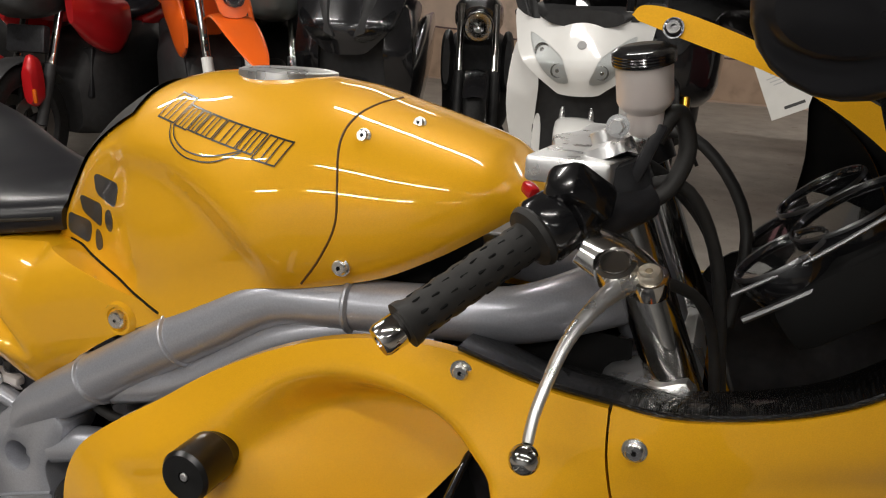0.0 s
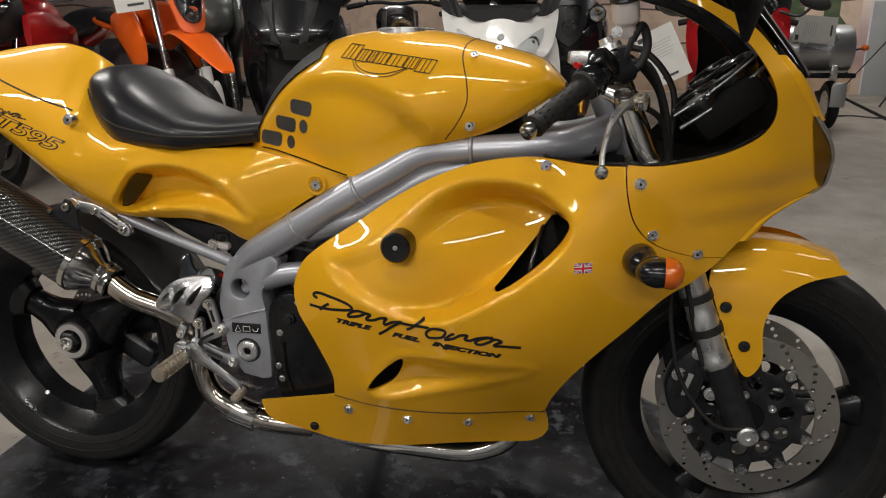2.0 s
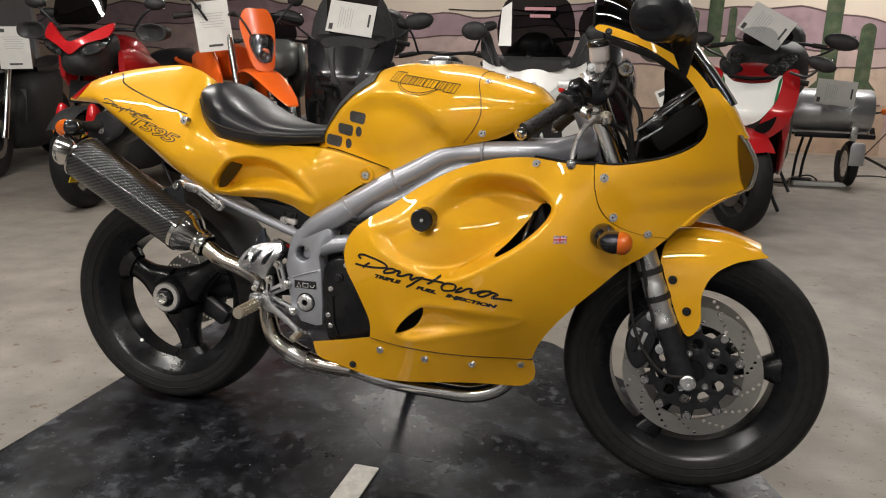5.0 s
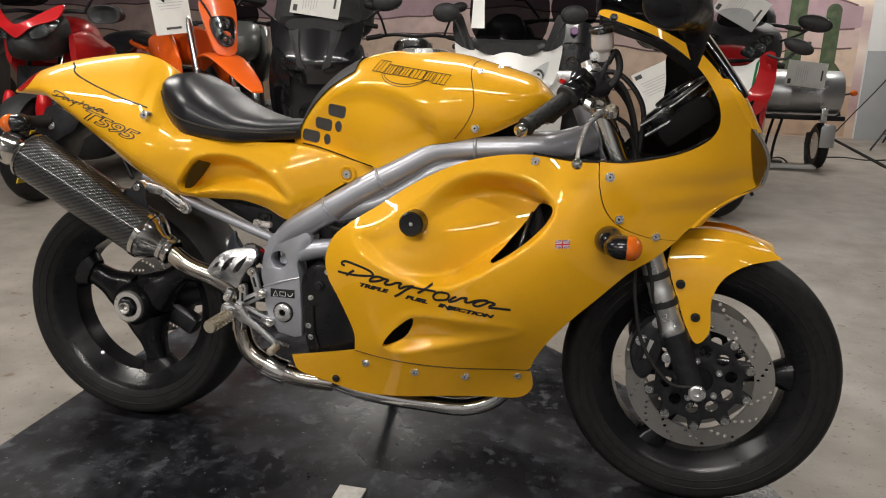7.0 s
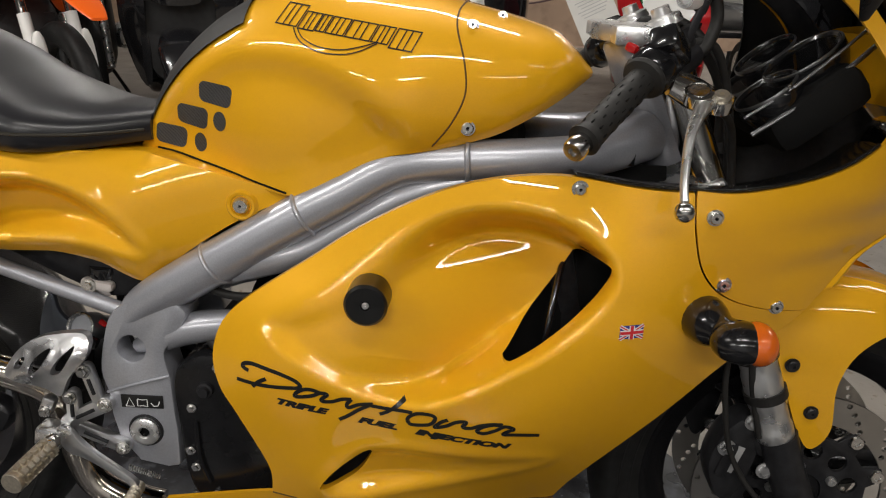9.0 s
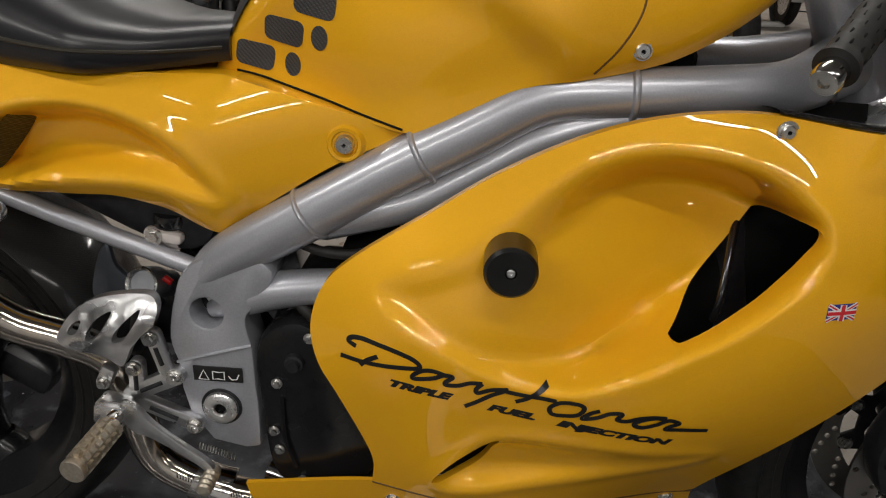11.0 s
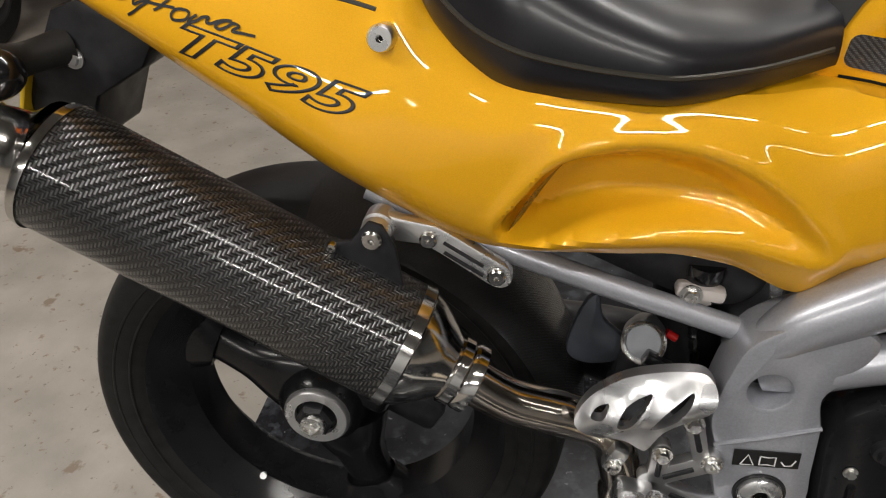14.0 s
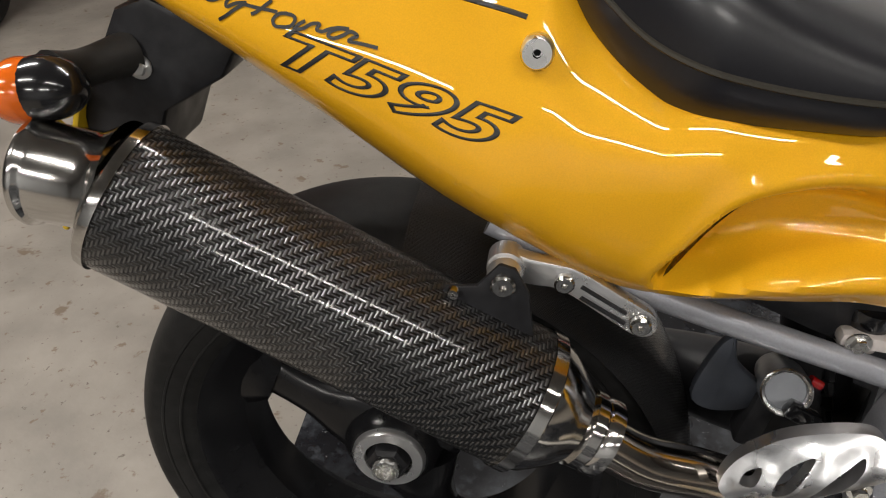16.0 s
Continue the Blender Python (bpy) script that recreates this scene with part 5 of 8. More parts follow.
# crash bung
bung = new("crash_bung")
bung.parent = bike
tagged(bung, "round black crash protector")
part("puck", lathe([(0.0, 0.006), (0.005, 0.006), (0.006, 0.0), (0.023, -0.001), (0.0262, 0.003), (0.0262, 0.042), (0.023, 0.046), (0.021, 0.07)], (0.108, -0.243, 0.646), seg=36), mat("black_nylon", (0.010, 0.010, 0.010), 0.28, vary=0.2, grain=50), bung)
part("screw", bolt((0.108, -0.2405, 0.646), 0.0042, 0.003), ALU, bung)

# bolts in the panels
for x, z, r, wz, f in ((0.502, 0.765, 0.0075, 0.0105, cowl_depth), (0.526, 0.681, 0.008, 0.011, cowl_depth), (0.601, 0.647, 0.0075, 0.010, cowl_depth), (-0.006, 0.306, 0.007, 0.010, fairing_depth), (0.110, 0.299, 0.007, 0.010, fairing_depth),
                       (0.220, 0.291, 0.007, 0.010, fairing_depth), (0.333, 0.292, 0.007, 0.010, fairing_depth), (0.352, 0.784, 0.007, 0.011, fairing_depth), (0.2165, 0.8435, 0.0075, 0.010, tank_depth), (0.2165, 0.9605, 0.006, 0.008, tank_depth), (0.252, 0.9715, 0.0055, 0.007, tank_depth)):
    made = part("panel_bolt", bolt((x, -f(x, z) - 0.001, z), r, 0.005, None, (0, -1, 0.25 if f is tank_depth and z > 0.9 else 0), wz * 0.92), STEEL, bike)
    part("socket", lathe([(0, 0.0023), (r * 0.26, 0.0023), (r * 0.26, 0.001)], (x, -f(x, z) - 0.001, z), (0, -1, 0.25 if f is tank_depth and z > 0.9 else 0), 6), DARK, made)
part("panel_bolt", bolt((-0.086, -0.154, 0.250), 0.0065, 0.004, None, (0, -1, 0), 0.009), BLACK, bike)
for x, z in ((0.666, 0.536), (0.703, 0.466)):
    part("fender_bolt", bolt((x, -0.107, z), 0.008, 0.005, None, (0, -1, 0), 0.010), BLACK, bike)
made = part("side_bolt", lathe([(0, 0.004), (0.0019, 0.004), (0.0021, 0.007), (0.0085, 0.007), (0.0105, 0.004), (0.0105, -0.002), (0.014, -0.002)], (-0.073, -tail_depth(-0.073, 0.727) - 0.001, 0.727), (0, -1, 0), 32), STEEL, bike, "steel bolt in a ringed cup")
part("socket", lathe([(0, 0.0045), (0.0018, 0.0045), (0.0018, 0.001)], (-0.073, -tail_depth(-0.073, 0.727) - 0.001, 0.727), (0, -1, 0), 6), DARK, made)
part("side_cup", lathe([(0.0125, -0.002), (0.0145, 0.0025), (0.018, 0.003), (0.022, -0.003)], (-0.073, -tail_depth(-0.073, 0.727) - 0.001, 0.727), (0, -1, 0), 32), YELLOW, bike)
made = part("tail_bolt", lathe([(0, 0.014), (0.0026, 0.014), (0.0029, 0.021), (0.0095, 0.021), (0.011, 0.018), (0.011, -0.010)], (-0.567, -tail_depth(-0.567, 0.834) + 0.004, 0.834), (0, -1, 0.15), 28), STEEL, bike)
part("socket", lathe([(0, 0.0145), (0.0025, 0.0145), (0.0025, 0.010)], (-0.567, -tail_depth(-0.567, 0.834) + 0.004, 0.834), (0, -1, 0.15), 6), DARK, made)
part("cowl_seam", seam([(-0.835, 0.951), (-0.818, 0.940), (-0.808, 0.928), (-0.775, 0.913), (-0.711, 0.891), (-0.645, 0.871), (-0.575, 0.852)], 0.0022, tail_depth, lift=-0.0008), DECAL, bike)
part("tank_seam", seam([(0.2075, 0.9885), (0.2038, 0.985), (0.1985, 0.975), (0.1985, 0.9564), (0.2095, 0.9176), (0.2115, 0.8833), (0.1965, 0.849), (0.174, 0.8195)], 0.0013, tank_depth, lift=-0.0006), mat("seam_shade", (0.10, 0.04, 0.002), 0.6), bike)
part("tank_gap", seam([(x, max(tail_top(x), tank_low(x)) + 0.0012) for x in (-0.208, -0.17, -0.14, -0.10, -0.05, -0.012)], 0.0014, lambda x, z: tank_depth(x, z) + 0.0005, lift=-0.0003), DARK, bike)
part("fairing_gap", seam([(-0.030, 0.336), (0.06, 0.3265), (0.18, 0.3165), (0.30, 0.3105), (0.362, 0.309)], 0.0014, fairing_depth, lift=-0.0004), mat("gap_shade", (0.08, 0.035, 0.002), 0.6), bike)
part("cockpit_lip", seam([(0.345, 0.80), (0.42, 0.794), (0.48, 0.794), (0.535, 0.797), (0.627, 0.817), (0.686, 0.848)], 0.0025, lambda x, z: hull(x, z) - 0.004), CARBON_FLAT, bike)
lip = bmesh.new()
for pts in [spline([(0.345, 0.799), (0.42, 0.793), (0.48, 0.793), (0.535, 0.796), (0.627, 0.816), (0.686, 0.847)], 6)]:
    ring_mesh(lip, [[(p[0] - 0.004 * q, -(hull(p[0], p[1]) - 0.004) + 0.075 * q, p[1] + 0.002 - 0.014 * q * q) for q in np.linspace(0, 1, 8)] for p in pts], False, False)
part("cockpit_infill", lip, CARBON_FLAT, bike, "carbon cockpit infill panel")

# rear light, plate holder, rear signals
part("tail_light", panel(spline([(-0.995, 0.888), (-0.972, 0.915), (-0.945, 0.929), (-0.935, 0.912), (-0.945, 0.89), (-0.97, 0.876)], 5, True), lambda x, z: tail_depth(x, z) + 0.002, (), 0.008), REDLENS, bike, "red tail light lens")
part("tail_light", panel(spline([(-0.995, 0.888), (-0.972, 0.915), (-0.945, 0.929), (-0.935, 0.912), (-0.945, 0.89), (-0.97, 0.876)], 5, True), lambda x, z: tail_depth(x, z) + 0.002, (), 0.008, side=1), REDLENS, bike)
holder = new("plate_holder")
holder.parent = bike
tagged(holder, "black plastic number plate holder")
part("bracket", plate([(-0.87, 0.85), (-0.80, 0.815), (-0.82, 0.785), (-0.875, 0.755), (-0.90, 0.70), (-0.955, 0.69), (-0.95, 0.76), (-0.90, 0.84)], -0.055, 0.055, (), 0.006), BLACK, holder)
part("bolt", hexbolt((-0.887, -0.057, 0.795), 0.007, 0.005), ALU, holder)
part("number_plate", box((0.006, 0.13, 0.15), (-0.968, 0.0, 0.71), (0, 22, 0), 0.003), mat("plate_yellow", (0.72, 0.48, 0.02), 0.4, vary=0.05), holder, "plain yellow rear plate")
for sd in (-1, 1):
    sig = new("rear_signal")
    sig.parent = bike
    tagged(sig, "black rear turn signal with an amber lens")
    part("stalk", tube([(-0.895, 0.05 * sd, 0.805), (-0.915, 0.085 * sd, 0.803), (-0.925, 0.11 * sd, 0.803)], [0.018, 0.015, 0.022], 16, 4), RUBBER, sig)
    part("body", ball((0.032, 0.028, 0.024), (-0.926, 0.122 * sd, 0.800)), GLOSSBLACK, sig)
    part("lens", ball((0.024, 0.0285, 0.0245), (-0.942, 0.126 * sd, 0.799)), AMBER, sig, "amber lens")

# silencer bracket
strap = spline([(-0.584, 0.680), (-0.566, 0.676), (-0.545, 0.672), (-0.528, 0.667), (-0.490, 0.643), (-0.470, 0.630), (-0.466, 0.618), (-0.472, 0.609), (-0.485, 0.610), (-0.510, 0.627), (-0.535, 0.644), (-0.548, 0.650), (-0.565, 0.652), (-0.582, 0.657)], 4, True)
hanger = new("silencer_bracket")
hanger.parent = bike
tagged(hanger, "machined aluminium silencer bracket")
part("strap", plate(strap, -0.128, -0.114, (), 0.003), ALU, hanger)
for k in (-1, 1):
    part("slot", tube([(-0.527, -0.1282, 0.649 + 0.005 * k), (-0.492, -0.1282, 0.6265 + 0.005 * k)], 0.0018, 8), BLACK, hanger)
part("tab", plate([(-0.634, 0.652), (-0.628, 0.662), (-0.605, 0.664), (-0.588, 0.684), (-0.576, 0.680), (-0.566, 0.660), (-0.560, 0.612), (-0.59, 0.620)], -0.150, -0.145, (), 0.002), BLACK, hanger)
part("bush", lathe([(0, 0.0), (0.012, 0.0), (0.0135, 0.003), (0.0135, 0.010), (0.0115, 0.011), (0.0115, 0.014), (0.0145, 0.015), (0.0145, 0.034), (0.012, 0.037)], (-0.585, -0.146, 0.668), seg=28), ALU, hanger)
for at, r in (((-0.585, -0.151, 0.668), 0.0095), ((-0.540, -0.129, 0.658), 0.008), ((-0.480, -0.129, 0.6225), 0.0085), ((-0.622, -0.150, 0.6585), 0.005)):
    part("bolt", bolt(at, r, 0.006), CHROME, hanger)

# foot rest assembly
rest = new("footrest_hanger")
rest.parent = bike
tagged(rest, "polished aluminium footrest hanger with heel guard")


def bar(a, b, wa, wb, y0, y1):
    """Flat machined bar from a to b in the xz plane, rounded at both ends."""
    a, b = np.array(a), np.array(b)
    d = (b - a) / np.linalg.norm(b - a)
    n = np.array((-d[1], d[0]))
    out = [a + wa * (n * math.cos(q) - d * math.sin(q)) for q in np.linspace(0, math.pi, 9)] + [b + wb * (-n * math.cos(q) + d * math.sin(q)) for q in np.linspace(0, math.pi, 9)]
    return plate([tuple(p) for p in out], y0, y1, (), 0.0018)


for a, b, wa, wb in (((-0.296, 0.489), (-0.283, 0.440), 0.009, 0.008), ((-0.273, 0.436), (-0.330, 0.406), 0.0115, 0.010), ((-0.320, 0.447), (-0.322, 0.404), 0.009, 0.010), ((-0.254, 0.369), (-0.325, 0.398), 0.0105, 0.009)):
    part("arm", bar(a, b, wa, wb, -0.151, -0.138), GREYCAST, rest)
    mid = [(np.array(a) * k + np.array(b) * (1 - k)) for k in (0.72, 0.25)]
    part("recess", tube([(mid[0][0], -0.1512, mid[0][1]), (mid[1][0], -0.1512, mid[1][1])], 0.0028, 8), BLACK, rest)
guard_line = spline([(-0.404, 0.488), (-0.391, 0.509), (-0.371, 0.526), (-0.346, 0.536), (-0.310, 0.542), (-0.290, 0.541), (-0.281, 0.529), (-0.285, 0.513), (-0.296, 0.502), (-0.307, 0.490), (-0.322, 0.471), (-0.334, 0.447), (-0.342, 0.447), (-0.356, 0.457), (-0.382, 0.468), (-0.401, 0.478)], 4, True)
slots_g = [spline(p, 4, True) for p in ([(-0.390, 0.492), (-0.385, 0.502), (-0.374, 0.507), (-0.379, 0.493)], [(-0.366, 0.489), (-0.358, 0.508), (-0.338, 0.522), (-0.339, 0.514), (-0.354, 0.491)], [(-0.336, 0.486), (-0.327, 0.505), (-0.303, 0.528), (-0.304, 0.517), (-0.323, 0.490)])]


def guard_depth(x, z):
    fold = 0.470 + 0.35 * (x + 0.38)
    v = 0.150 + 0.016 * math.exp(-((z - fold - 0.012) / 0.022) ** 2) - 0.25 * max(0.0, z - 0.522)
    for k, q in enumerate(slots_g):
        v += 0.003 * math.exp(-((inside(np.array(q), x, z) + 0.002) / 0.004) ** 2)
    return v - 0.10 * max(0.0, -0.375 - x)


part("heel_guard", panel(guard_line, guard_depth, slots_g, 0.005, 0.012), GREYCAST, rest, "slotted polished heel guard")
for at in ((-0.296, -0.156, 0.489), (-0.320, -0.156, 0.447)):
    part("bolt", hexbolt(at, 0.0065, 0.007), CHROME, rest)
for at in ((-0.273, -0.152, 0.436), (-0.254, -0.152, 0.369)):
    part("bolt", bolt(at, 0.0085, 0.005, None, (0, -1, 0), 0.0105), STEEL, rest)
part("switch_clamp", box((0.018, 0.016, 0.030), (-0.362, -0.140, 0.424), (0, 25, 0), 0.004), GREYCAST, rest)
part("clamp_bolt", hexbolt((-0.364, -0.149, 0.418), 0.0055, 0.006), STEEL, rest)
peg = new("footpeg")
peg.parent = bike
tagged(peg, "knurled aluminium footpeg")
part("hinge", box((0.038, 0.034, 0.030), (-0.345, -0.165, 0.394), (0, 10, 0), 0.006), GREYCAST, peg)
part("clevis", box((0.016, 0.040, 0.022), (-0.335, -0.178, 0.394), (0, 10, 0), 0.005), CHROME, peg)
PA, PB = Vector((-0.336, -0.185, 0.390)), Vector((-0.343, -0.262, 0.384))
pd = (PB - PA).normalized()
prof = [(0.007, 0.0), (0.0113, 0.004), (0.0113, 0.074), (0.0150, 0.0755), (0.0155, 0.080), (0.0142, 0.083), (0, 0.083)]
tread = lathe(prof, PA, pd, 20)
side_u = pd.cross(Vector((0, 0, 1))).normalized()
side_v = side_u.cross(pd)
for k in range(6):
    for a in np.arange(8) * math.tau / 8:
        low_high = [[tread.verts.new(PA + pd * along + (side_u * math.cos(b) + side_v * math.sin(b)) * r) for along, b in ((0.0070 + 0.0113 * k, a - wide), (0.0146 + 0.0113 * k, a - wide), (0.0146 + 0.0113 * k, a + wide), (0.0070 + 0.0113 * k, a + wide))] for r, wide in ((0.0112, 0.29), (0.0158, 0.22))]
        tread.faces.new(low_high[1])
        for m in range(4):
            tread.faces.new((low_high[0][m], low_high[0][(m + 1) % 4], low_high[1][(m + 1) % 4], low_high[1][m]))
bmesh.ops.recalc_face_normals(tread, faces=tread.faces[:])
part("tread", tread, BRASSY, peg, "worn knurled footpeg tread")
pedal = new("brake_pedal")
pedal.parent = bike
tagged(pedal, "polished aluminium rear brake pedal")
arm_line = spline([(-0.330, 0.412), (-0.314, 0.410), (-0.294, 0.386), (-0.262, 0.360), (-0.232, 0.338), (-0.224, 0.324), (-0.232, 0.320), (-0.245, 0.332), (-0.275, 0.352), (-0.300, 0.366), (-0.318, 0.372), (-0.332, 0.392)], 4, True)
part("arm", plate(arm_line, -0.178, -0.168, (), 0.0025), GREYCAST, pedal)
part("toe_tip", lathe([(0, -0.006), (0.008, -0.006)] + [(0.0098 - 0.0014 * (k % 2), 0.0035 * k) for k in range(10)] + [(0, 0.034)], (-0.228, -0.170, 0.318), (-0.05, -1, -0.15), 16), BRASSY, pedal)
part("return_spring", tube([(-0.262 + 0.0017 * k / 4, -0.125 + 0.004 * math.cos(k * math.pi / 4), 0.318 - 0.0005 * k / 4 + 0.004 * math.sin(k * math.pi / 4)) for k in range(110)], 0.0008, 5, 1), STEEL, pedal)
part("pipe_spring", tube([(-0.30 + 0.0035 * k / 6, -0.118 + 0.004 * math.cos(k * math.pi / 3), 0.262 - 0.0011 * k / 6 + 0.004 * math.sin(k * math.pi / 3)) for k in range(170)], 0.0009, 5, 1), CHROME, pipe)

# swing arm, hugger, rear brake pieces
part("swing_arm", tube([(-0.235, 0.0, 0.40), (-0.33, 0.06, 0.40), (-0.45, 0.13, 0.37), (-0.60, 0.15, 0.34), (-0.72, 0.13, 0.325)], [0.05, 0.05, 0.045, 0.045, 0.06], 20, 6), BLACK, bike, "black single-sided swing arm")
hug = bmesh.new()
ring_mesh(hug, [[(REAR_AXLE[0] + (0.328 - 0.03 * abs(q) ** 3) * math.cos(a), 0.03 + 0.098 * q, REAR_AXLE[1] + (0.328 - 0.03 * abs(q) ** 3) * math.sin(a)) for q in np.linspace(-1, 1, 15)] for a in np.radians(np.linspace(8, 84, 24))], False, False)
uvl = hug.loops.layers.uv.verify()
for f in hug.faces:
    for lp in f.loops:
        lp[uvl].uv = (0.33 * math.atan2(lp.vert.co.z - REAR_AXLE[1], lp.vert.co.x - REAR_AXLE[0]), lp.vert.co.y)
part("hugger", hug, CARBON_FINE, bike, "carbon rear mudguard")
part("red_plug", tube([(-0.316, -0.060, 0.521), (-0.306, -0.061, 0.515)], 0.0045, 10), REDLENS, bike, "small red plug")
part("under_tray", plate(spline([(-0.46, 0.655), (-0.36, 0.66), (-0.27, 0.64), (-0.235, 0.60), (-0.28, 0.57), (-0.40, 0.62)], 4, True), -0.085, 0.085, (), 0.01), BLACK, bike)
part("shock", tube([(-0.30, 0.02, 0.60), (-0.27, 0.02, 0.40)], 0.035, 18), BLACK, bike)
part("shock_spring", tube([(-0.298 + 0.0006 * k / 2, 0.02 + 0.042 * math.cos(k * math.pi / 5), 0.59 - 0.0036 * k / 2 + 0.042 * math.sin(k * math.pi / 5) * 0.2) for k in range(90)], 0.005, 6, 1), BLACK, bike)
pump = new("rear_master_cylinder")
pump.parent = bike
tagged(pump, "grey rear brake master cylinder")
part("cap", lathe([(0, 0.004), (0.017, 0.004), (0.0185, 0.008), (0.0215, 0.008), (0.0225, 0.005), (0.0225, -0.026), (0.018, -0.030), (0.018, -0.06)], (-0.338, -0.068, 0.514), (-0.12, -0.9, 0.4), 32), mat("grey_anodised", (0.26, 0.27, 0.29), 0.35, 0.7, vary=0.2, grain=30), pump)
part("rim_ring", lathe([(0.0175, 0.006), (0.0205, 0.007), (0.0222, 0.009), (0.0205, 0.0102), (0.018, 0.0085)], (-0.338, -0.068, 0.514), (-0.12, -0.9, 0.4), 36), STEEL, pump)
part("connector", box((0.030, 0.014, 0.016), (-0.325, -0.083, 0.500), (0, 28, 0), 0.003), GLOSSBLACK, pump, "black cable connector")
part("body", box((0.024, 0.03, 0.07), (-0.352, -0.05, 0.47), (0, 12, 0), 0.006), BLACK, pump)
part("bracket", plate(spline([(-0.415, 0.49), (-0.40, 0.545), (-0.385, 0.56), (-0.378, 0.53), (-0.35, 0.50), (-0.36, 0.478), (-0.395, 0.472)], 4, True), -0.058, -0.046, (), 0.004), mat("blue_grey_casting", (0.07, 0.078, 0.095), 0.35, 0.5, vary=0.2, grain=30), pump, "blue-grey cast bracket")
pot = new("rear_reservoir")
pot.parent = bike
tagged(pot, "small rear brake reservoir in a white clamp")
part("cap", lathe([(0, 0.012), (0.020, 0.012), (0.022, 0.006), (0.022, -0.004)], (-0.292, -0.072, 0.607), (0.05, -0.2, 1), 24), GLOSSBLACK, pot)
part("cup", lathe([(0.019, 0.0), (0.019, -0.03), (0, -0.03)], (-0.292, -0.072, 0.605), (0.05, -0.2, 1), 24), WHITEPL, pot)
part("clamp", box((0.046, 0.020, 0.014), (-0.296, -0.088, 0.592), (0, 8, 0), 0.005), WHITEPL, pot)
part("bolt", hexbolt((-0.305, -0.099, 0.593), 0.007, 0.005), STEEL, pot)
part("rear_caliper", box((0.09, 0.05, 0.05), (-0.62, 0.09, 0.27), (0, 30, 0), 0.012), BLACK, bike)
for p in ((-0.15, 0.439), (-0.156, 0.371), (-0.15, 0.344), (-0.123, 0.30), (-0.10, 0.285), (-0.06, 0.30), (-0.11, 0.503)):
    part("cover_bolt", hexbolt((p[0], -0.150, p[1]), 0.0045, 0.005), STEEL, eng)
for pts, r in (([(-0.150, -0.105, 0.548), (-0.125, -0.128, 0.535), (-0.105, -0.132, 0.515), (-0.095, -0.128, 0.485)], 0.007), ([(-0.165, -0.10, 0.470), (-0.158, -0.118, 0.440), (-0.162, -0.118, 0.400), (-0.155, -0.112, 0.36)], 0.005), ([(-0.19, -0.10, 0.64), (-0.12, -0.118, 0.605), (-0.06, -0.12, 0.60), (0.0, -0.11, 0.625)], 0.006)):
    part("hose", tube(pts, r, 10, 6), RUBBER, eng)
part("sensor", lathe([(0, 0.016), (0.007, 0.016), (0.008, 0.010), (0.011, 0.009), (0.012, 0.0)], (-0.128, -0.146, 0.470), (0, -1, 0), 18), BLACK, eng)
part("cover_rib", tube([(-0.145, -0.149, 0.42), (-0.142, -0.150, 0.36), (-0.13, -0.149, 0.32)], 0.004, 8, 4), RIM, eng)
part("case_lug", lathe([(0, 0.012), (0.010, 0.012), (0.014, 0.006), (0.016, -0.02)], (-0.137, -0.118, 0.500), (0, -1, 0), 20), SILVER, chassis)
part("lug_bolt", hexbolt((-0.137, -0.131, 0.500), 0.008, 0.005), BLACK, chassis)
part("pivot_bolt", lathe([(0.0065, 0.001), (0.0075, 0.006), (0.009, 0.008), (0.017, 0.008), (0.021, 0.005), (0.021, -0.002)], (-0.222, -0.142, 0.394), (0, -1, 0), 36), ALU, chassis, "large aluminium swing arm pivot bolt")
part("pivot_socket", lathe([(0, 0.0), (0.0068, 0.0), (0.0068, 0.006)], (-0.222, -0.142, 0.394), (0, -1, 0), 6), DARK, chassis)
part("pivot_ring", lathe([(0.0215, 0.0005), (0.0248, 0.0005), (0.0252, -0.001)], (-0.222, -0.142, 0.394), (0, -1, 0), 36), BLACK, chassis)
part("rib", tube([(-0.272, -0.1405, 0.452), (-0.225, -0.143, 0.469), (-0.181, -0.1405, 0.482)], 0.0022, 8, 4), SILVER, chassis)
part("hole_bolt", hexbolt((-0.228, -0.112, 0.528), 0.009, 0.005), ALU, chassis)
wl = part("warning_label", box((0.060, 0.0016, 0.020), (-0.223, -0.1425, 0.4405), (0, -1, 0), 0.0005), DECAL, chassis, "small black warning label with white pictograms")
for pts in ([(-0.246, 0.433), (-0.240, 0.446), (-0.234, 0.433), (-0.246, 0.433)], [(-0.229, 0.445), (-0.229, 0.434), (-0.222, 0.435), (-0.215, 0.434), (-0.215, 0.445), (-0.222, 0.444), (-0.229, 0.445)], [(-0.210, 0.440), (-0.206, 0.435), (-0.200, 0.436), (-0.197, 0.443)]):
    part("pictogram", ribbon(pts, 0.0016, lambda x, z: 0.1436, n=1), DECALW, wl)
vin = part("vin_plate", box((0.055, 0.002, 0.018), (0.405, -0.075, 0.803), (0, 2, -25), 0.001), GLOSSBLACK, chassis)
for k in range(4):
    part("mark", box((0.008, 0.001, 0.004), (0.388 + 0.011 * k, -0.0765 - 0.0048 * k + 0.006, 0.804), (0, 2, -25), 0), DECALW, vin)

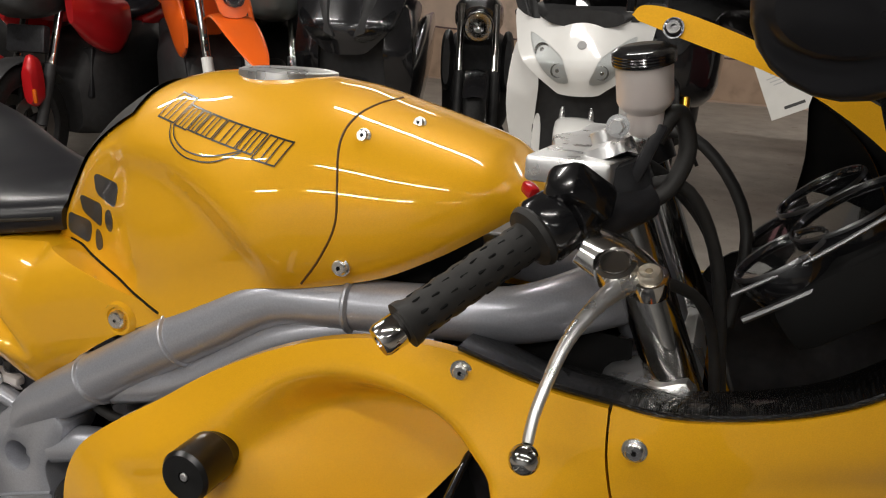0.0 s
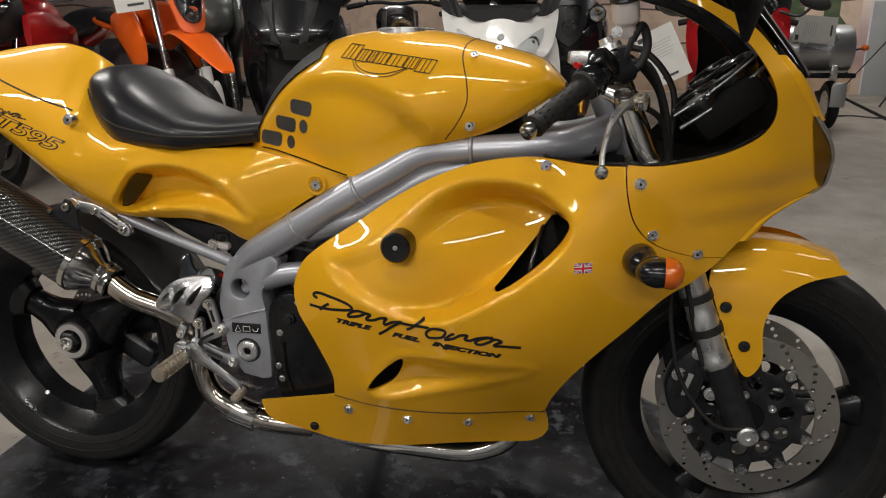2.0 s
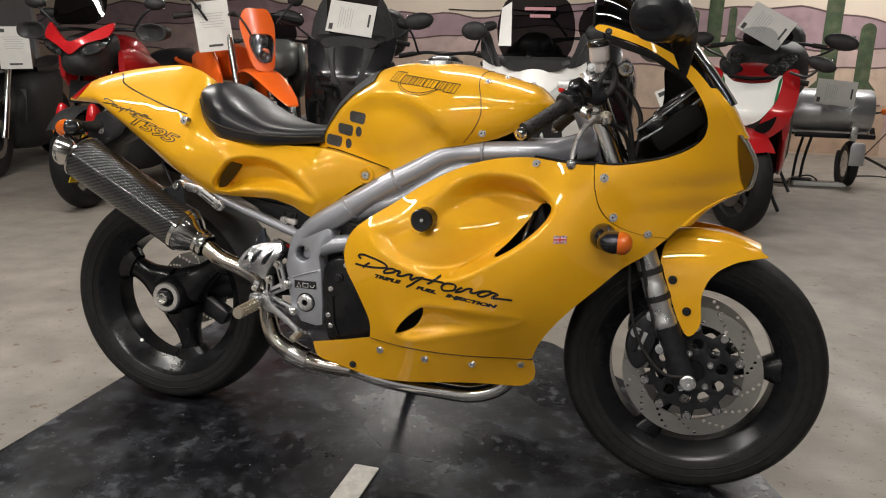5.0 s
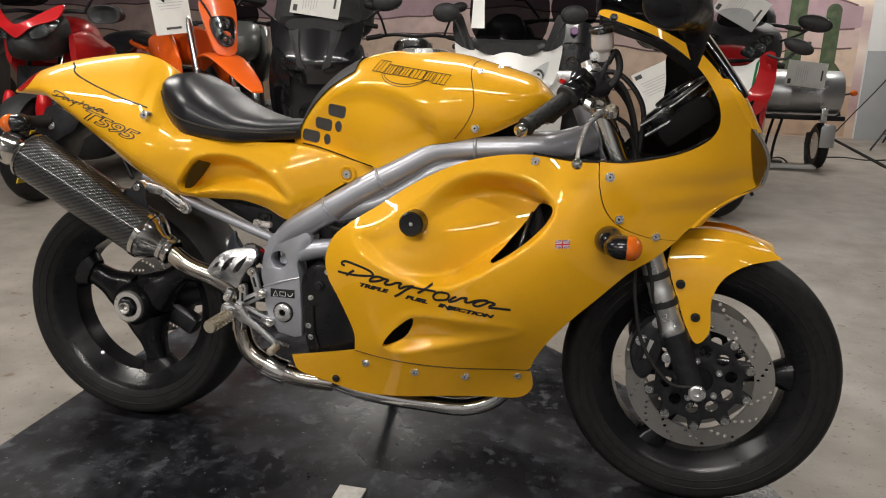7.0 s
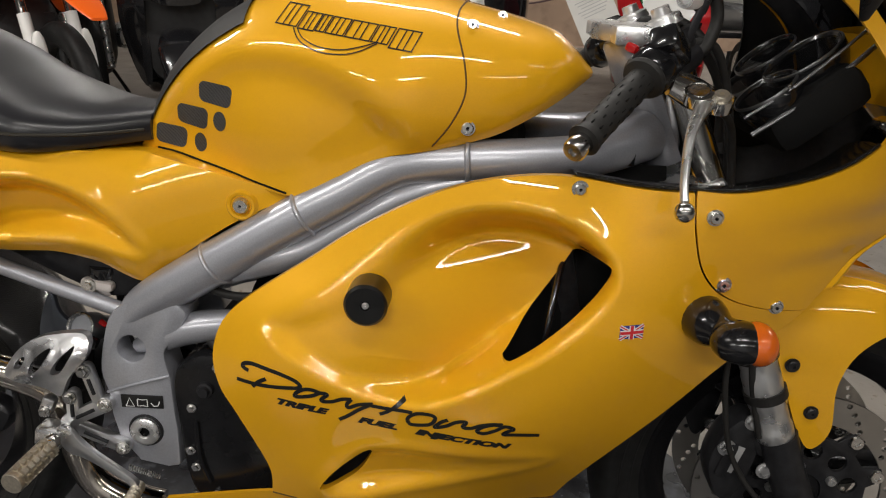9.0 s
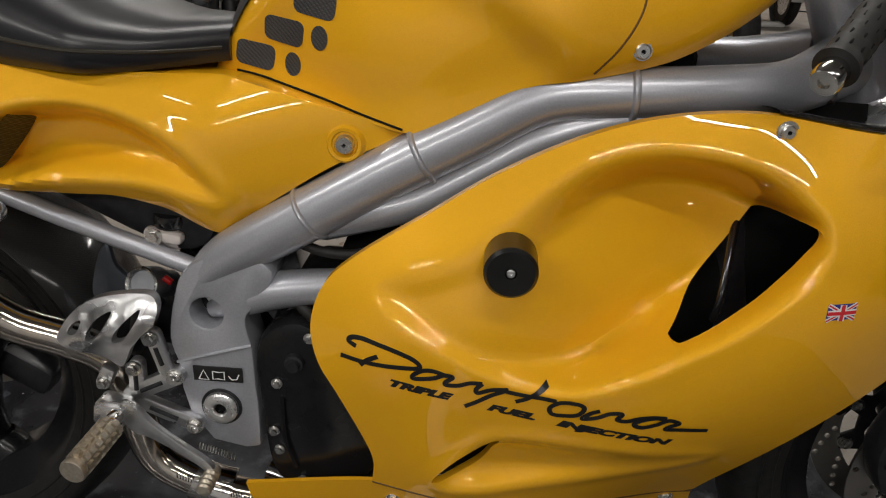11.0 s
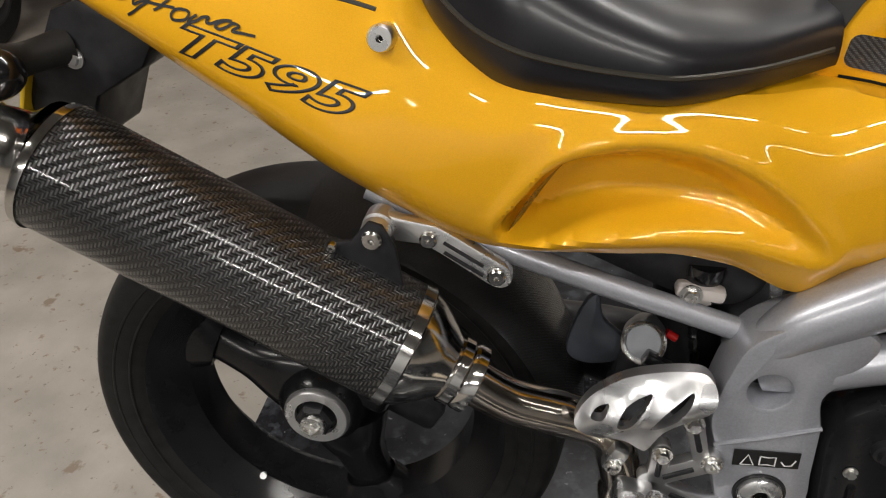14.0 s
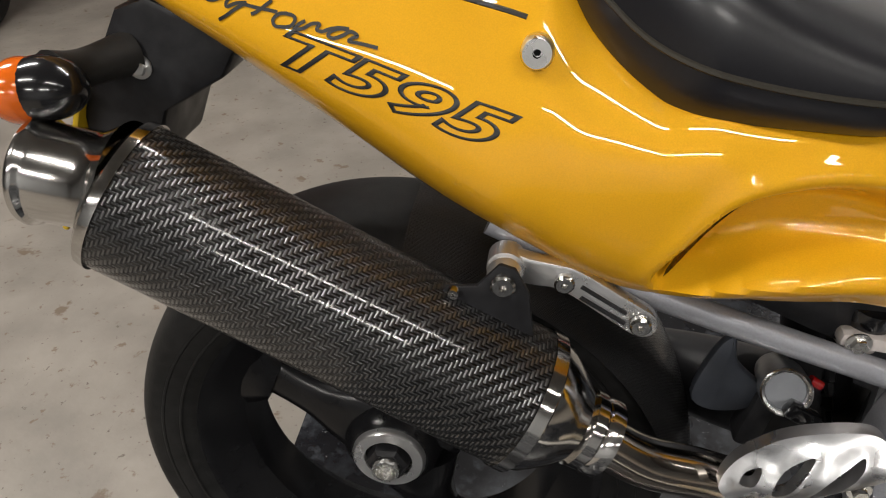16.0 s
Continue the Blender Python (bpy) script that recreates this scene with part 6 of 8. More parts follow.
# front calipers
for sd in (-1, 1):
    cal = new("brake_caliper")
    cal.parent = bike
    tagged(cal, "dark four-piston brake caliper")
    body = spline([(0.575, 0.375), (0.590, 0.425), (0.617, 0.452), (0.640, 0.445), (0.645, 0.40), (0.632, 0.345), (0.612, 0.315), (0.590, 0.325)], 5, True)
    part("body", plate(body, 0.058 * sd, 0.108 * sd, (), 0.012), BLACK, cal)
    part("bridge", box((0.02, 0.055, 0.06), (0.600, 0.085 * sd, 0.385), (0, 15, 0), 0.008), BLACK, cal)
    for at in ((0.628, 0.110 * sd, 0.448), (0.655, 0.110 * sd, 0.372), (0.597, 0.110 * sd, 0.405)):
        part("bolt", hexbolt(at, 0.0085, 0.006, None, (0, sd, 0)), ALU, cal)
    part("mount", tube([(0.690, 0.095 * sd, 0.42), (0.655, 0.095 * sd, 0.40), (0.635, 0.095 * sd, 0.42)], 0.014, 12, 4), BLACK, cal)
    part("badge", box((0.010, 0.0012, 0.044), (0.612, 0.1085 * sd, 0.386), (0, 18, 0), 0.0004), mat("pale_mark", (0.35, 0.35, 0.35), 0.4), cal)

# ---- markings ----
marks = new("decal_set")
marks.parent = bike
tagged(marks, "black lettering and stripes on the yellow panels")
SCRIPT = [[(-0.0437, 0.5393), (-0.0519, 0.5431), (-0.0489, 0.5477), (-0.0377, 0.5492), (-0.0193, 0.5457), (-0.0012, 0.5415), (0.0168, 0.5355), (0.0245, 0.5289), (0.02, 0.5253), (-0.0008, 0.5233), (-0.0188, 0.5225), (-0.0372, 0.5228), (-0.0609, 0.5244)],
          [(-0.0202, 0.5323), (-0.0311, 0.5259), (-0.039, 0.5181)]]
SCRIPT += [[(0.0535, 0.521), (0.0393, 0.5251), (0.0276, 0.5239), (0.0184, 0.5176), (0.0179, 0.5133), (0.0263, 0.5137), (0.0396, 0.5167), (0.0506, 0.5218), (0.0588, 0.5202), (0.0516, 0.5132), (0.0535, 0.5099), (0.0656, 0.5111), (0.077, 0.5159), (0.0897, 0.5171)],
           [(0.0897, 0.5171), (0.0838, 0.5092), (0.0859, 0.5042), (0.0994, 0.5104), (0.1165, 0.513)], [(0.1165, 0.513), (0.0999, 0.5033), (0.0843, 0.4916), (0.0729, 0.4846)]]
SCRIPT += [[(0.1144, 0.5105), (0.1341, 0.5085), (0.1513, 0.5078), (0.1657, 0.5065)], [(0.1558, 0.5209), (0.1451, 0.5125), (0.1345, 0.504), (0.1246, 0.4988)],
           [(0.1809, 0.5069), (0.1687, 0.5048), (0.1599, 0.4967), (0.1632, 0.4885), (0.1763, 0.4884), (0.1886, 0.4915), (0.1942, 0.5004), (0.1901, 0.5053), (0.1787, 0.5065)]]
SCRIPT += [[(0.21, 0.5006), (0.2015, 0.496), (0.1936, 0.4874), (0.2075, 0.4907), (0.2205, 0.4983), (0.2322, 0.4992), (0.2283, 0.4916), (0.2375, 0.4903), (0.2493, 0.4951), (0.2629, 0.4981), (0.2771, 0.4984)],
           [(0.2774, 0.4968), (0.2658, 0.4976), (0.2525, 0.4931), (0.2461, 0.4866), (0.2547, 0.4834), (0.2685, 0.4888), (0.28, 0.4954), (0.291, 0.4915), (0.2827, 0.4871), (0.279, 0.4827), (0.2949, 0.4821), (0.3234, 0.4801)]]
ct, st = 0.463 * math.cos(radians(-5.7)), 0.463 * math.sin(radians(-5.7))
for k, pts in enumerate(SCRIPT):
    part("script_stroke", ribbon(pts, 0.0052, fairing_depth, lift=0.0008 + 0.00006 * k), DECAL, marks)
    small = [(-0.848 + ct * (x + 0.0609) - st * (z - 0.5244), 0.8721 + st * (x + 0.0609) + ct * (z - 0.5244)) for x, z in pts]
    part("script_stroke", ribbon(small, 0.0023, tail_depth, lift=0.0010 + 0.00006 * k), DECAL, marks)
for word, x, z, span in (("TRIPLE", -0.0075, 0.4995, 0.0685), ("FUEL", 0.0960, 0.4830, 0.0515), ("INJECTION", 0.1685, 0.4734, 0.1225)):
    part("lettering", text_mesh(word, 0.0116, (x, z), fairing_depth, 0.30, -7.5, 0, span, bold=0.0009), DECAL, marks)
part("lettering", text_mesh("T595", 0.033, (-0.7464, 0.8215), tail_depth, 0.36, -16.5, 0.00085, 0.1724, bold=0.0008), DECAL, marks, "outlined black model number")

# maker's mark on the tank: outlined blocks over a swept line
LX, LZ, LT = -0.0268, 0.9555, radians(-7.4)


def logo(u, v):
    return (LX + u * math.cos(LT) - v * math.sin(LT), LZ + u * math.sin(LT) + v * math.cos(LT))


u0 = 0.0
for wd, lo, hi in ((0.030, 0.0, 0.0255), (0.023, -0.001, 0.0195), (0.0135, 0.0, 0.0195), (0.025, 0.0, 0.0195), (0.033, 0.0, 0.0195), (0.0225, 0.0, 0.0195), (0.030, -0.003, 0.0195)):
    lean = 0.36 * (hi - lo)
    slab = [(u0 + 0.0012, lo), (u0 + wd - 0.0012, lo), (u0 + wd - 0.0012 + lean, hi), (u0 + 0.0012 + lean, hi), (u0 + 0.0012, lo)]
    bars_in = [[(u0 + wd * q, lo), (u0 + wd * q + lean, hi)] for q in ((0.36, 0.62) if wd > 0.02 else (0.5,))]
    for pa, pb in list(zip(slab, slab[1:])) + bars_in:
        ends = [tuple(np.array(pa) + (np.array(pb) - np.array(pa)) * q) for q in (-0.03, 0.3, 0.7, 1.03)]
        part("mark", ribbon([logo(*p) for p in ends], 0.0015, tank_depth, n=2, lift=0.0012), DECAL, marks)
    u0 += wd
for drop in (0.0, 0.0052):
    part("mark", ribbon([logo(u, v) for u, v in ((0.031 - drop, -0.001), (0.041 - drop * 0.7, -0.0105 - drop * 0.7), (0.062, -0.0165 - drop), (0.090, -0.0155 - drop), (0.112, -0.009 - drop), (0.134, 0.0005 - drop * 0.3))], 0.0013, tank_depth, n=5, lift=0.0014), DECAL, marks)
for cx, cz, w, h in ((-0.184, 0.804, 0.046, 0.027), (-0.147, 0.833, 0.046, 0.027), (-0.110, 0.864, 0.048, 0.027)):
    t = radians(-8)
    shape = [(cx + u * math.cos(t) - v * math.sin(t), cz + u * math.sin(t) + v * math.cos(t)) for u, v in [(su * (w / 2 - 0.008) + 0.008 * math.cos(a), sv * (h / 2 - 0.008) + 0.008 * math.sin(a)) for su, sv, a0 in ((1, 1, 0), (-1, 1, 90), (-1, -1, 180), (1, -1, 270)) for a in np.radians(np.linspace(a0, a0 + 90, 6))]]
    part("louvre", panel(shape, lambda x, z: tank_depth(x, z) + 0.0008, (), 0.008, 0.001), MESHGREY, marks, "dark woven tank patch")
for cx, cz in ((-0.105, 0.830), (-0.138, 0.799)):
    part("louvre", panel(circle(cx, cz, 0.0098, 20, 0.0125), lambda x, z: tank_depth(x, z) + 0.0008, (), 0.006, 0.001), MESHGREY, marks)
flag = part("flag_sticker", panel([(0.4061, 0.6184), (0.4339, 0.6201), (0.4339, 0.6366), (0.4061, 0.6349)], lambda x, z: fairing_depth(x, z) + 0.0006, (), 0.006, 0.0006), DECALB, marks, "small union flag sticker")
for pts, w, m, lf in (([(0.4061, 0.6184), (0.4200, 0.6275), (0.4339, 0.6366)], 0.004, DECALW, 0.0012), ([(0.4061, 0.6349), (0.4200, 0.6275), (0.4339, 0.6201)], 0.004, DECALW, 0.0012), ([(0.4061, 0.6184), (0.4200, 0.6275), (0.4339, 0.6366)], 0.0015, DECALR, 0.0016), ([(0.4061, 0.6349), (0.4200, 0.6275), (0.4339, 0.6201)], 0.0015, DECALR, 0.0016),
                      ([(0.4061, 0.6266), (0.4200, 0.6275), (0.4339, 0.6284)], 0.0065, DECALW, 0.0020), ([(0.4200, 0.6192), (0.4200, 0.6275), (0.4200, 0.6358)], 0.0065, DECALW, 0.0020), ([(0.4061, 0.6266), (0.4200, 0.6275), (0.4339, 0.6284)], 0.0036, DECALR, 0.0024), ([(0.4200, 0.6192), (0.4200, 0.6275), (0.4200, 0.6358)], 0.0036, DECALR, 0.0024)):
    part("stripe", ribbon(pts, w, fairing_depth, n=4, lift=lf), m, flag)
MESHDARK = twill("black_grille", 0.0026, False, (0.003, 0.003, 0.003), (0.010, 0.010, 0.010), 0.6, 0.0)
# piping tinted warm: the yellow paint's reflection is put into its colour
SEATPIPE = mat("seat_piping_warm_glint", (0.040, 0.036, 0.028), 0.4)
grille = bmesh.new()
rows_g = []
for k, (x, z) in enumerate(spline([(-0.474, 0.672), (-0.463, 0.697), (-0.449, 0.720), (-0.432, 0.739), (-0.418, 0.748)], 5)):
    fat = math.sin(math.pi * (k + 0.6) / 21.2) ** 0.5
    top = tail_depth(x, z, False) - 0.008
    rows_g.append([(x + 0.004 + 0.014 * q * fat, -(top - 0.046 * q * fat), z - 0.006 * q * fat) for q in np.linspace(0, 1, 6)])
ring_mesh(grille, rows_g, False, False)
part("tail_grille", grille, MESHDARK, bike, "dark oval mesh in the tail duct")
part("filler_cap", lathe([(0, 0.004), (0.040, 0.004), (0.044, 0.003), (0.046, 0.0), (0.049, 0.003), (0.054, 0.0015), (0.056, -0.02)], (0.070, 0, 1.0045), (0.0, 0, 1), 40), ALU, bike)
part("stitch_line", seam([(-0.548, 0.892), (-0.525, 0.865), (-0.49, 0.84), (-0.43, 0.822), (-0.36, 0.812), (-0.28, 0.808), (-0.22, 0.81)], 0.0022, seat_depth, lift=0.0004), SEATPIPE, bike, "piped seat edge with a warm glint put into its colour")
part("side_stand", tube([(-0.10, 0.12, 0.28), (-0.08, 0.22, 0.12), (-0.06, 0.285, 0.028)], [0.014, 0.012, 0.016], 12, 4), BLACK, bike)
# ---- the display row ----
RED = mat("red_bike_paint", (0.50, 0.010, 0.014), 0.3, 0.1, 1.0, coat_rough=0.04)
ORANGE = mat("orange_plastic", (0.85, 0.13, 0.012), 0.32, 0.0, 0.4)
WHITEPAINT = mat("white_bike_paint", (0.86, 0.855, 0.83), 0.3, 0, 0.8, vary=0.03, grain=8)
GREYPAINT = mat("grey_green_metallic_paint", (0.24, 0.255, 0.245), 0.35, 0.5, 0.8, vary=0.08, grain=300)
BLACKPAINT = mat("black_bike_paint", (0.014, 0.014, 0.016), 0.22, 0.2, 0.9, vary=0.2, grain=10)
MATTBLACK = mat("matt_black_plastic", (0.022, 0.022, 0.023), 0.55, vary=0.25, grain=30, bump=0.05)
GREEN = mat("green_stripe_paint", (0.01, 0.16, 0.05), 0.3, 0, 0.6)
GOLD = mat("gold_anodised_metal", (0.62, 0.36, 0.05), 0.3, 1.0)
PAPER = mat("white_paper", (0.66, 0.65, 0.62), 0.7, vary=0.03, grain=20)
INK = mat("printed_ink", (0.06, 0.06, 0.06), 0.8)
GREYINK = mat("pale_print", (0.45, 0.45, 0.45), 0.8)
LAMP = mat("lamp_reflector", (0.75, 0.75, 0.75), 0.12, 1.0, bump=0.5, bump_scale=60)
FACING = pose(0, 0, 0, 0, 0, 90)


def face(outline, depth, thick=0.02, grid=0.03):
    """A curved front panel over an outline in y and z, x = depth(y, z)."""
    bm = panel(outline, depth, (), grid, thick)
    bmesh.ops.transform(bm, matrix=FACING, verts=bm.verts)
    return bm


def hull_loft(rows, p=2.6, seg=20, bm=None):
    """A smooth body along x from (x, half-width, low, high) sections."""
    bm = bm or bmesh.new()
    sm = spline(rows, 5)
    rings = []
    for x, w, lo, hi in sm:
        c, h = (lo + hi) / 2, (hi - lo) / 2
        rings.append([(x, w * math.copysign(abs(math.cos(a)) ** (2 / p), math.cos(a)), c + h * math.copysign(abs(math.sin(a)) ** (2 / p), math.sin(a))) for a in np.linspace(0, 2 * math.pi, seg, endpoint=False)])
    ring_mesh(bm, rings)
    return bm


def mirrored(points):
    return points + [(-y, z) for y, z in points[::-1]]


def road_wheel(parent, name, x, r, width, rim=None, disc=True, seg=44):
    w = new(name)
    w.parent, w.matrix_local = parent, pose(x, 0, r)
    rr, h = r * 0.72, width / 2
    prof = [(rr, -h * 0.8), (r * 0.85, -h)] + [(r * 0.88 + r * 0.12 * math.sin(a), -h * math.cos(a)) for a in np.linspace(0.1, math.pi - 0.1, 9)] + [(r * 0.85, h), (rr, h * 0.8)]
    part("tyre", lathe(prof, seg=seg), TYRE, w)
    part("rim", lathe([(rr * 1.02, -h * 0.8), (rr * 0.97, -h * 0.75), (rr * 0.9, -h * 0.4), (rr * 0.9, h * 0.4), (rr * 0.97, h * 0.75), (rr * 1.02, h * 0.8)], seg=seg), rim or MATTBLACK, w)
    part("hub", lathe([(0, -0.05), (0.035, -0.05), (0.04, 0.05), (0, 0.05)], seg=16), rim or MATTBLACK, w)
    for k in range(5):
        a = 2 * math.pi * k / 5 + 0.3
        part("spoke", tube([(0.03 * math.cos(a), 0, 0.03 * math.sin(a)), (rr * 0.92 * math.cos(a + 0.1), 0, rr * 0.92 * math.sin(a + 0.1))], [0.022, 0.014], 8), rim or MATTBLACK, w)
    if disc:
        for y in (-0.06, 0.06):
            part("brake_disc", lathe([(r * 0.32, y - 0.002), (r * 0.50, y - 0.002), (r * 0.50, y + 0.002), (r * 0.32, y + 0.002)], seg=32), DISC, w)
    return w


def parked(name, spot, yaw, label, category="motorcycle", base=1.42, wr=0.30, tyre=0.12, fork=ALU, fork_top=(-0.30, 0.95), fork_y=0.10, steer_bars=True, bar_half=0.36, bar_z=1.05, group="motorcycles in the display row"):
    b = thing(name, pose(spot[0], spot[1], 0, 0, 0, yaw), label, category, group)
    road_wheel(b, "front_wheel", 0.0, wr, tyre)
    road_wheel(b, "rear_wheel", -base, wr, tyre * 1.35)
    for y in (-fork_y, fork_y):
        part("fork_tube", tube([(0, y, wr), (fork_top[0] * 0.45, y, wr + (fork_top[1] - wr) * 0.45)], 0.028, 14), fork, b)
        part("fork_tube", tube([(fork_top[0] * 0.43, y, wr + (fork_top[1] - wr) * 0.43), (fork_top[0], y, fork_top[1])], 0.021, 14), CHROME, b)
    part("engine", box((0.45, 0.34, 0.36), (-0.72, 0, 0.42), bevel=0.05), BLACK, b)
    # added black bulk: engine mass, and darkens the gap under the bike
    part("dark_belly_filler", hull_loft([(-0.34, 0.10, 0.20, 0.50), (-0.50, 0.20, 0.16, 0.74), (-0.85, 0.22, 0.16, 0.78), (-1.20, 0.15, 0.26, 0.78), (-1.45, 0.10, 0.55, 0.80)], 3.5), MATTBLACK, b)
    part("radiator", box((0.05, 0.30, 0.28), (-0.42, 0, 0.52), (0, -12, 0), 0.015), BLACK, b)
    part("swing_arm", box((0.55, 0.22, 0.06), (-1.15, 0, 0.33), bevel=0.02), BLACK, b)
    for k in range(3):
        part("exhaust_header", tube([(-0.46, -0.10 + 0.1 * k, 0.55), (-0.38, -0.10 + 0.1 * k, 0.42), (-0.45, -0.08 + 0.08 * k, 0.24), (-0.75, -0.06 + 0.06 * k, 0.20)], 0.018, 10, 5), CHROME, b)
    part("side_stand", tube([(-0.75, 0.12, 0.28), (-0.70, 0.26, 0.01)], 0.012, 8), BLACK, b)
    if steer_bars:
        part("handlebar", tube([(-0.36, -bar_half, bar_z - 0.02), (-0.33, -bar_half * 0.45, bar_z + 0.01), (-0.30, 0, bar_z), (-0.33, bar_half * 0.45, bar_z + 0.01), (-0.36, bar_half, bar_z - 0.02)], 0.012, 10, 4), BLACK, b)
        for s in (-1, 1):
            part("grip", tube([(-0.345, s * bar_half * 0.68, bar_z), (-0.36, s * bar_half, bar_z - 0.02)], 0.018, 12), RUBBER, b)
    return b


def stalk_mirror(b, y, z, x=-0.30, w=0.07, h=0.038, root=None, turn=0):
    mir = new("mirror")
    mir.parent = b
    s = 1 if y > 0 else -1
    r = root or (x, y * 0.62, z - 0.16)
    part("stalk", tube([r, (x + 0.02, y * 0.82, z - 0.07), (x, y, z - 0.01)], 0.008, 8, 4), BLACK, mir)
    part("shell", ball((0.035, w, h), (x, y, z), (turn, 0, 0), None, 20), MATTBLACK, mir)
    part("mirror_glass", box((0.004, w * 1.5, h * 1.4), (x - 0.034, y, z), bevel=0.002), mat("mirror_glass", (0.8, 0.8, 0.8), 0.03, 1.0), mir)


def lamp_unit(b, outline, depth, label="clear headlight"):
    lu = new("headlight")
    lu.parent = b
    tagged(lu, label)
    part("housing", face(outline, lambda y, z: depth(y, z) - 0.016, 0.01, 0.02), BLACKPAINT, lu)
    part("lens", face(outline, lambda y, z: depth(y, z) + 0.006, 0.02, 0.025), CLEAR, lu)
    a = np.array([(p[0], p[1]) for p in outline])
    c = a.mean(0)
    vals, vecs = np.linalg.eigh(np.cov((a - c).T))
    reach = 1.1 * math.sqrt(vals[1])
    for k in (-0.55, 0.5):
        cy, cz = c + vecs[:, 1] * reach * k
        r = max(0.014, min(0.04, 0.9 * inside(a, cy, cz)))
        part("reflector", lathe([(0.2 * r, -0.016), (0.65 * r, -0.008), (r, 0.004), (r * 1.04, 0.002)], (depth(cy, cz) - 0.006, cy, cz), (1, 0, 0), 20), LAMP, lu)
        part("bulb_shield", ball((0.008, 0.35 * r, 0.35 * r), (depth(cy, cz) - 0.008, cy, cz), (0, 0, 0), None, 12), CHROME, lu)


def price_sheet(m, label="white price sheet clipped to a motorcycle"):
    sh = thing("price_sheet", m, label, "price sheet", "price sheets")
    part("paper", box((0.002, 0.21, 0.297), (0, 0, 0), bevel=0), PAPER, sh)
    part("printed_block", box((0.001, 0.04, 0.025), (0.002, -0.07, 0.12), bevel=0), INK, sh)
    for k in range(6):
        part("printed_line", box((0.001, 0.15 - 0.02 * (k % 3), 0.004), (0.002, 0.0, 0.075 - 0.016 * k), bevel=0), GREYINK, sh)
    part("printed_price", box((0.001, 0.085, 0.013), (0.002, 0.0, -0.115), bevel=0), INK, sh)
    return sh


# red adventure tourer
SP = (-2.88, 2.32)
YW = -80
red = parked("adventure_tourer", SP, YW, "red sport tourer motorcycle with a pointed beak", wr=0.30, fork=MATTBLACK, bar_half=0.43, bar_z=1.10)
dp = lambda y, z: 0.02 - 1.3 * y * y - 0.9 * max(0, z - 1.02)
part("beak", face(spline([(0.215, 1.125), (0.19, 1.14), (0.07, 1.06), (0.0, 1.03), (-0.07, 1.06), (-0.19, 1.14), (-0.215, 1.125), (-0.20, 1.06), (-0.10, 1.02), (-0.03, 0.97), (0.0, 0.955), (0.03, 0.97), (0.10, 1.02), (0.20, 1.06)], 3, True), lambda y, z: dp(y, z) + 0.02), RED, red, "glossy red beak")
for s in (-1, 1):
    lamp_unit(red, spline([(s * 0.045, 0.965), (s * 0.11, 1.015), (s * 0.195, 1.055), (s * 0.19, 1.00), (s * 0.12, 0.955), (s * 0.05, 0.945)], 3, True), dp)
    made = part("side_panel", hull_loft([(-0.20, 0.02, 0.80, 0.98), (-0.35, 0.05, 0.68, 1.0), (-0.55, 0.06, 0.62, 0.95), (-0.70, 0.03, 0.72, 0.9)]), RED, red)
    made.matrix_local = pose(0, s * 0.20, 0)
    made = part("hand_guard", hull_loft([(-0.24, 0.04, 1.06, 1.12), (-0.22, 0.10, 1.04, 1.15), (-0.30, 0.10, 1.05, 1.14)]), MATTBLACK, red)
    made.matrix_local = pose(0, s * 0.40, 0)
    stalk_mirror(red, s * 0.40, 1.27)
    made = part("fork_guard", hull_loft([(0.06, 0.028, 0.42, 0.60), (0.02, 0.034, 0.40, 0.66), (-0.03, 0.03, 0.42, 0.64)]), RED, red)
    made.matrix_local = pose(0, s * 0.10, 0)
    part("reflector", box((0.012, 0.02, 0.07), (0.06, s * 0.135, 0.46), bevel=0.004), AMBER, red)
part("nose", hull_loft([(0.03, 0.02, 0.90, 0.94), (0.0, 0.08, 0.86, 0.98), (-0.10, 0.13, 0.82, 1.06), (-0.30, 0.15, 0.84, 1.10)], 3.5), MATTBLACK, red)
part("oil_cooler", box((0.05, 0.22, 0.14), (-0.12, 0, 0.72), (0, -15, 0), 0.01), BLACK, red)
part("windscreen", face(spline(mirrored([(0.0, 1.13), (0.12, 1.14), (0.17, 1.22), (0.15, 1.36), (0.08, 1.44)]), 3, True), lambda y, z: -0.02 - 1.6 * y * y - 0.45 * (z - 1.1), 0.004), SMOKE, red)
part("fuel_tank", hull_loft([(-0.30, 0.10, 0.80, 1.0), (-0.45, 0.17, 0.78, 1.08), (-0.65, 0.17, 0.78, 1.06), (-0.85, 0.11, 0.76, 0.9)]), RED, red)
part("seat", hull_loft([(-0.82, 0.10, 0.78, 0.86), (-1.05, 0.14, 0.80, 0.88), (-1.30, 0.13, 0.88, 0.98), (-1.60, 0.09, 0.93, 1.0)]), VINYL, red)
part("tail", hull_loft([(-1.0, 0.12, 0.70, 0.82), (-1.30, 0.13, 0.74, 0.90), (-1.62, 0.08, 0.84, 0.96)]), RED, red)
part("front_mudguard", lathe([(0.325, -0.07), (0.338, -0.04), (0.342, 0), (0.338, 0.04), (0.325, 0.07)], (0, 0, 0.30), (0, 1, 0), 24, start=-150, sweep=110), MATTBLACK, red)

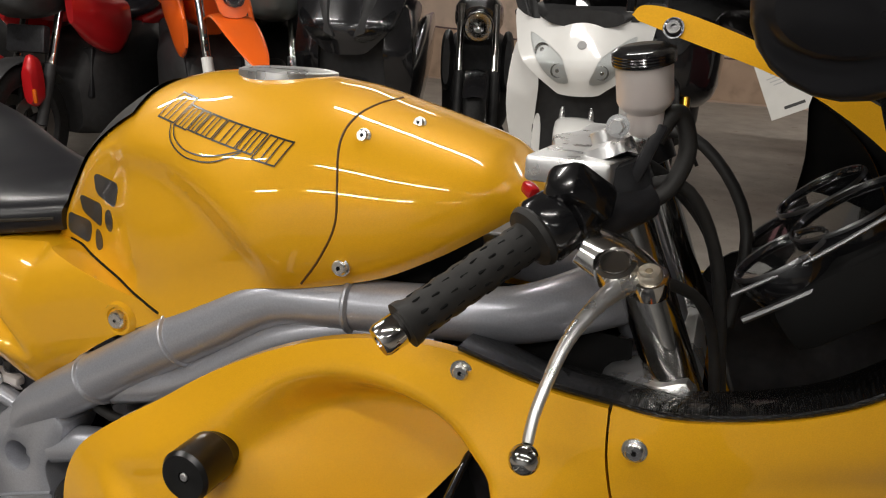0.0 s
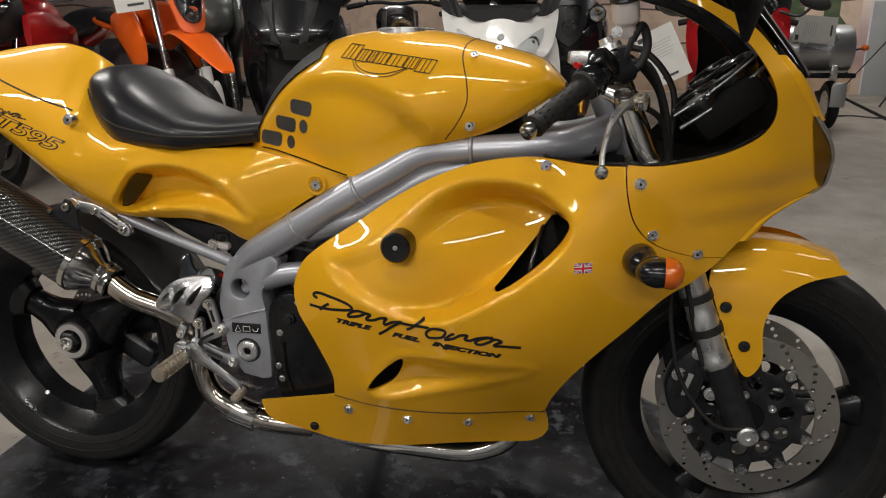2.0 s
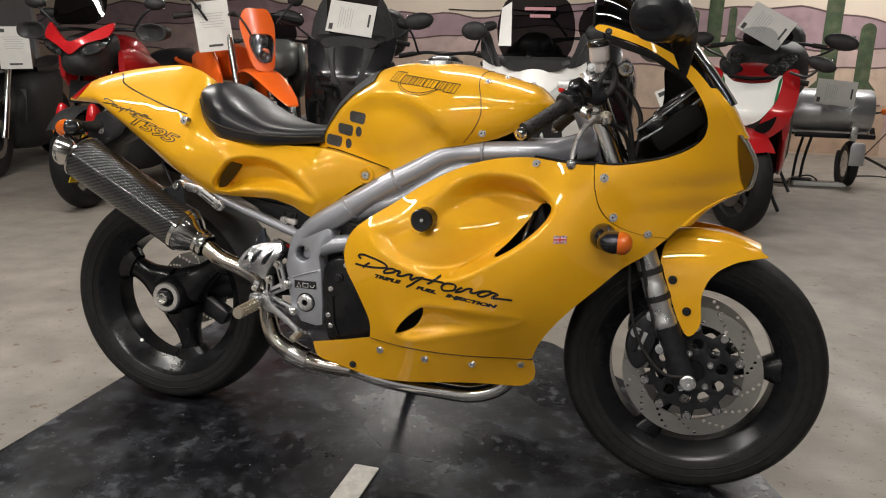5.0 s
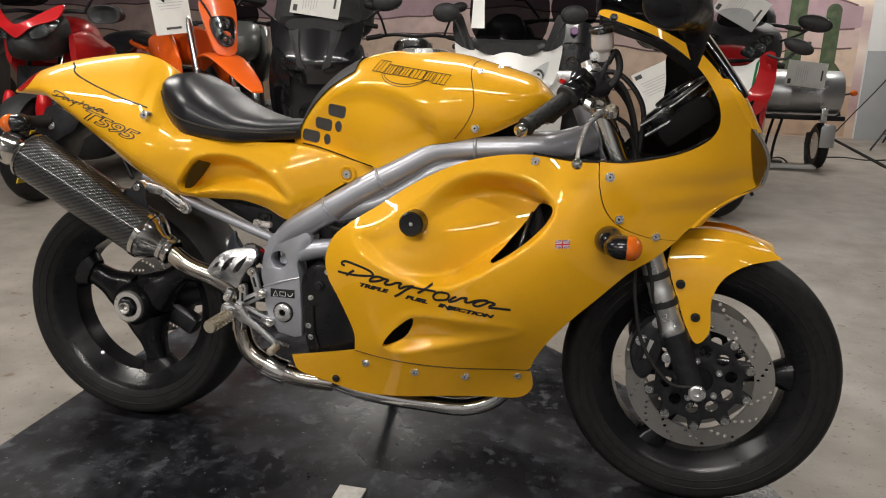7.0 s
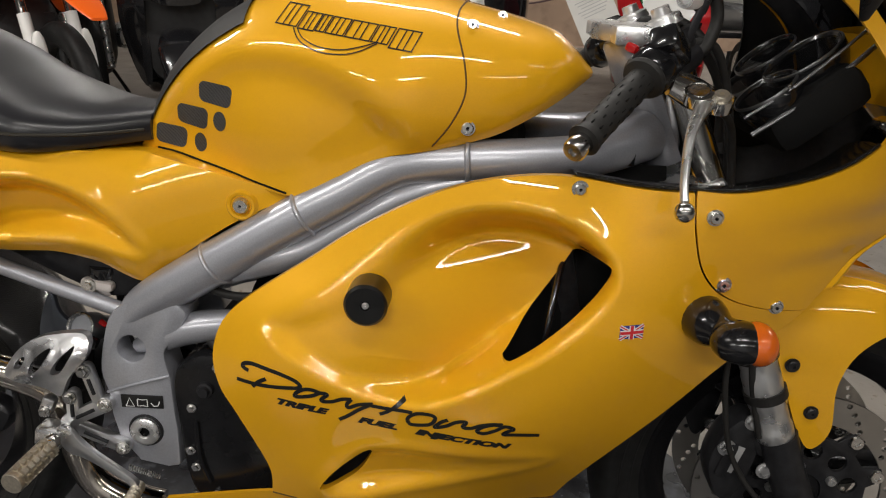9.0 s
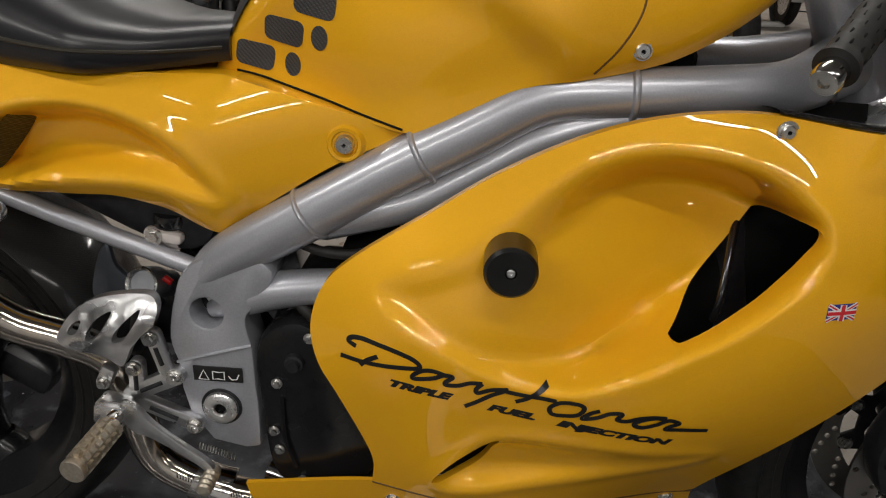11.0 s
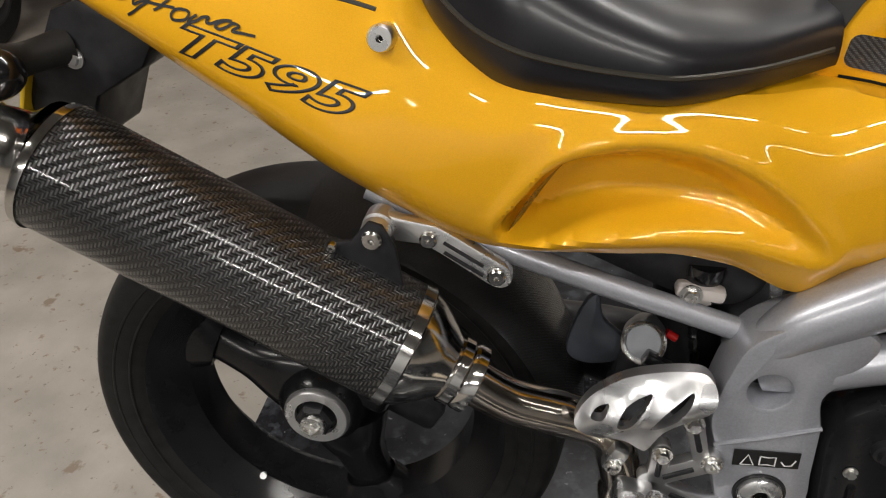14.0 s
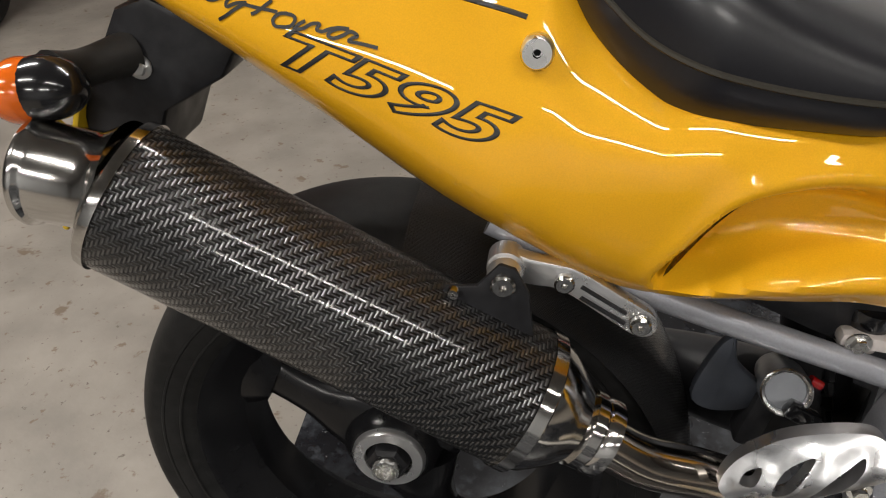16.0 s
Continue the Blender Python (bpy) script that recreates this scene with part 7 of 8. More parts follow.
# dark roadster at the end of the row
dark = parked("roadster", (-4.25, 2.95), -66, "dark roadster motorcycle with a round chrome headlight", wr=0.30, fork=CHROME, bar_half=0.38, bar_z=1.06)
part("headlight_shell", lathe([(0, -0.13), (0.06, -0.12), (0.095, -0.05), (0.10, 0.0), (0.09, 0.02)], (-0.12, 0, 0.90), (1, 0, 0), 28), CHROME, dark)
part("headlight_lens", lathe([(0, 0.03), (0.05, 0.025), (0.09, 0.005)], (-0.12, 0, 0.90), (1, 0, 0), 28), CLEAR, dark)
part("headlight_reflector", lathe([(0, -0.06), (0.06, -0.04), (0.088, 0.0)], (-0.12, 0, 0.90), (1, 0, 0), 28), LAMP, dark)
part("fuel_tank", hull_loft([(-0.35, 0.09, 0.82, 0.98), (-0.55, 0.16, 0.78, 1.04), (-0.85, 0.10, 0.76, 0.92)]), BLACKPAINT, dark)
part("seat", hull_loft([(-0.82, 0.11, 0.74, 0.84), (-1.1, 0.14, 0.74, 0.84), (-1.55, 0.11, 0.80, 0.90)]), VINYL, dark)
part("front_mudguard", lathe([(0.315, -0.06), (0.330, 0), (0.315, 0.06)], (0, 0, 0.30), (0, 1, 0), 24, start=-150, sweep=110), CHROME, dark)
for s in (-1, 1):
    stalk_mirror(dark, s * 0.42, 1.24)
    part("turn_signal", ball((0.04, 0.03, 0.028), (-0.14, s * 0.20, 0.86)), AMBER, dark)

# orange enduro
end = parked("enduro_motorcycle", (-1.72, 2.55), -40, "orange and black enduro motorcycle with tall forks", wr=0.33, tyre=0.09, fork=WHITEPAINT, fork_top=(-0.27, 1.12), fork_y=0.105, bar_half=0.41, bar_z=1.21)
ep = lambda y, z: 0.03 - 1.8 * y * y - 0.30 * (z - 0.95)
part("headlight_mask", face(spline(mirrored([(0.0, 1.245), (0.07, 1.24), (0.105, 1.16), (0.10, 1.08), (0.08, 0.97), (0.05, 0.89)]), 3, True), lambda y, z: ep(y, z)), ORANGE, end, "orange plastic headlight mask")
lamp_unit(end, spline(mirrored([(0.0, 1.10), (0.06, 1.09), (0.072, 1.03), (0.04, 0.945), (0.0, 0.93)]), 3, True), lambda y, z: ep(y, z) + 0.02)
part("front_mudguard", hull_loft([(0.44, 0.035, 0.70, 0.712), (0.36, 0.06, 0.735, 0.755), (0.20, 0.085, 0.80, 0.825), (0.02, 0.095, 0.855, 0.885), (-0.15, 0.085, 0.86, 0.89), (-0.34, 0.06, 0.81, 0.83), (-0.42, 0.04, 0.77, 0.785)]), ORANGE, end, "orange front mudguard")
for s in (-1, 1):
    made = part("radiator_shroud", hull_loft([(-0.26, 0.012, 0.72, 0.86), (-0.40, 0.03, 0.66, 1.0), (-0.60, 0.03, 0.78, 1.0), (-0.80, 0.01, 0.86, 0.96)]), ORANGE, end)
    made.matrix_local = pose(0, s * 0.17, 0)
    made = part("fork_guard", hull_loft([(0.055, 0.028, 0.30, 0.36), (0.045, 0.034, 0.28, 0.60), (0.01, 0.03, 0.30, 0.62)]), WHITEPAINT, end)
    made.matrix_local = pose(-0.02, s * 0.105, 0)
    for k in range(4):
        part("guard_mark", box((0.006, 0.018, 0.020), (-0.115, s * 0.105, 0.70 + 0.03 * k), (0, -18, 0), 0.002), DECAL, end)
    stalk_mirror(end, s * 0.36, 1.33, w=0.055, h=0.05)
part("fuel_tank", hull_loft([(-0.38, 0.08, 0.82, 1.02), (-0.55, 0.13, 0.80, 1.04), (-0.80, 0.08, 0.84, 0.96)]), ORANGE, end)
part("seat", hull_loft([(-0.70, 0.07, 0.88, 0.97), (-1.0, 0.09, 0.87, 0.96), (-1.50, 0.08, 0.90, 0.98)]), VINYL, end)
part("rear_mudguard", hull_loft([(-1.2, 0.08, 0.85, 0.90), (-1.5, 0.09, 0.88, 0.93), (-1.8, 0.06, 0.93, 0.96)]), ORANGE, end)
part("headlight_cable", tube([(-0.30, -0.1, 1.20), (-0.10, -0.12, 1.22), (-0.02, -0.06, 1.10), (-0.1, 0.0, 0.95)], 0.006, 8, 5), RUBBER, end)

# grey tourer
gt = parked("grey_tourer", (-2.06, 3.42), -58, "grey touring motorcycle with a boxer engine", wr=0.30, bar_half=0.38, bar_z=1.06)
for s in (-1, 1):
    made = part("side_panel", hull_loft([(0.0, 0.01, 0.86, 0.98), (-0.18, 0.06, 0.72, 1.05), (-0.40, 0.07, 0.64, 1.04), (-0.60, 0.03, 0.72, 0.98)]), GREYPAINT, gt)
    made.matrix_local = pose(0, s * 0.18, 0)
    part("badge", lathe([(0, 0.006), (0.022, 0.006), (0.026, 0.0)], (-0.22, s * 0.235, 0.90), (0.4, s, 0), 20), DECAL, gt)
    made = part("cylinder_head", hull_loft([(-0.55, 0.05, 0.34, 0.46), (-0.62, 0.09, 0.32, 0.48), (-0.75, 0.08, 0.32, 0.48)]), ALU, gt)
    made.matrix_local = pose(0, s * 0.28, 0)
    stalk_mirror(gt, s * 0.40, 1.17, w=0.07, h=0.05)
part("nose", hull_loft([(0.06, 0.04, 0.88, 0.98), (0.0, 0.12, 0.82, 1.04), (-0.15, 0.17, 0.80, 1.10), (-0.35, 0.16, 0.86, 1.06)]), GREYPAINT, gt)
part("windscreen", face(spline(mirrored([(0.0, 1.04), (0.10, 1.05), (0.15, 1.12), (0.12, 1.22), (0.05, 1.26)]), 3, True), lambda y, z: -0.06 - 1.5 * y * y - 0.6 * (z - 1.05), 0.004), SMOKE, gt)
part("fuel_tank", hull_loft([(-0.30, 0.12, 0.84, 1.02), (-0.50, 0.18, 0.80, 1.08), (-0.80, 0.11, 0.78, 0.94)]), GREYPAINT, gt)
part("seat", hull_loft([(-0.78, 0.11, 0.78, 0.88), (-1.1, 0.15, 0.80, 0.88), (-1.55, 0.12, 0.86, 0.96)]), VINYL, gt)


def maxi_scooter(name, spot, yaw, paint, label, lamp_pts, width, group="motorcycles in the display row"):
    b = parked(name, spot, yaw, label, "scooter", 1.5, 0.265, 0.12, MATTBLACK, (-0.25, 0.80), 0.09, False)
    d = lambda y, z: 0.12 - 1.7 * y * y * (0.6 + 0.8 * abs(z - 0.85)) - 0.55 * max(0, z - 0.86) - 0.35 * max(0, 0.80 - z)
    part("front_cowl", face(spline(mirrored([(0.0, 1.08), (0.10, 1.07), (width * 0.72, 1.06), (width, 1.10), (width * 0.96, 0.98), (width * 0.82, 0.86), (0.13, 0.745), (0.07, 0.715)]), 3, True), d, 0.03), paint, b, "glossy front cowl")
    for s in (-1, 1):
        lamp_unit(b, spline([(s * p[0], p[1]) for p in lamp_pts], 3, True), lambda y, z: d(y, z) + 0.004)
        leg = [(s * width * 0.60, 0.80), (s * width * 0.92, 0.95), (s * width * 1.05, 0.80), (s * width * 1.05, 0.55), (s * width * 0.85, 0.32), (s * width * 0.66, 0.30), (s * width * 0.62, 0.55)]
        part("leg_shield", face(spline(leg, 3, True), lambda y, z: 0.02 - 0.9 * y * y - 0.25 * abs(z - 0.7), 0.05), paint, b)
        made = part("body_side", hull_loft([(-0.05, 0.02, 0.30, 0.60), (-0.30, 0.06, 0.22, 0.50), (-0.80, 0.07, 0.25, 0.62), (-1.30, 0.06, 0.45, 0.82), (-1.75, 0.02, 0.65, 0.85)]), paint, b)
        made.matrix_local = pose(0, s * 0.19, 0)
    part("inner_shield", hull_loft([(-0.06, 0.22, 0.30, 1.0), (-0.18, 0.26, 0.28, 1.06), (-0.35, 0.24, 0.40, 1.08)]), MATTBLACK, b)
    part("dashboard", hull_loft([(0.02, 0.18, 1.02, 1.10), (-0.15, 0.26, 1.04, 1.14), (-0.32, 0.24, 1.04, 1.12)]), MATTBLACK, b)
    part("front_mudguard", hull_loft([(0.30, 0.04, 0.36, 0.42), (0.20, 0.09, 0.46, 0.54), (0.0, 0.10, 0.52, 0.60), (-0.18, 0.09, 0.46, 0.54)]), paint, b)
    part("seat", hull_loft([(-0.62, 0.14, 0.62, 0.76), (-0.95, 0.19, 0.64, 0.78), (-1.20, 0.17, 0.72, 0.90), (-1.70, 0.12, 0.80, 0.94)]), VINYL, b)
    part("handlebar", tube([(-0.34, -0.36, 1.06), (-0.28, -0.18, 1.08), (-0.28, 0.18, 1.08), (-0.34, 0.36, 1.06)], 0.016, 10, 4), RUBBER, b)
    return b, d


lamps_black = [(0.055, 0.80), (0.12, 0.835), (0.235, 0.93), (0.225, 0.86), (0.16, 0.80), (0.09, 0.775)]
blk, bd = maxi_scooter("black_scooter", (-1.33, 2.98), -76, BLACKPAINT, "gloss black maxi scooter with angular headlights", lamps_black, 0.29)
for s in (-1, 1):
    stalk_mirror(blk, s * 0.43, 1.21, -0.22, 0.10, 0.055, (-0.18, s * 0.27, 1.08), 10 * s)
    part("cowl_crease", face([(s * 0.05, 0.80), (s * 0.10, 0.82), (s * 0.17, 1.05), (s * 0.10, 1.06)], lambda y, z: bd(y, z) + 0.012, 0.01), MATTBLACK, blk)
part("windscreen", face(spline(mirrored([(0.0, 1.04), (0.13, 1.06), (0.21, 1.14), (0.20, 1.30), (0.12, 1.36)]), 3, True), lambda y, z: 0.0 - 1.4 * y * y - 0.5 * (z - 1.05), 0.006), SMOKE, blk)
part("screen_surround", face(spline([(-0.27, 1.10), (-0.22, 1.30), (-0.17, 1.33), (-0.14, 1.12), (0.0, 1.07), (0.14, 1.12), (0.17, 1.33), (0.22, 1.30), (0.27, 1.10), (0.12, 1.03), (-0.12, 1.03)], 2, True), lambda y, z: 0.01 - 1.4 * y * y - 0.5 * (z - 1.05), 0.02), MATTBLACK, blk)
part("top_case", hull_loft([(-1.45, 0.05, 1.0, 1.3), (-1.5, 0.24, 0.95, 1.34), (-1.75, 0.25, 0.95, 1.36), (-1.95, 0.18, 1.0, 1.28)]), MATTBLACK, blk)

lamps_white = [(0.05, 0.775), (0.065, 0.83), (0.10, 0.90), (0.23, 0.985), (0.245, 0.965), (0.20, 0.865), (0.12, 0.785)]
wht, wd = maxi_scooter("white_scooter", (-0.095, 2.732), -81, WHITEPAINT, "white maxi scooter with a smoked windscreen", lamps_white, 0.335)
for s in (-1, 1):
    stalk_mirror(wht, s * 0.40, 1.27, -0.15, 0.085, 0.06, (-0.05, s * 0.26, 1.06))
    part("cowl_wing", face(spline([(s * 0.21, 1.05), (s * 0.335, 1.09), (s * 0.36, 1.22), (s * 0.31, 1.27), (s * 0.255, 1.15)], 3, True), lambda y, z: wd(y, z) + 0.004, 0.03), MATTBLACK, wht)
    part("fork_cover", tube([(-0.02, s * 0.07, 0.40), (-0.10, s * 0.07, 0.74)], 0.016, 12), ALU, wht)
part("windscreen", face(spline(mirrored([(0.0, 1.06), (0.14, 1.07), (0.23, 1.16), (0.25, 1.34), (0.16, 1.50)]), 3, True), lambda y, z: 0.0 - 1.5 * y * y - 0.5 * (z - 1.05), 0.006), SMOKE, wht, "smoked windscreen")
part("screen_strip", face([(-0.24, 1.18), (-0.155, 1.18), (-0.165, 1.46), (-0.23, 1.42)], lambda y, z: 0.014 - 1.5 * y * y - 0.5 * (z - 1.05), 0.004), WHITEPAINT, wht)
for k in range(2):
    part("chalk_bar", box((0.003, 0.20 - 0.07 * k, 0.022), (-0.155 - 0.02 * (1 - k), 0.02, 1.415 - 0.045 * k), (0, -26, 0), 0), mat("faded_pink_marker", (0.45, 0.22, 0.24), 0.7), wht)
part("vent", box((0.02, 0.12, 0.016), (0.012, 0, 1.015), (0, -30, 0), 0.006), GREYINK, wht)
part("badge", lathe([(0, 0.004), (0.018, 0.004), (0.022, 0.0)], (0.076, 0, 0.945), (1, 0, 0.5), 20), GREYINK, wht)
part("backrest", hull_loft([(-1.30, 0.05, 0.92, 1.22), (-1.36, 0.16, 0.90, 1.30), (-1.46, 0.14, 0.92, 1.26)]), VINYL, wht)
part("top_case", hull_loft([(-1.55, 0.10, 0.95, 1.2), (-1.6, 0.24, 0.92, 1.25), (-1.95, 0.20, 0.94, 1.22)]), MATTBLACK, wht)
wht.matrix_world = wht.matrix_world @ Matrix.Scale(0.9, 4)

# black adventure bike with twin round lamps
adv = parked("naked_motorcycle", (0.20, 3.72), -84, "black naked motorcycle with a central headlight and twin spot lamps", wr=0.31, fork=GOLD, bar_half=0.40, bar_z=1.12)
ad2 = lambda y, z: 0.02 - 1.2 * y * y - 0.3 * (z - 0.9)
part("nose", face(spline(mirrored([(0.0, 1.12), (0.10, 1.11), (0.15, 1.02), (0.12, 0.90), (0.06, 0.78), (0.0, 0.74)]), 3, True), ad2, 0.05), BLACKPAINT, adv)
lamp_unit(adv, spline(mirrored([(0.0, 0.985), (0.065, 0.98), (0.075, 0.93), (0.045, 0.84), (0.0, 0.80)]), 3, True), lambda y, z: ad2(y, z) + 0.01)
for s in (-1, 1):
    part("spot_lamp_shell", lathe([(0, -0.07), (0.045, -0.05), (0.055, 0.0), (0.05, 0.012)], (0.02, s * 0.175, 0.93), (1, 0, 0), 24), BLACKPAINT, adv)
    part("spot_lamp_lens", lathe([(0, 0.014), (0.04, 0.010), (0.048, 0.0)], (0.02, s * 0.175, 0.93), (1, 0, 0), 24), CLEAR, adv)
    part("spot_lamp_reflector", lathe([(0, -0.04), (0.03, -0.025), (0.046, 0.0)], (0.02, s * 0.175, 0.93), (1, 0, 0), 24), LAMP, adv)
    made = part("side_panel", hull_loft([(-0.10, 0.02, 0.62, 0.92), (-0.32, 0.05, 0.55, 1.0), (-0.60, 0.04, 0.70, 1.0)]), BLACKPAINT, adv)
    made.matrix_local = pose(0, s * 0.20, 0)
    stalk_mirror(adv, s * 0.38, 1.30, -0.25, 0.08, 0.05)
part("fuel_tank", hull_loft([(-0.30, 0.12, 0.84, 1.0), (-0.50, 0.18, 0.80, 1.06), (-0.85, 0.10, 0.78, 0.92)]), BLACKPAINT, adv)
part("seat", hull_loft([(-0.80, 0.11, 0.76, 0.86), (-1.1, 0.14, 0.78, 0.86), (-1.55, 0.11, 0.86, 0.95)]), VINYL, adv)
part("windscreen", face(spline(mirrored([(0.0, 1.10), (0.12, 1.11), (0.16, 1.22), (0.10, 1.34)]), 3, True), lambda y, z: -0.04 - 1.5 * y * y - 0.5 * (z - 1.1), 0.004), SMOKE, adv)
part("fairing", hull_loft([(-0.03, 0.10, 0.56, 0.84), (-0.14, 0.24, 0.46, 0.96), (-0.40, 0.29, 0.40, 1.02), (-0.80, 0.20, 0.40, 0.90)], 3.2), BLACKPAINT, adv, "black side fairing")
part("badge", lathe([(0, 0.004), (0.022, 0.004), (0.026, 0.0)], (0.008, 0, 1.06), (1, 0, 0.3), 20), mat("violet_badge", (0.20, 0.05, 0.22), 0.3), adv)

# red, white and green sports bike
tri = parked("tricolour_sports_motorcycle", (1.12, 3.16), -97, "red and white sports motorcycle with green stripes", wr=0.30, fork=GOLD, fork_top=(-0.28, 0.86), bar_half=0.32, bar_z=0.90)
td = lambda y, z: 0.10 - 1.5 * y * y - 0.75 * max(0, z - 0.72) - 0.25 * max(0, 0.7 - z)
part("nose_cowl", face(spline(mirrored([(0.0, 0.88), (0.10, 0.89), (0.165, 0.93), (0.15, 0.80), (0.07, 0.68), (0.0, 0.645)]), 3, True), td, 0.03), WHITEPAINT, tri, "white nose panel")
for s in (-1, 1):
    part("cowl_side", face(spline([(s * 0.168, 0.94), (s * 0.25, 0.96), (s * 0.265, 0.82), (s * 0.22, 0.66), (s * 0.12, 0.57), (s * 0.06, 0.60), (s * 0.085, 0.69), (s * 0.155, 0.80)], 3, True), lambda y, z: td(y, z) - 0.004, 0.04), RED, tri, "red side cowl")
    part("stripe", face([(s * 0.150, 0.90), (s * 0.168, 0.93), (s * 0.152, 0.80), (s * 0.135, 0.775)], lambda y, z: td(y, z) + 0.004, 0.004, 0.02), GREEN, tri)
    lamp_unit(tri, spline([(s * 0.055, 0.955), (s * 0.10, 1.0), (s * 0.19, 1.02), (s * 0.185, 0.955), (s * 0.12, 0.925)], 3, True), lambda y, z: td(y, z) + 0.01)
    part("intake", face(spline([(s * 0.05, 0.64), (s * 0.12, 0.68), (s * 0.16, 0.70), (s * 0.13, 0.62), (s * 0.07, 0.60)], 3, True), lambda y, z: td(y, z) + 0.006, 0.01, 0.02), DARK, tri)
    made = part("side_fairing", hull_loft([(-0.10, 0.02, 0.55, 0.90), (-0.30, 0.03, 0.34, 0.90), (-0.60, 0.03, 0.28, 0.70), (-0.85, 0.015, 0.30, 0.5)]), RED, tri)
    made.matrix_local = pose(0, s * 0.22, 0)
    stalk_mirror(tri, s * 0.36, 1.0, -0.05, 0.085, 0.04, (-0.06, s * 0.20, 0.95), -20 * s)
part("windscreen", face(spline(mirrored([(0.0, 0.88), (0.07, 0.90), (0.135, 1.0), (0.13, 1.12), (0.07, 1.20)]), 3, True), lambda y, z: 0.03 - 1.8 * y * y - 0.85 * (z - 0.9), 0.004), tinted("clear_screen", (0.62, 0.64, 0.66)), tri, "clear bubble windscreen")
part("fuel_tank", hull_loft([(-0.35, 0.12, 0.76, 0.92), (-0.50, 0.17, 0.74, 1.0), (-0.80, 0.11, 0.74, 0.88)]), RED, tri)
part("seat", hull_loft([(-0.78, 0.11, 0.74, 0.82), (-1.0, 0.14, 0.76, 0.84), (-1.3, 0.10, 0.86, 0.95), (-1.6, 0.06, 0.95, 1.0)]), VINYL, tri)
part("front_mudguard", lathe([(0.315, -0.065), (0.330, 0), (0.315, 0.065)], (0, 0, 0.30), (0, 1, 0), 24, start=-150, sweep=110), RED, tri)
for o in tri.children:
    if o.name.startswith("front_wheel"):
        o.matrix_local = pose(0, 0, 0, 0, 0, 30) @ pose(0, 0, 0.30)
    if o.name.startswith("front_mudguard"):
        o.matrix_local = pose(0, 0, 0, 0, 0, 30)

# dark roadster between the two scooters
mid = parked("street_motorcycle", (-0.80, 3.45), -72, "dark street motorcycle with stalk mirrors", wr=0.30, fork=MATTBLACK, bar_half=0.34, bar_z=1.00)
part("headlight_shell", lathe([(0, -0.12), (0.05, -0.11), (0.080, -0.05), (0.085, 0.0), (0.078, 0.015)], (-0.10, 0, 0.84), (1, 0, 0), 24), BLACKPAINT, mid)
part("headlight_lens", lathe([(0, 0.02), (0.045, 0.018), (0.076, 0.003)], (-0.10, 0, 0.84), (1, 0, 0), 24), CLEAR, mid)
part("headlight_reflector", lathe([(0, -0.05), (0.05, -0.03), (0.074, 0.0)], (-0.10, 0, 0.84), (1, 0, 0), 24), LAMP, mid)
part("fuel_tank", hull_loft([(-0.35, 0.09, 0.80, 0.94), (-0.55, 0.15, 0.76, 1.00), (-0.85, 0.09, 0.74, 0.90)]), BLACKPAINT, mid)
part("seat", hull_loft([(-0.82, 0.11, 0.72, 0.82), (-1.1, 0.13, 0.72, 0.82), (-1.55, 0.10, 0.80, 0.90)]), VINYL, mid)
part("front_mudguard", lathe([(0.315, -0.06), (0.330, 0), (0.315, 0.06)], (0, 0, 0.30), (0, 1, 0), 24, start=-150, sweep=110), BLACKPAINT, mid)
for s in (-1, 1):
    stalk_mirror(mid, s * 0.30, 1.20, -0.28, 0.06, 0.035, (-0.33, s * 0.20, 1.0), 12 * s)
    made = part("side_panel", hull_loft([(-0.28, 0.02, 0.50, 0.76), (-0.45, 0.04, 0.44, 0.80), (-0.70, 0.03, 0.50, 0.78)]), MATTBLACK, mid)
    made.matrix_local = pose(0, s * 0.18, 0)

# dark luggage tourer behind it
lug = parked("luggage_tourer", (1.28, 4.05), -100, "dark touring motorcycle with luggage and wide mirrors", wr=0.30, bar_half=0.42, bar_z=1.12)
part("nose", hull_loft([(0.05, 0.05, 0.90, 1.05), (-0.05, 0.20, 0.84, 1.12), (-0.25, 0.28, 0.80, 1.16), (-0.5, 0.28, 0.70, 1.10)]), MATTBLACK, lug)
part("windscreen", face(spline(mirrored([(0.0, 1.10), (0.13, 1.12), (0.16, 1.18), (0.09, 1.25)]), 3, True), lambda y, z: -0.02 - 1.5 * y * y - 0.5 * (z - 1.1), 0.004), SMOKE, lug)
for s in (-1, 1):
    stalk_mirror(lug, s * 0.46, 1.14, -0.1, 0.11, 0.055, (-0.1, s * 0.26, 1.02), -12 * s)
    lamp_unit(lug, spline([(s * 0.06, 1.0), (s * 0.16, 1.06), (s * 0.22, 1.05), (s * 0.18, 0.98), (s * 0.10, 0.95)], 3, True), lambda y, z: 0.03 - 1.0 * y * y)
part("fuel_tank", hull_loft([(-0.35, 0.12, 0.84, 1.02), (-0.55, 0.18, 0.80, 1.08), (-0.85, 0.12, 0.78, 0.94)]), BLACKPAINT, lug)
part("seat", hull_loft([(-0.80, 0.12, 0.78, 0.88), (-1.1, 0.15, 0.80, 0.90), (-1.5, 0.13, 0.88, 0.98)]), VINYL, lug)
part("top_case", hull_loft([(-1.5, 0.10, 1.0, 1.25), (-1.55, 0.22, 0.98, 1.32), (-1.85, 0.20, 0.98, 1.30)]), MATTBLACK, lug)

# price sheets
def toward(x, y, z, yaw, lean=0, roll=0):
    return Matrix.Translation((x, y, z)) @ pose(0, 0, 0, 0, 0, yaw) @ pose(0, 0, 0, roll, lean, 0)


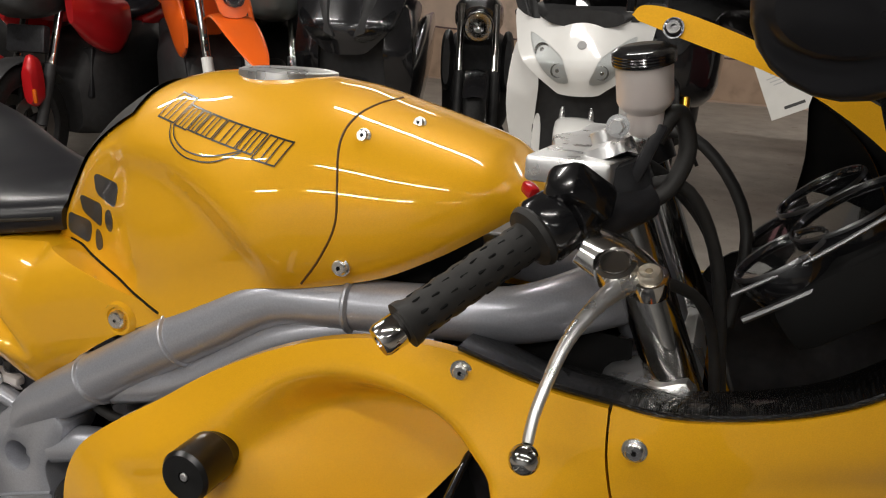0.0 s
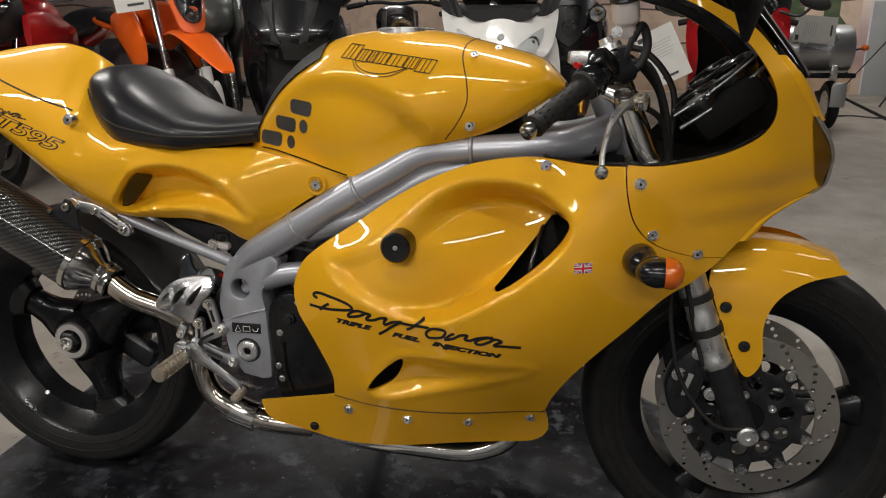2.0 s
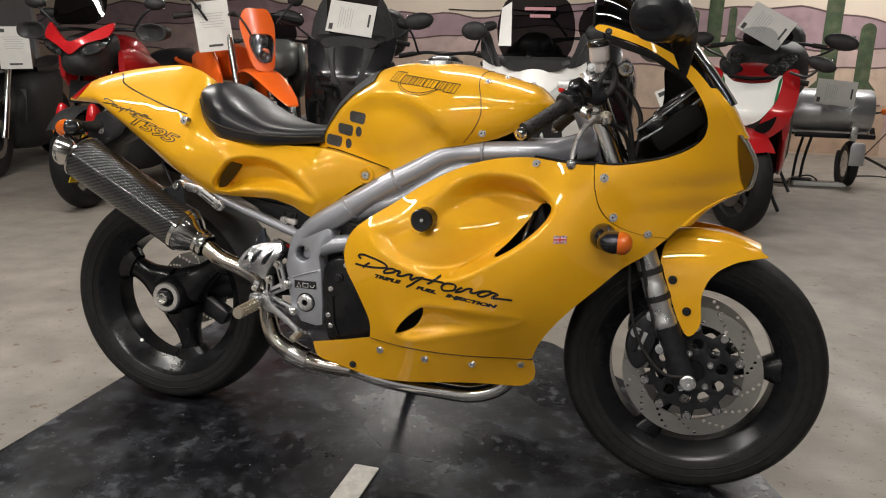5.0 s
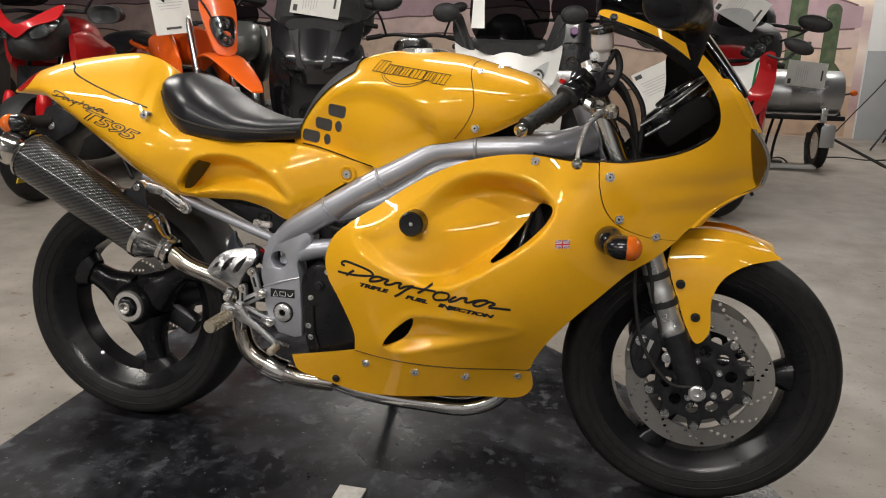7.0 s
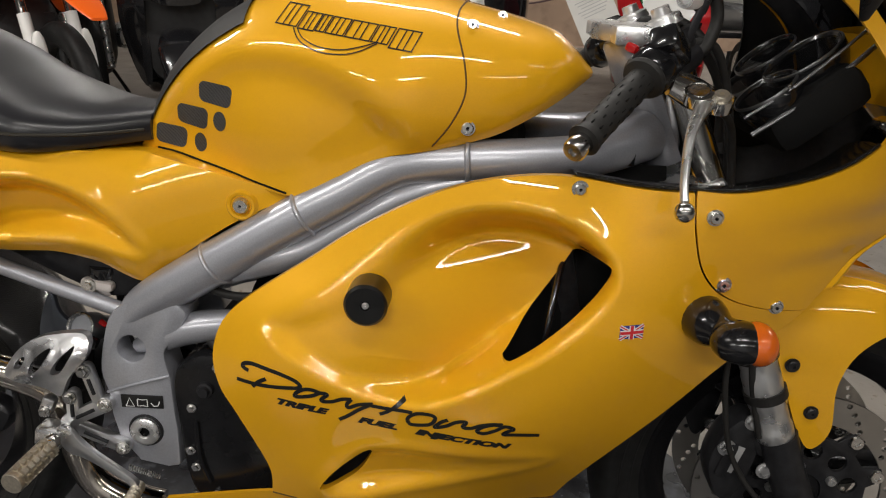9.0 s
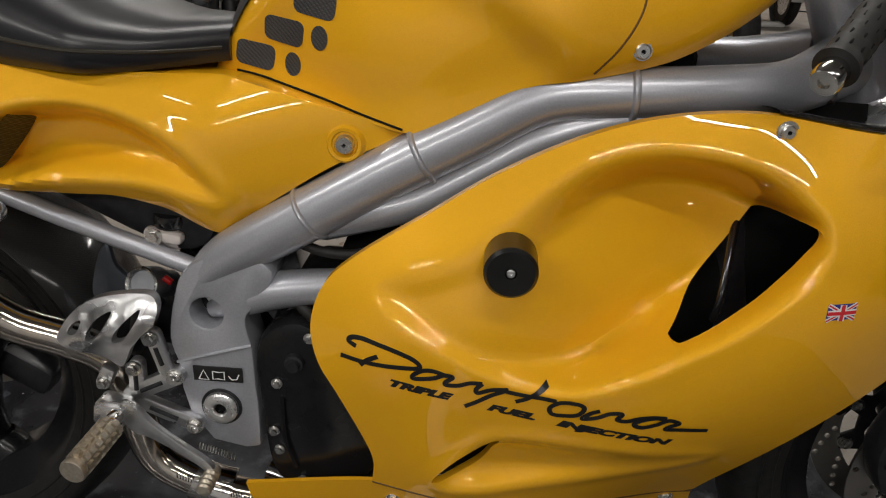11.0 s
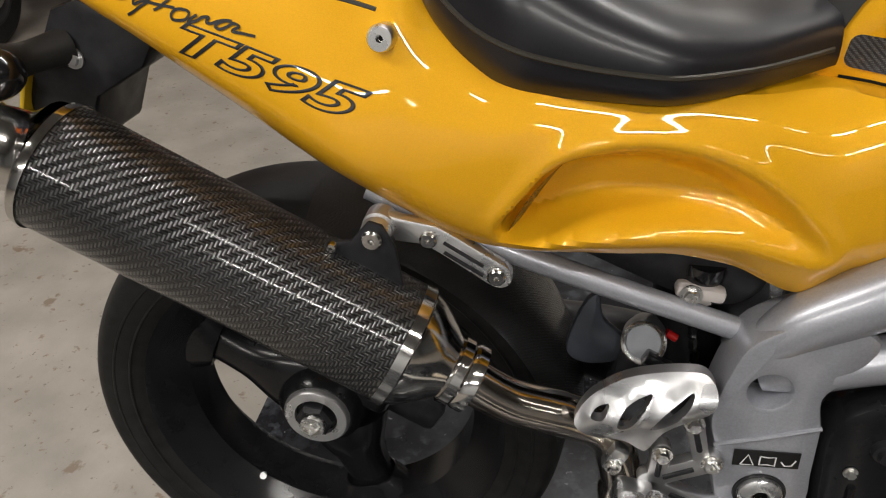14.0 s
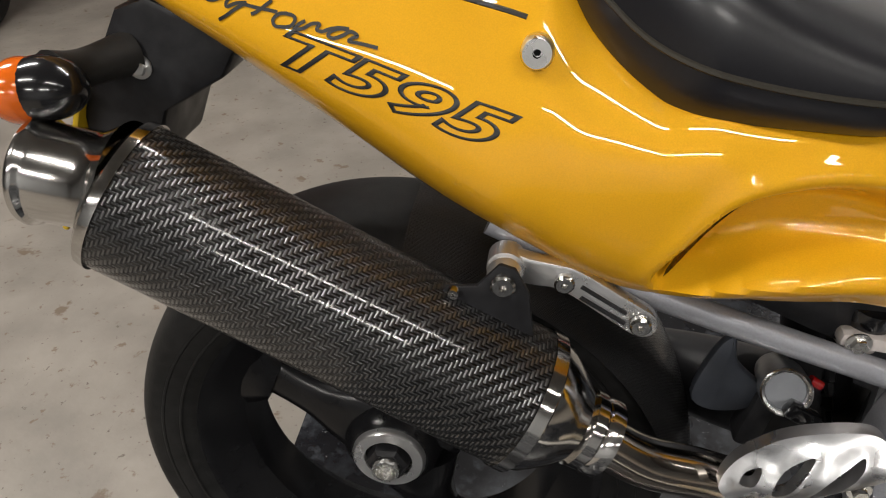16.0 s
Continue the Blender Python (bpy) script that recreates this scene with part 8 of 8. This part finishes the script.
price_sheet(toward(-3.90, 2.92, 0.975, -60, -4, 2))
price_sheet(toward(-2.06, 2.58, 1.14, -62, -5, 7))
price_sheet(toward(-1.32, 2.99, 1.21, -76, -22, 82), "white price sheet on a scooter windscreen")
price_sheet(toward(1.24, 3.80, 1.23, -98, -20, 60), "white price sheet on the luggage tourer's screen")
price_sheet(toward(0.735, 3.04, 0.735, -100, -15, 28), "white price sheet hanging from a handlebar")
price_sheet(toward(1.99, 5.19, 0.765, -95, -20, 85), "white price sheet on the drum trailer")

# drum trailer
trl = thing("drum_trailer", pose(2.07, 5.42, 0, 0, 0, 2), "small trailer made of a silver steel drum", "trailer")
DRUM = mat("galvanised_drum_steel", (0.50, 0.51, 0.53), 0.35, 0.9, vary=0.12, grain=6, rough_vary=0.12)
part("drum", lathe([(0.0, 0.25), (0.14, 0.25), (0.175, 0.242), (0.184, 0.23), (0.184, 0.08), (0.187, 0.07), (0.184, 0.06), (0.184, -0.16), (0.187, -0.17), (0.184, -0.18), (0.184, -0.40), (0.176, -0.415), (0.155, -0.412), (0.145, -0.39), (0, -0.39)], (0, 0, 0.605), (1, 0, 0), 40), DRUM, trl)
part("drum_mouth", lathe([(0, -0.418), (0.150, -0.418), (0.155, -0.414)], (0, 0, 0.605), (1, 0, 0), 32), DARK, trl)
part("name_plate", box((0.26, 0.006, 0.06), (0.04, -0.158, 0.56), (14, 0, 0), 0.002), DRUM, trl)
part("chassis_rail", box((0.62, 0.05, 0.04), (-0.02, -0.10, 0.41), bevel=0.008), BLACK, trl)
part("chassis_rail", box((0.62, 0.05, 0.04), (-0.02, 0.10, 0.41), bevel=0.008), BLACK, trl)
for y in (-0.14, 0.14):
    part("leg", tube([(-0.20, y, 0.41), (-0.24, y, 0.2), (-0.25, y, 0.01)], 0.012, 8, 3), BLACK, trl)
tw = new("wheel")
tw.parent, tw.matrix_local = trl, pose(0.10, -0.17, 0.19, 0, 0, 90)
part("tyre", lathe([(0.11, -0.034), (0.16, -0.040), (0.183, -0.025), (0.19, 0), (0.183, 0.025), (0.16, 0.040), (0.11, 0.034)], seg=36), TYRE, tw)
part("rim", lathe([(0, -0.02), (0.03, -0.03), (0.10, -0.02), (0.12, -0.032), (0.12, 0.032), (0, 0.03)], seg=28), ALU, tw)
part("mudguard", plate([(0.045, 0.20), (0.155, 0.20), (0.155, 0.355), (0.14, 0.385), (0.06, 0.385), (0.045, 0.355)], -0.385, -0.372, (), 0.004), DRUM, trl, "silver mudguard flap")
part("mudguard_top", lathe([(0.205, -0.055), (0.212, 0), (0.205, 0.055)], (0.10, -0.17, 0.19), (1, 0, 0), 20, start=-175, sweep=110), DRUM, trl)
part("bracket", box((0.05, 0.03, 0.12), (0.10, -0.20, 0.44), bevel=0.006), ALU, trl)
part("marker_lamp", ball((0.03, 0.025, 0.025), (0.33, -0.10, 0.62)), AMBER, trl)
part("marker_arm", tube([(0.25, -0.08, 0.60), (0.33, -0.10, 0.62)], 0.008, 8), BLACK, trl)
part("marker_lamp", ball((0.02, 0.02, 0.02), (-0.32, -0.10, 0.63)), AMBER, trl)
part("cloth", hull_loft([(-0.20, 0.02, 0.765, 0.785), (-0.14, 0.06, 0.762, 0.795), (-0.02, 0.05, 0.765, 0.785)]), mat("yellow_cloth", (0.55, 0.48, 0.05), 0.8, vary=0.1, grain=30), trl)

ext = thing("extension_lead", pose(1.86, 5.18, 0), "white extension lead with black adaptor and cables", "extension lead")
part("socket_strip", box((0.42, 0.06, 0.035), (0.10, 0.0, 0.018), (0, 0, 6), 0.008), PAPER, ext)
part("adaptor", box((0.16, 0.09, 0.05), (-0.02, 0.10, 0.025), (0, 0, -10), 0.01), BLACK, ext)
part("cable", tube([(-0.45, 0.0, 0.008), (-0.30, 0.05, 0.008), (-0.15, 0.02, 0.008), (-0.1, 0.14, 0.03), (0.05, 0.18, 0.06), (0.1, 0.10, 0.02), (-0.05, 0.05, 0.01)], 0.007, 6, 5), RUBBER, ext)
lead = thing("cable", pose(2.55, 5.9, 0), "thin black cable lying on the floor", "cable")
part("run", tube([(-0.3, -0.1, 0.006), (0.0, 0.05, 0.006), (0.2, -0.05, 0.006), (0.5, 0.1, 0.006)], 0.006, 6, 5), RUBBER, lead)

# light stand
std = thing("light_stand", pose(3.30, 6.75, 0, 0, 0, 15), "black tripod light stand with a softbox", "light stand")
part("pole", tube([(0, 0, 0.14), (0, 0, 1.15)], 0.013, 12), MATTBLACK, std)
part("pole", tube([(0, 0, 1.1), (0, 0, 2.0)], 0.010, 12), MATTBLACK, std)
part("collar", lathe([(0.013, -0.03), (0.024, -0.03), (0.024, 0.03), (0.013, 0.03)], (0, 0, 0.46), (0, 0, 1), 16), MATTBLACK, std)
part("collar", lathe([(0.013, -0.025), (0.022, -0.025), (0.022, 0.025), (0.013, 0.025)], (0, 0, 0.85), (0, 0, 1), 16), MATTBLACK, std)
for k in range(3):
    a = radians(200 + 120 * k)
    part("leg", tube([(0.02 * math.cos(a), 0.02 * math.sin(a), 0.46), (0.42 * math.cos(a), 0.42 * math.sin(a), 0.012)], 0.010, 8), MATTBLACK, std)
    part("brace", tube([(0, 0, 0.14), (0.28 * math.cos(a), 0.28 * math.sin(a), 0.165)], 0.006, 8), MATTBLACK, std)
made = part("softbox", hull_loft([(-0.05, 0.30, 1.05, 1.75), (0.0, 0.32, 1.03, 1.77), (0.18, 0.16, 1.2, 1.6), (0.25, 0.05, 1.33, 1.47)], 6), MATTBLACK, std)
made.matrix_local = pose(0.22, 0, 0, 0, 0, 100)
part("power_cable", tube([(0.02, 0, 1.1), (-0.18, 0.1, 0.7), (-0.40, 0.2, 0.35), (-0.62, 0.3, 0.03), (-0.8, 0.35, 0.008)], 0.006, 6, 5), RUBBER, std)
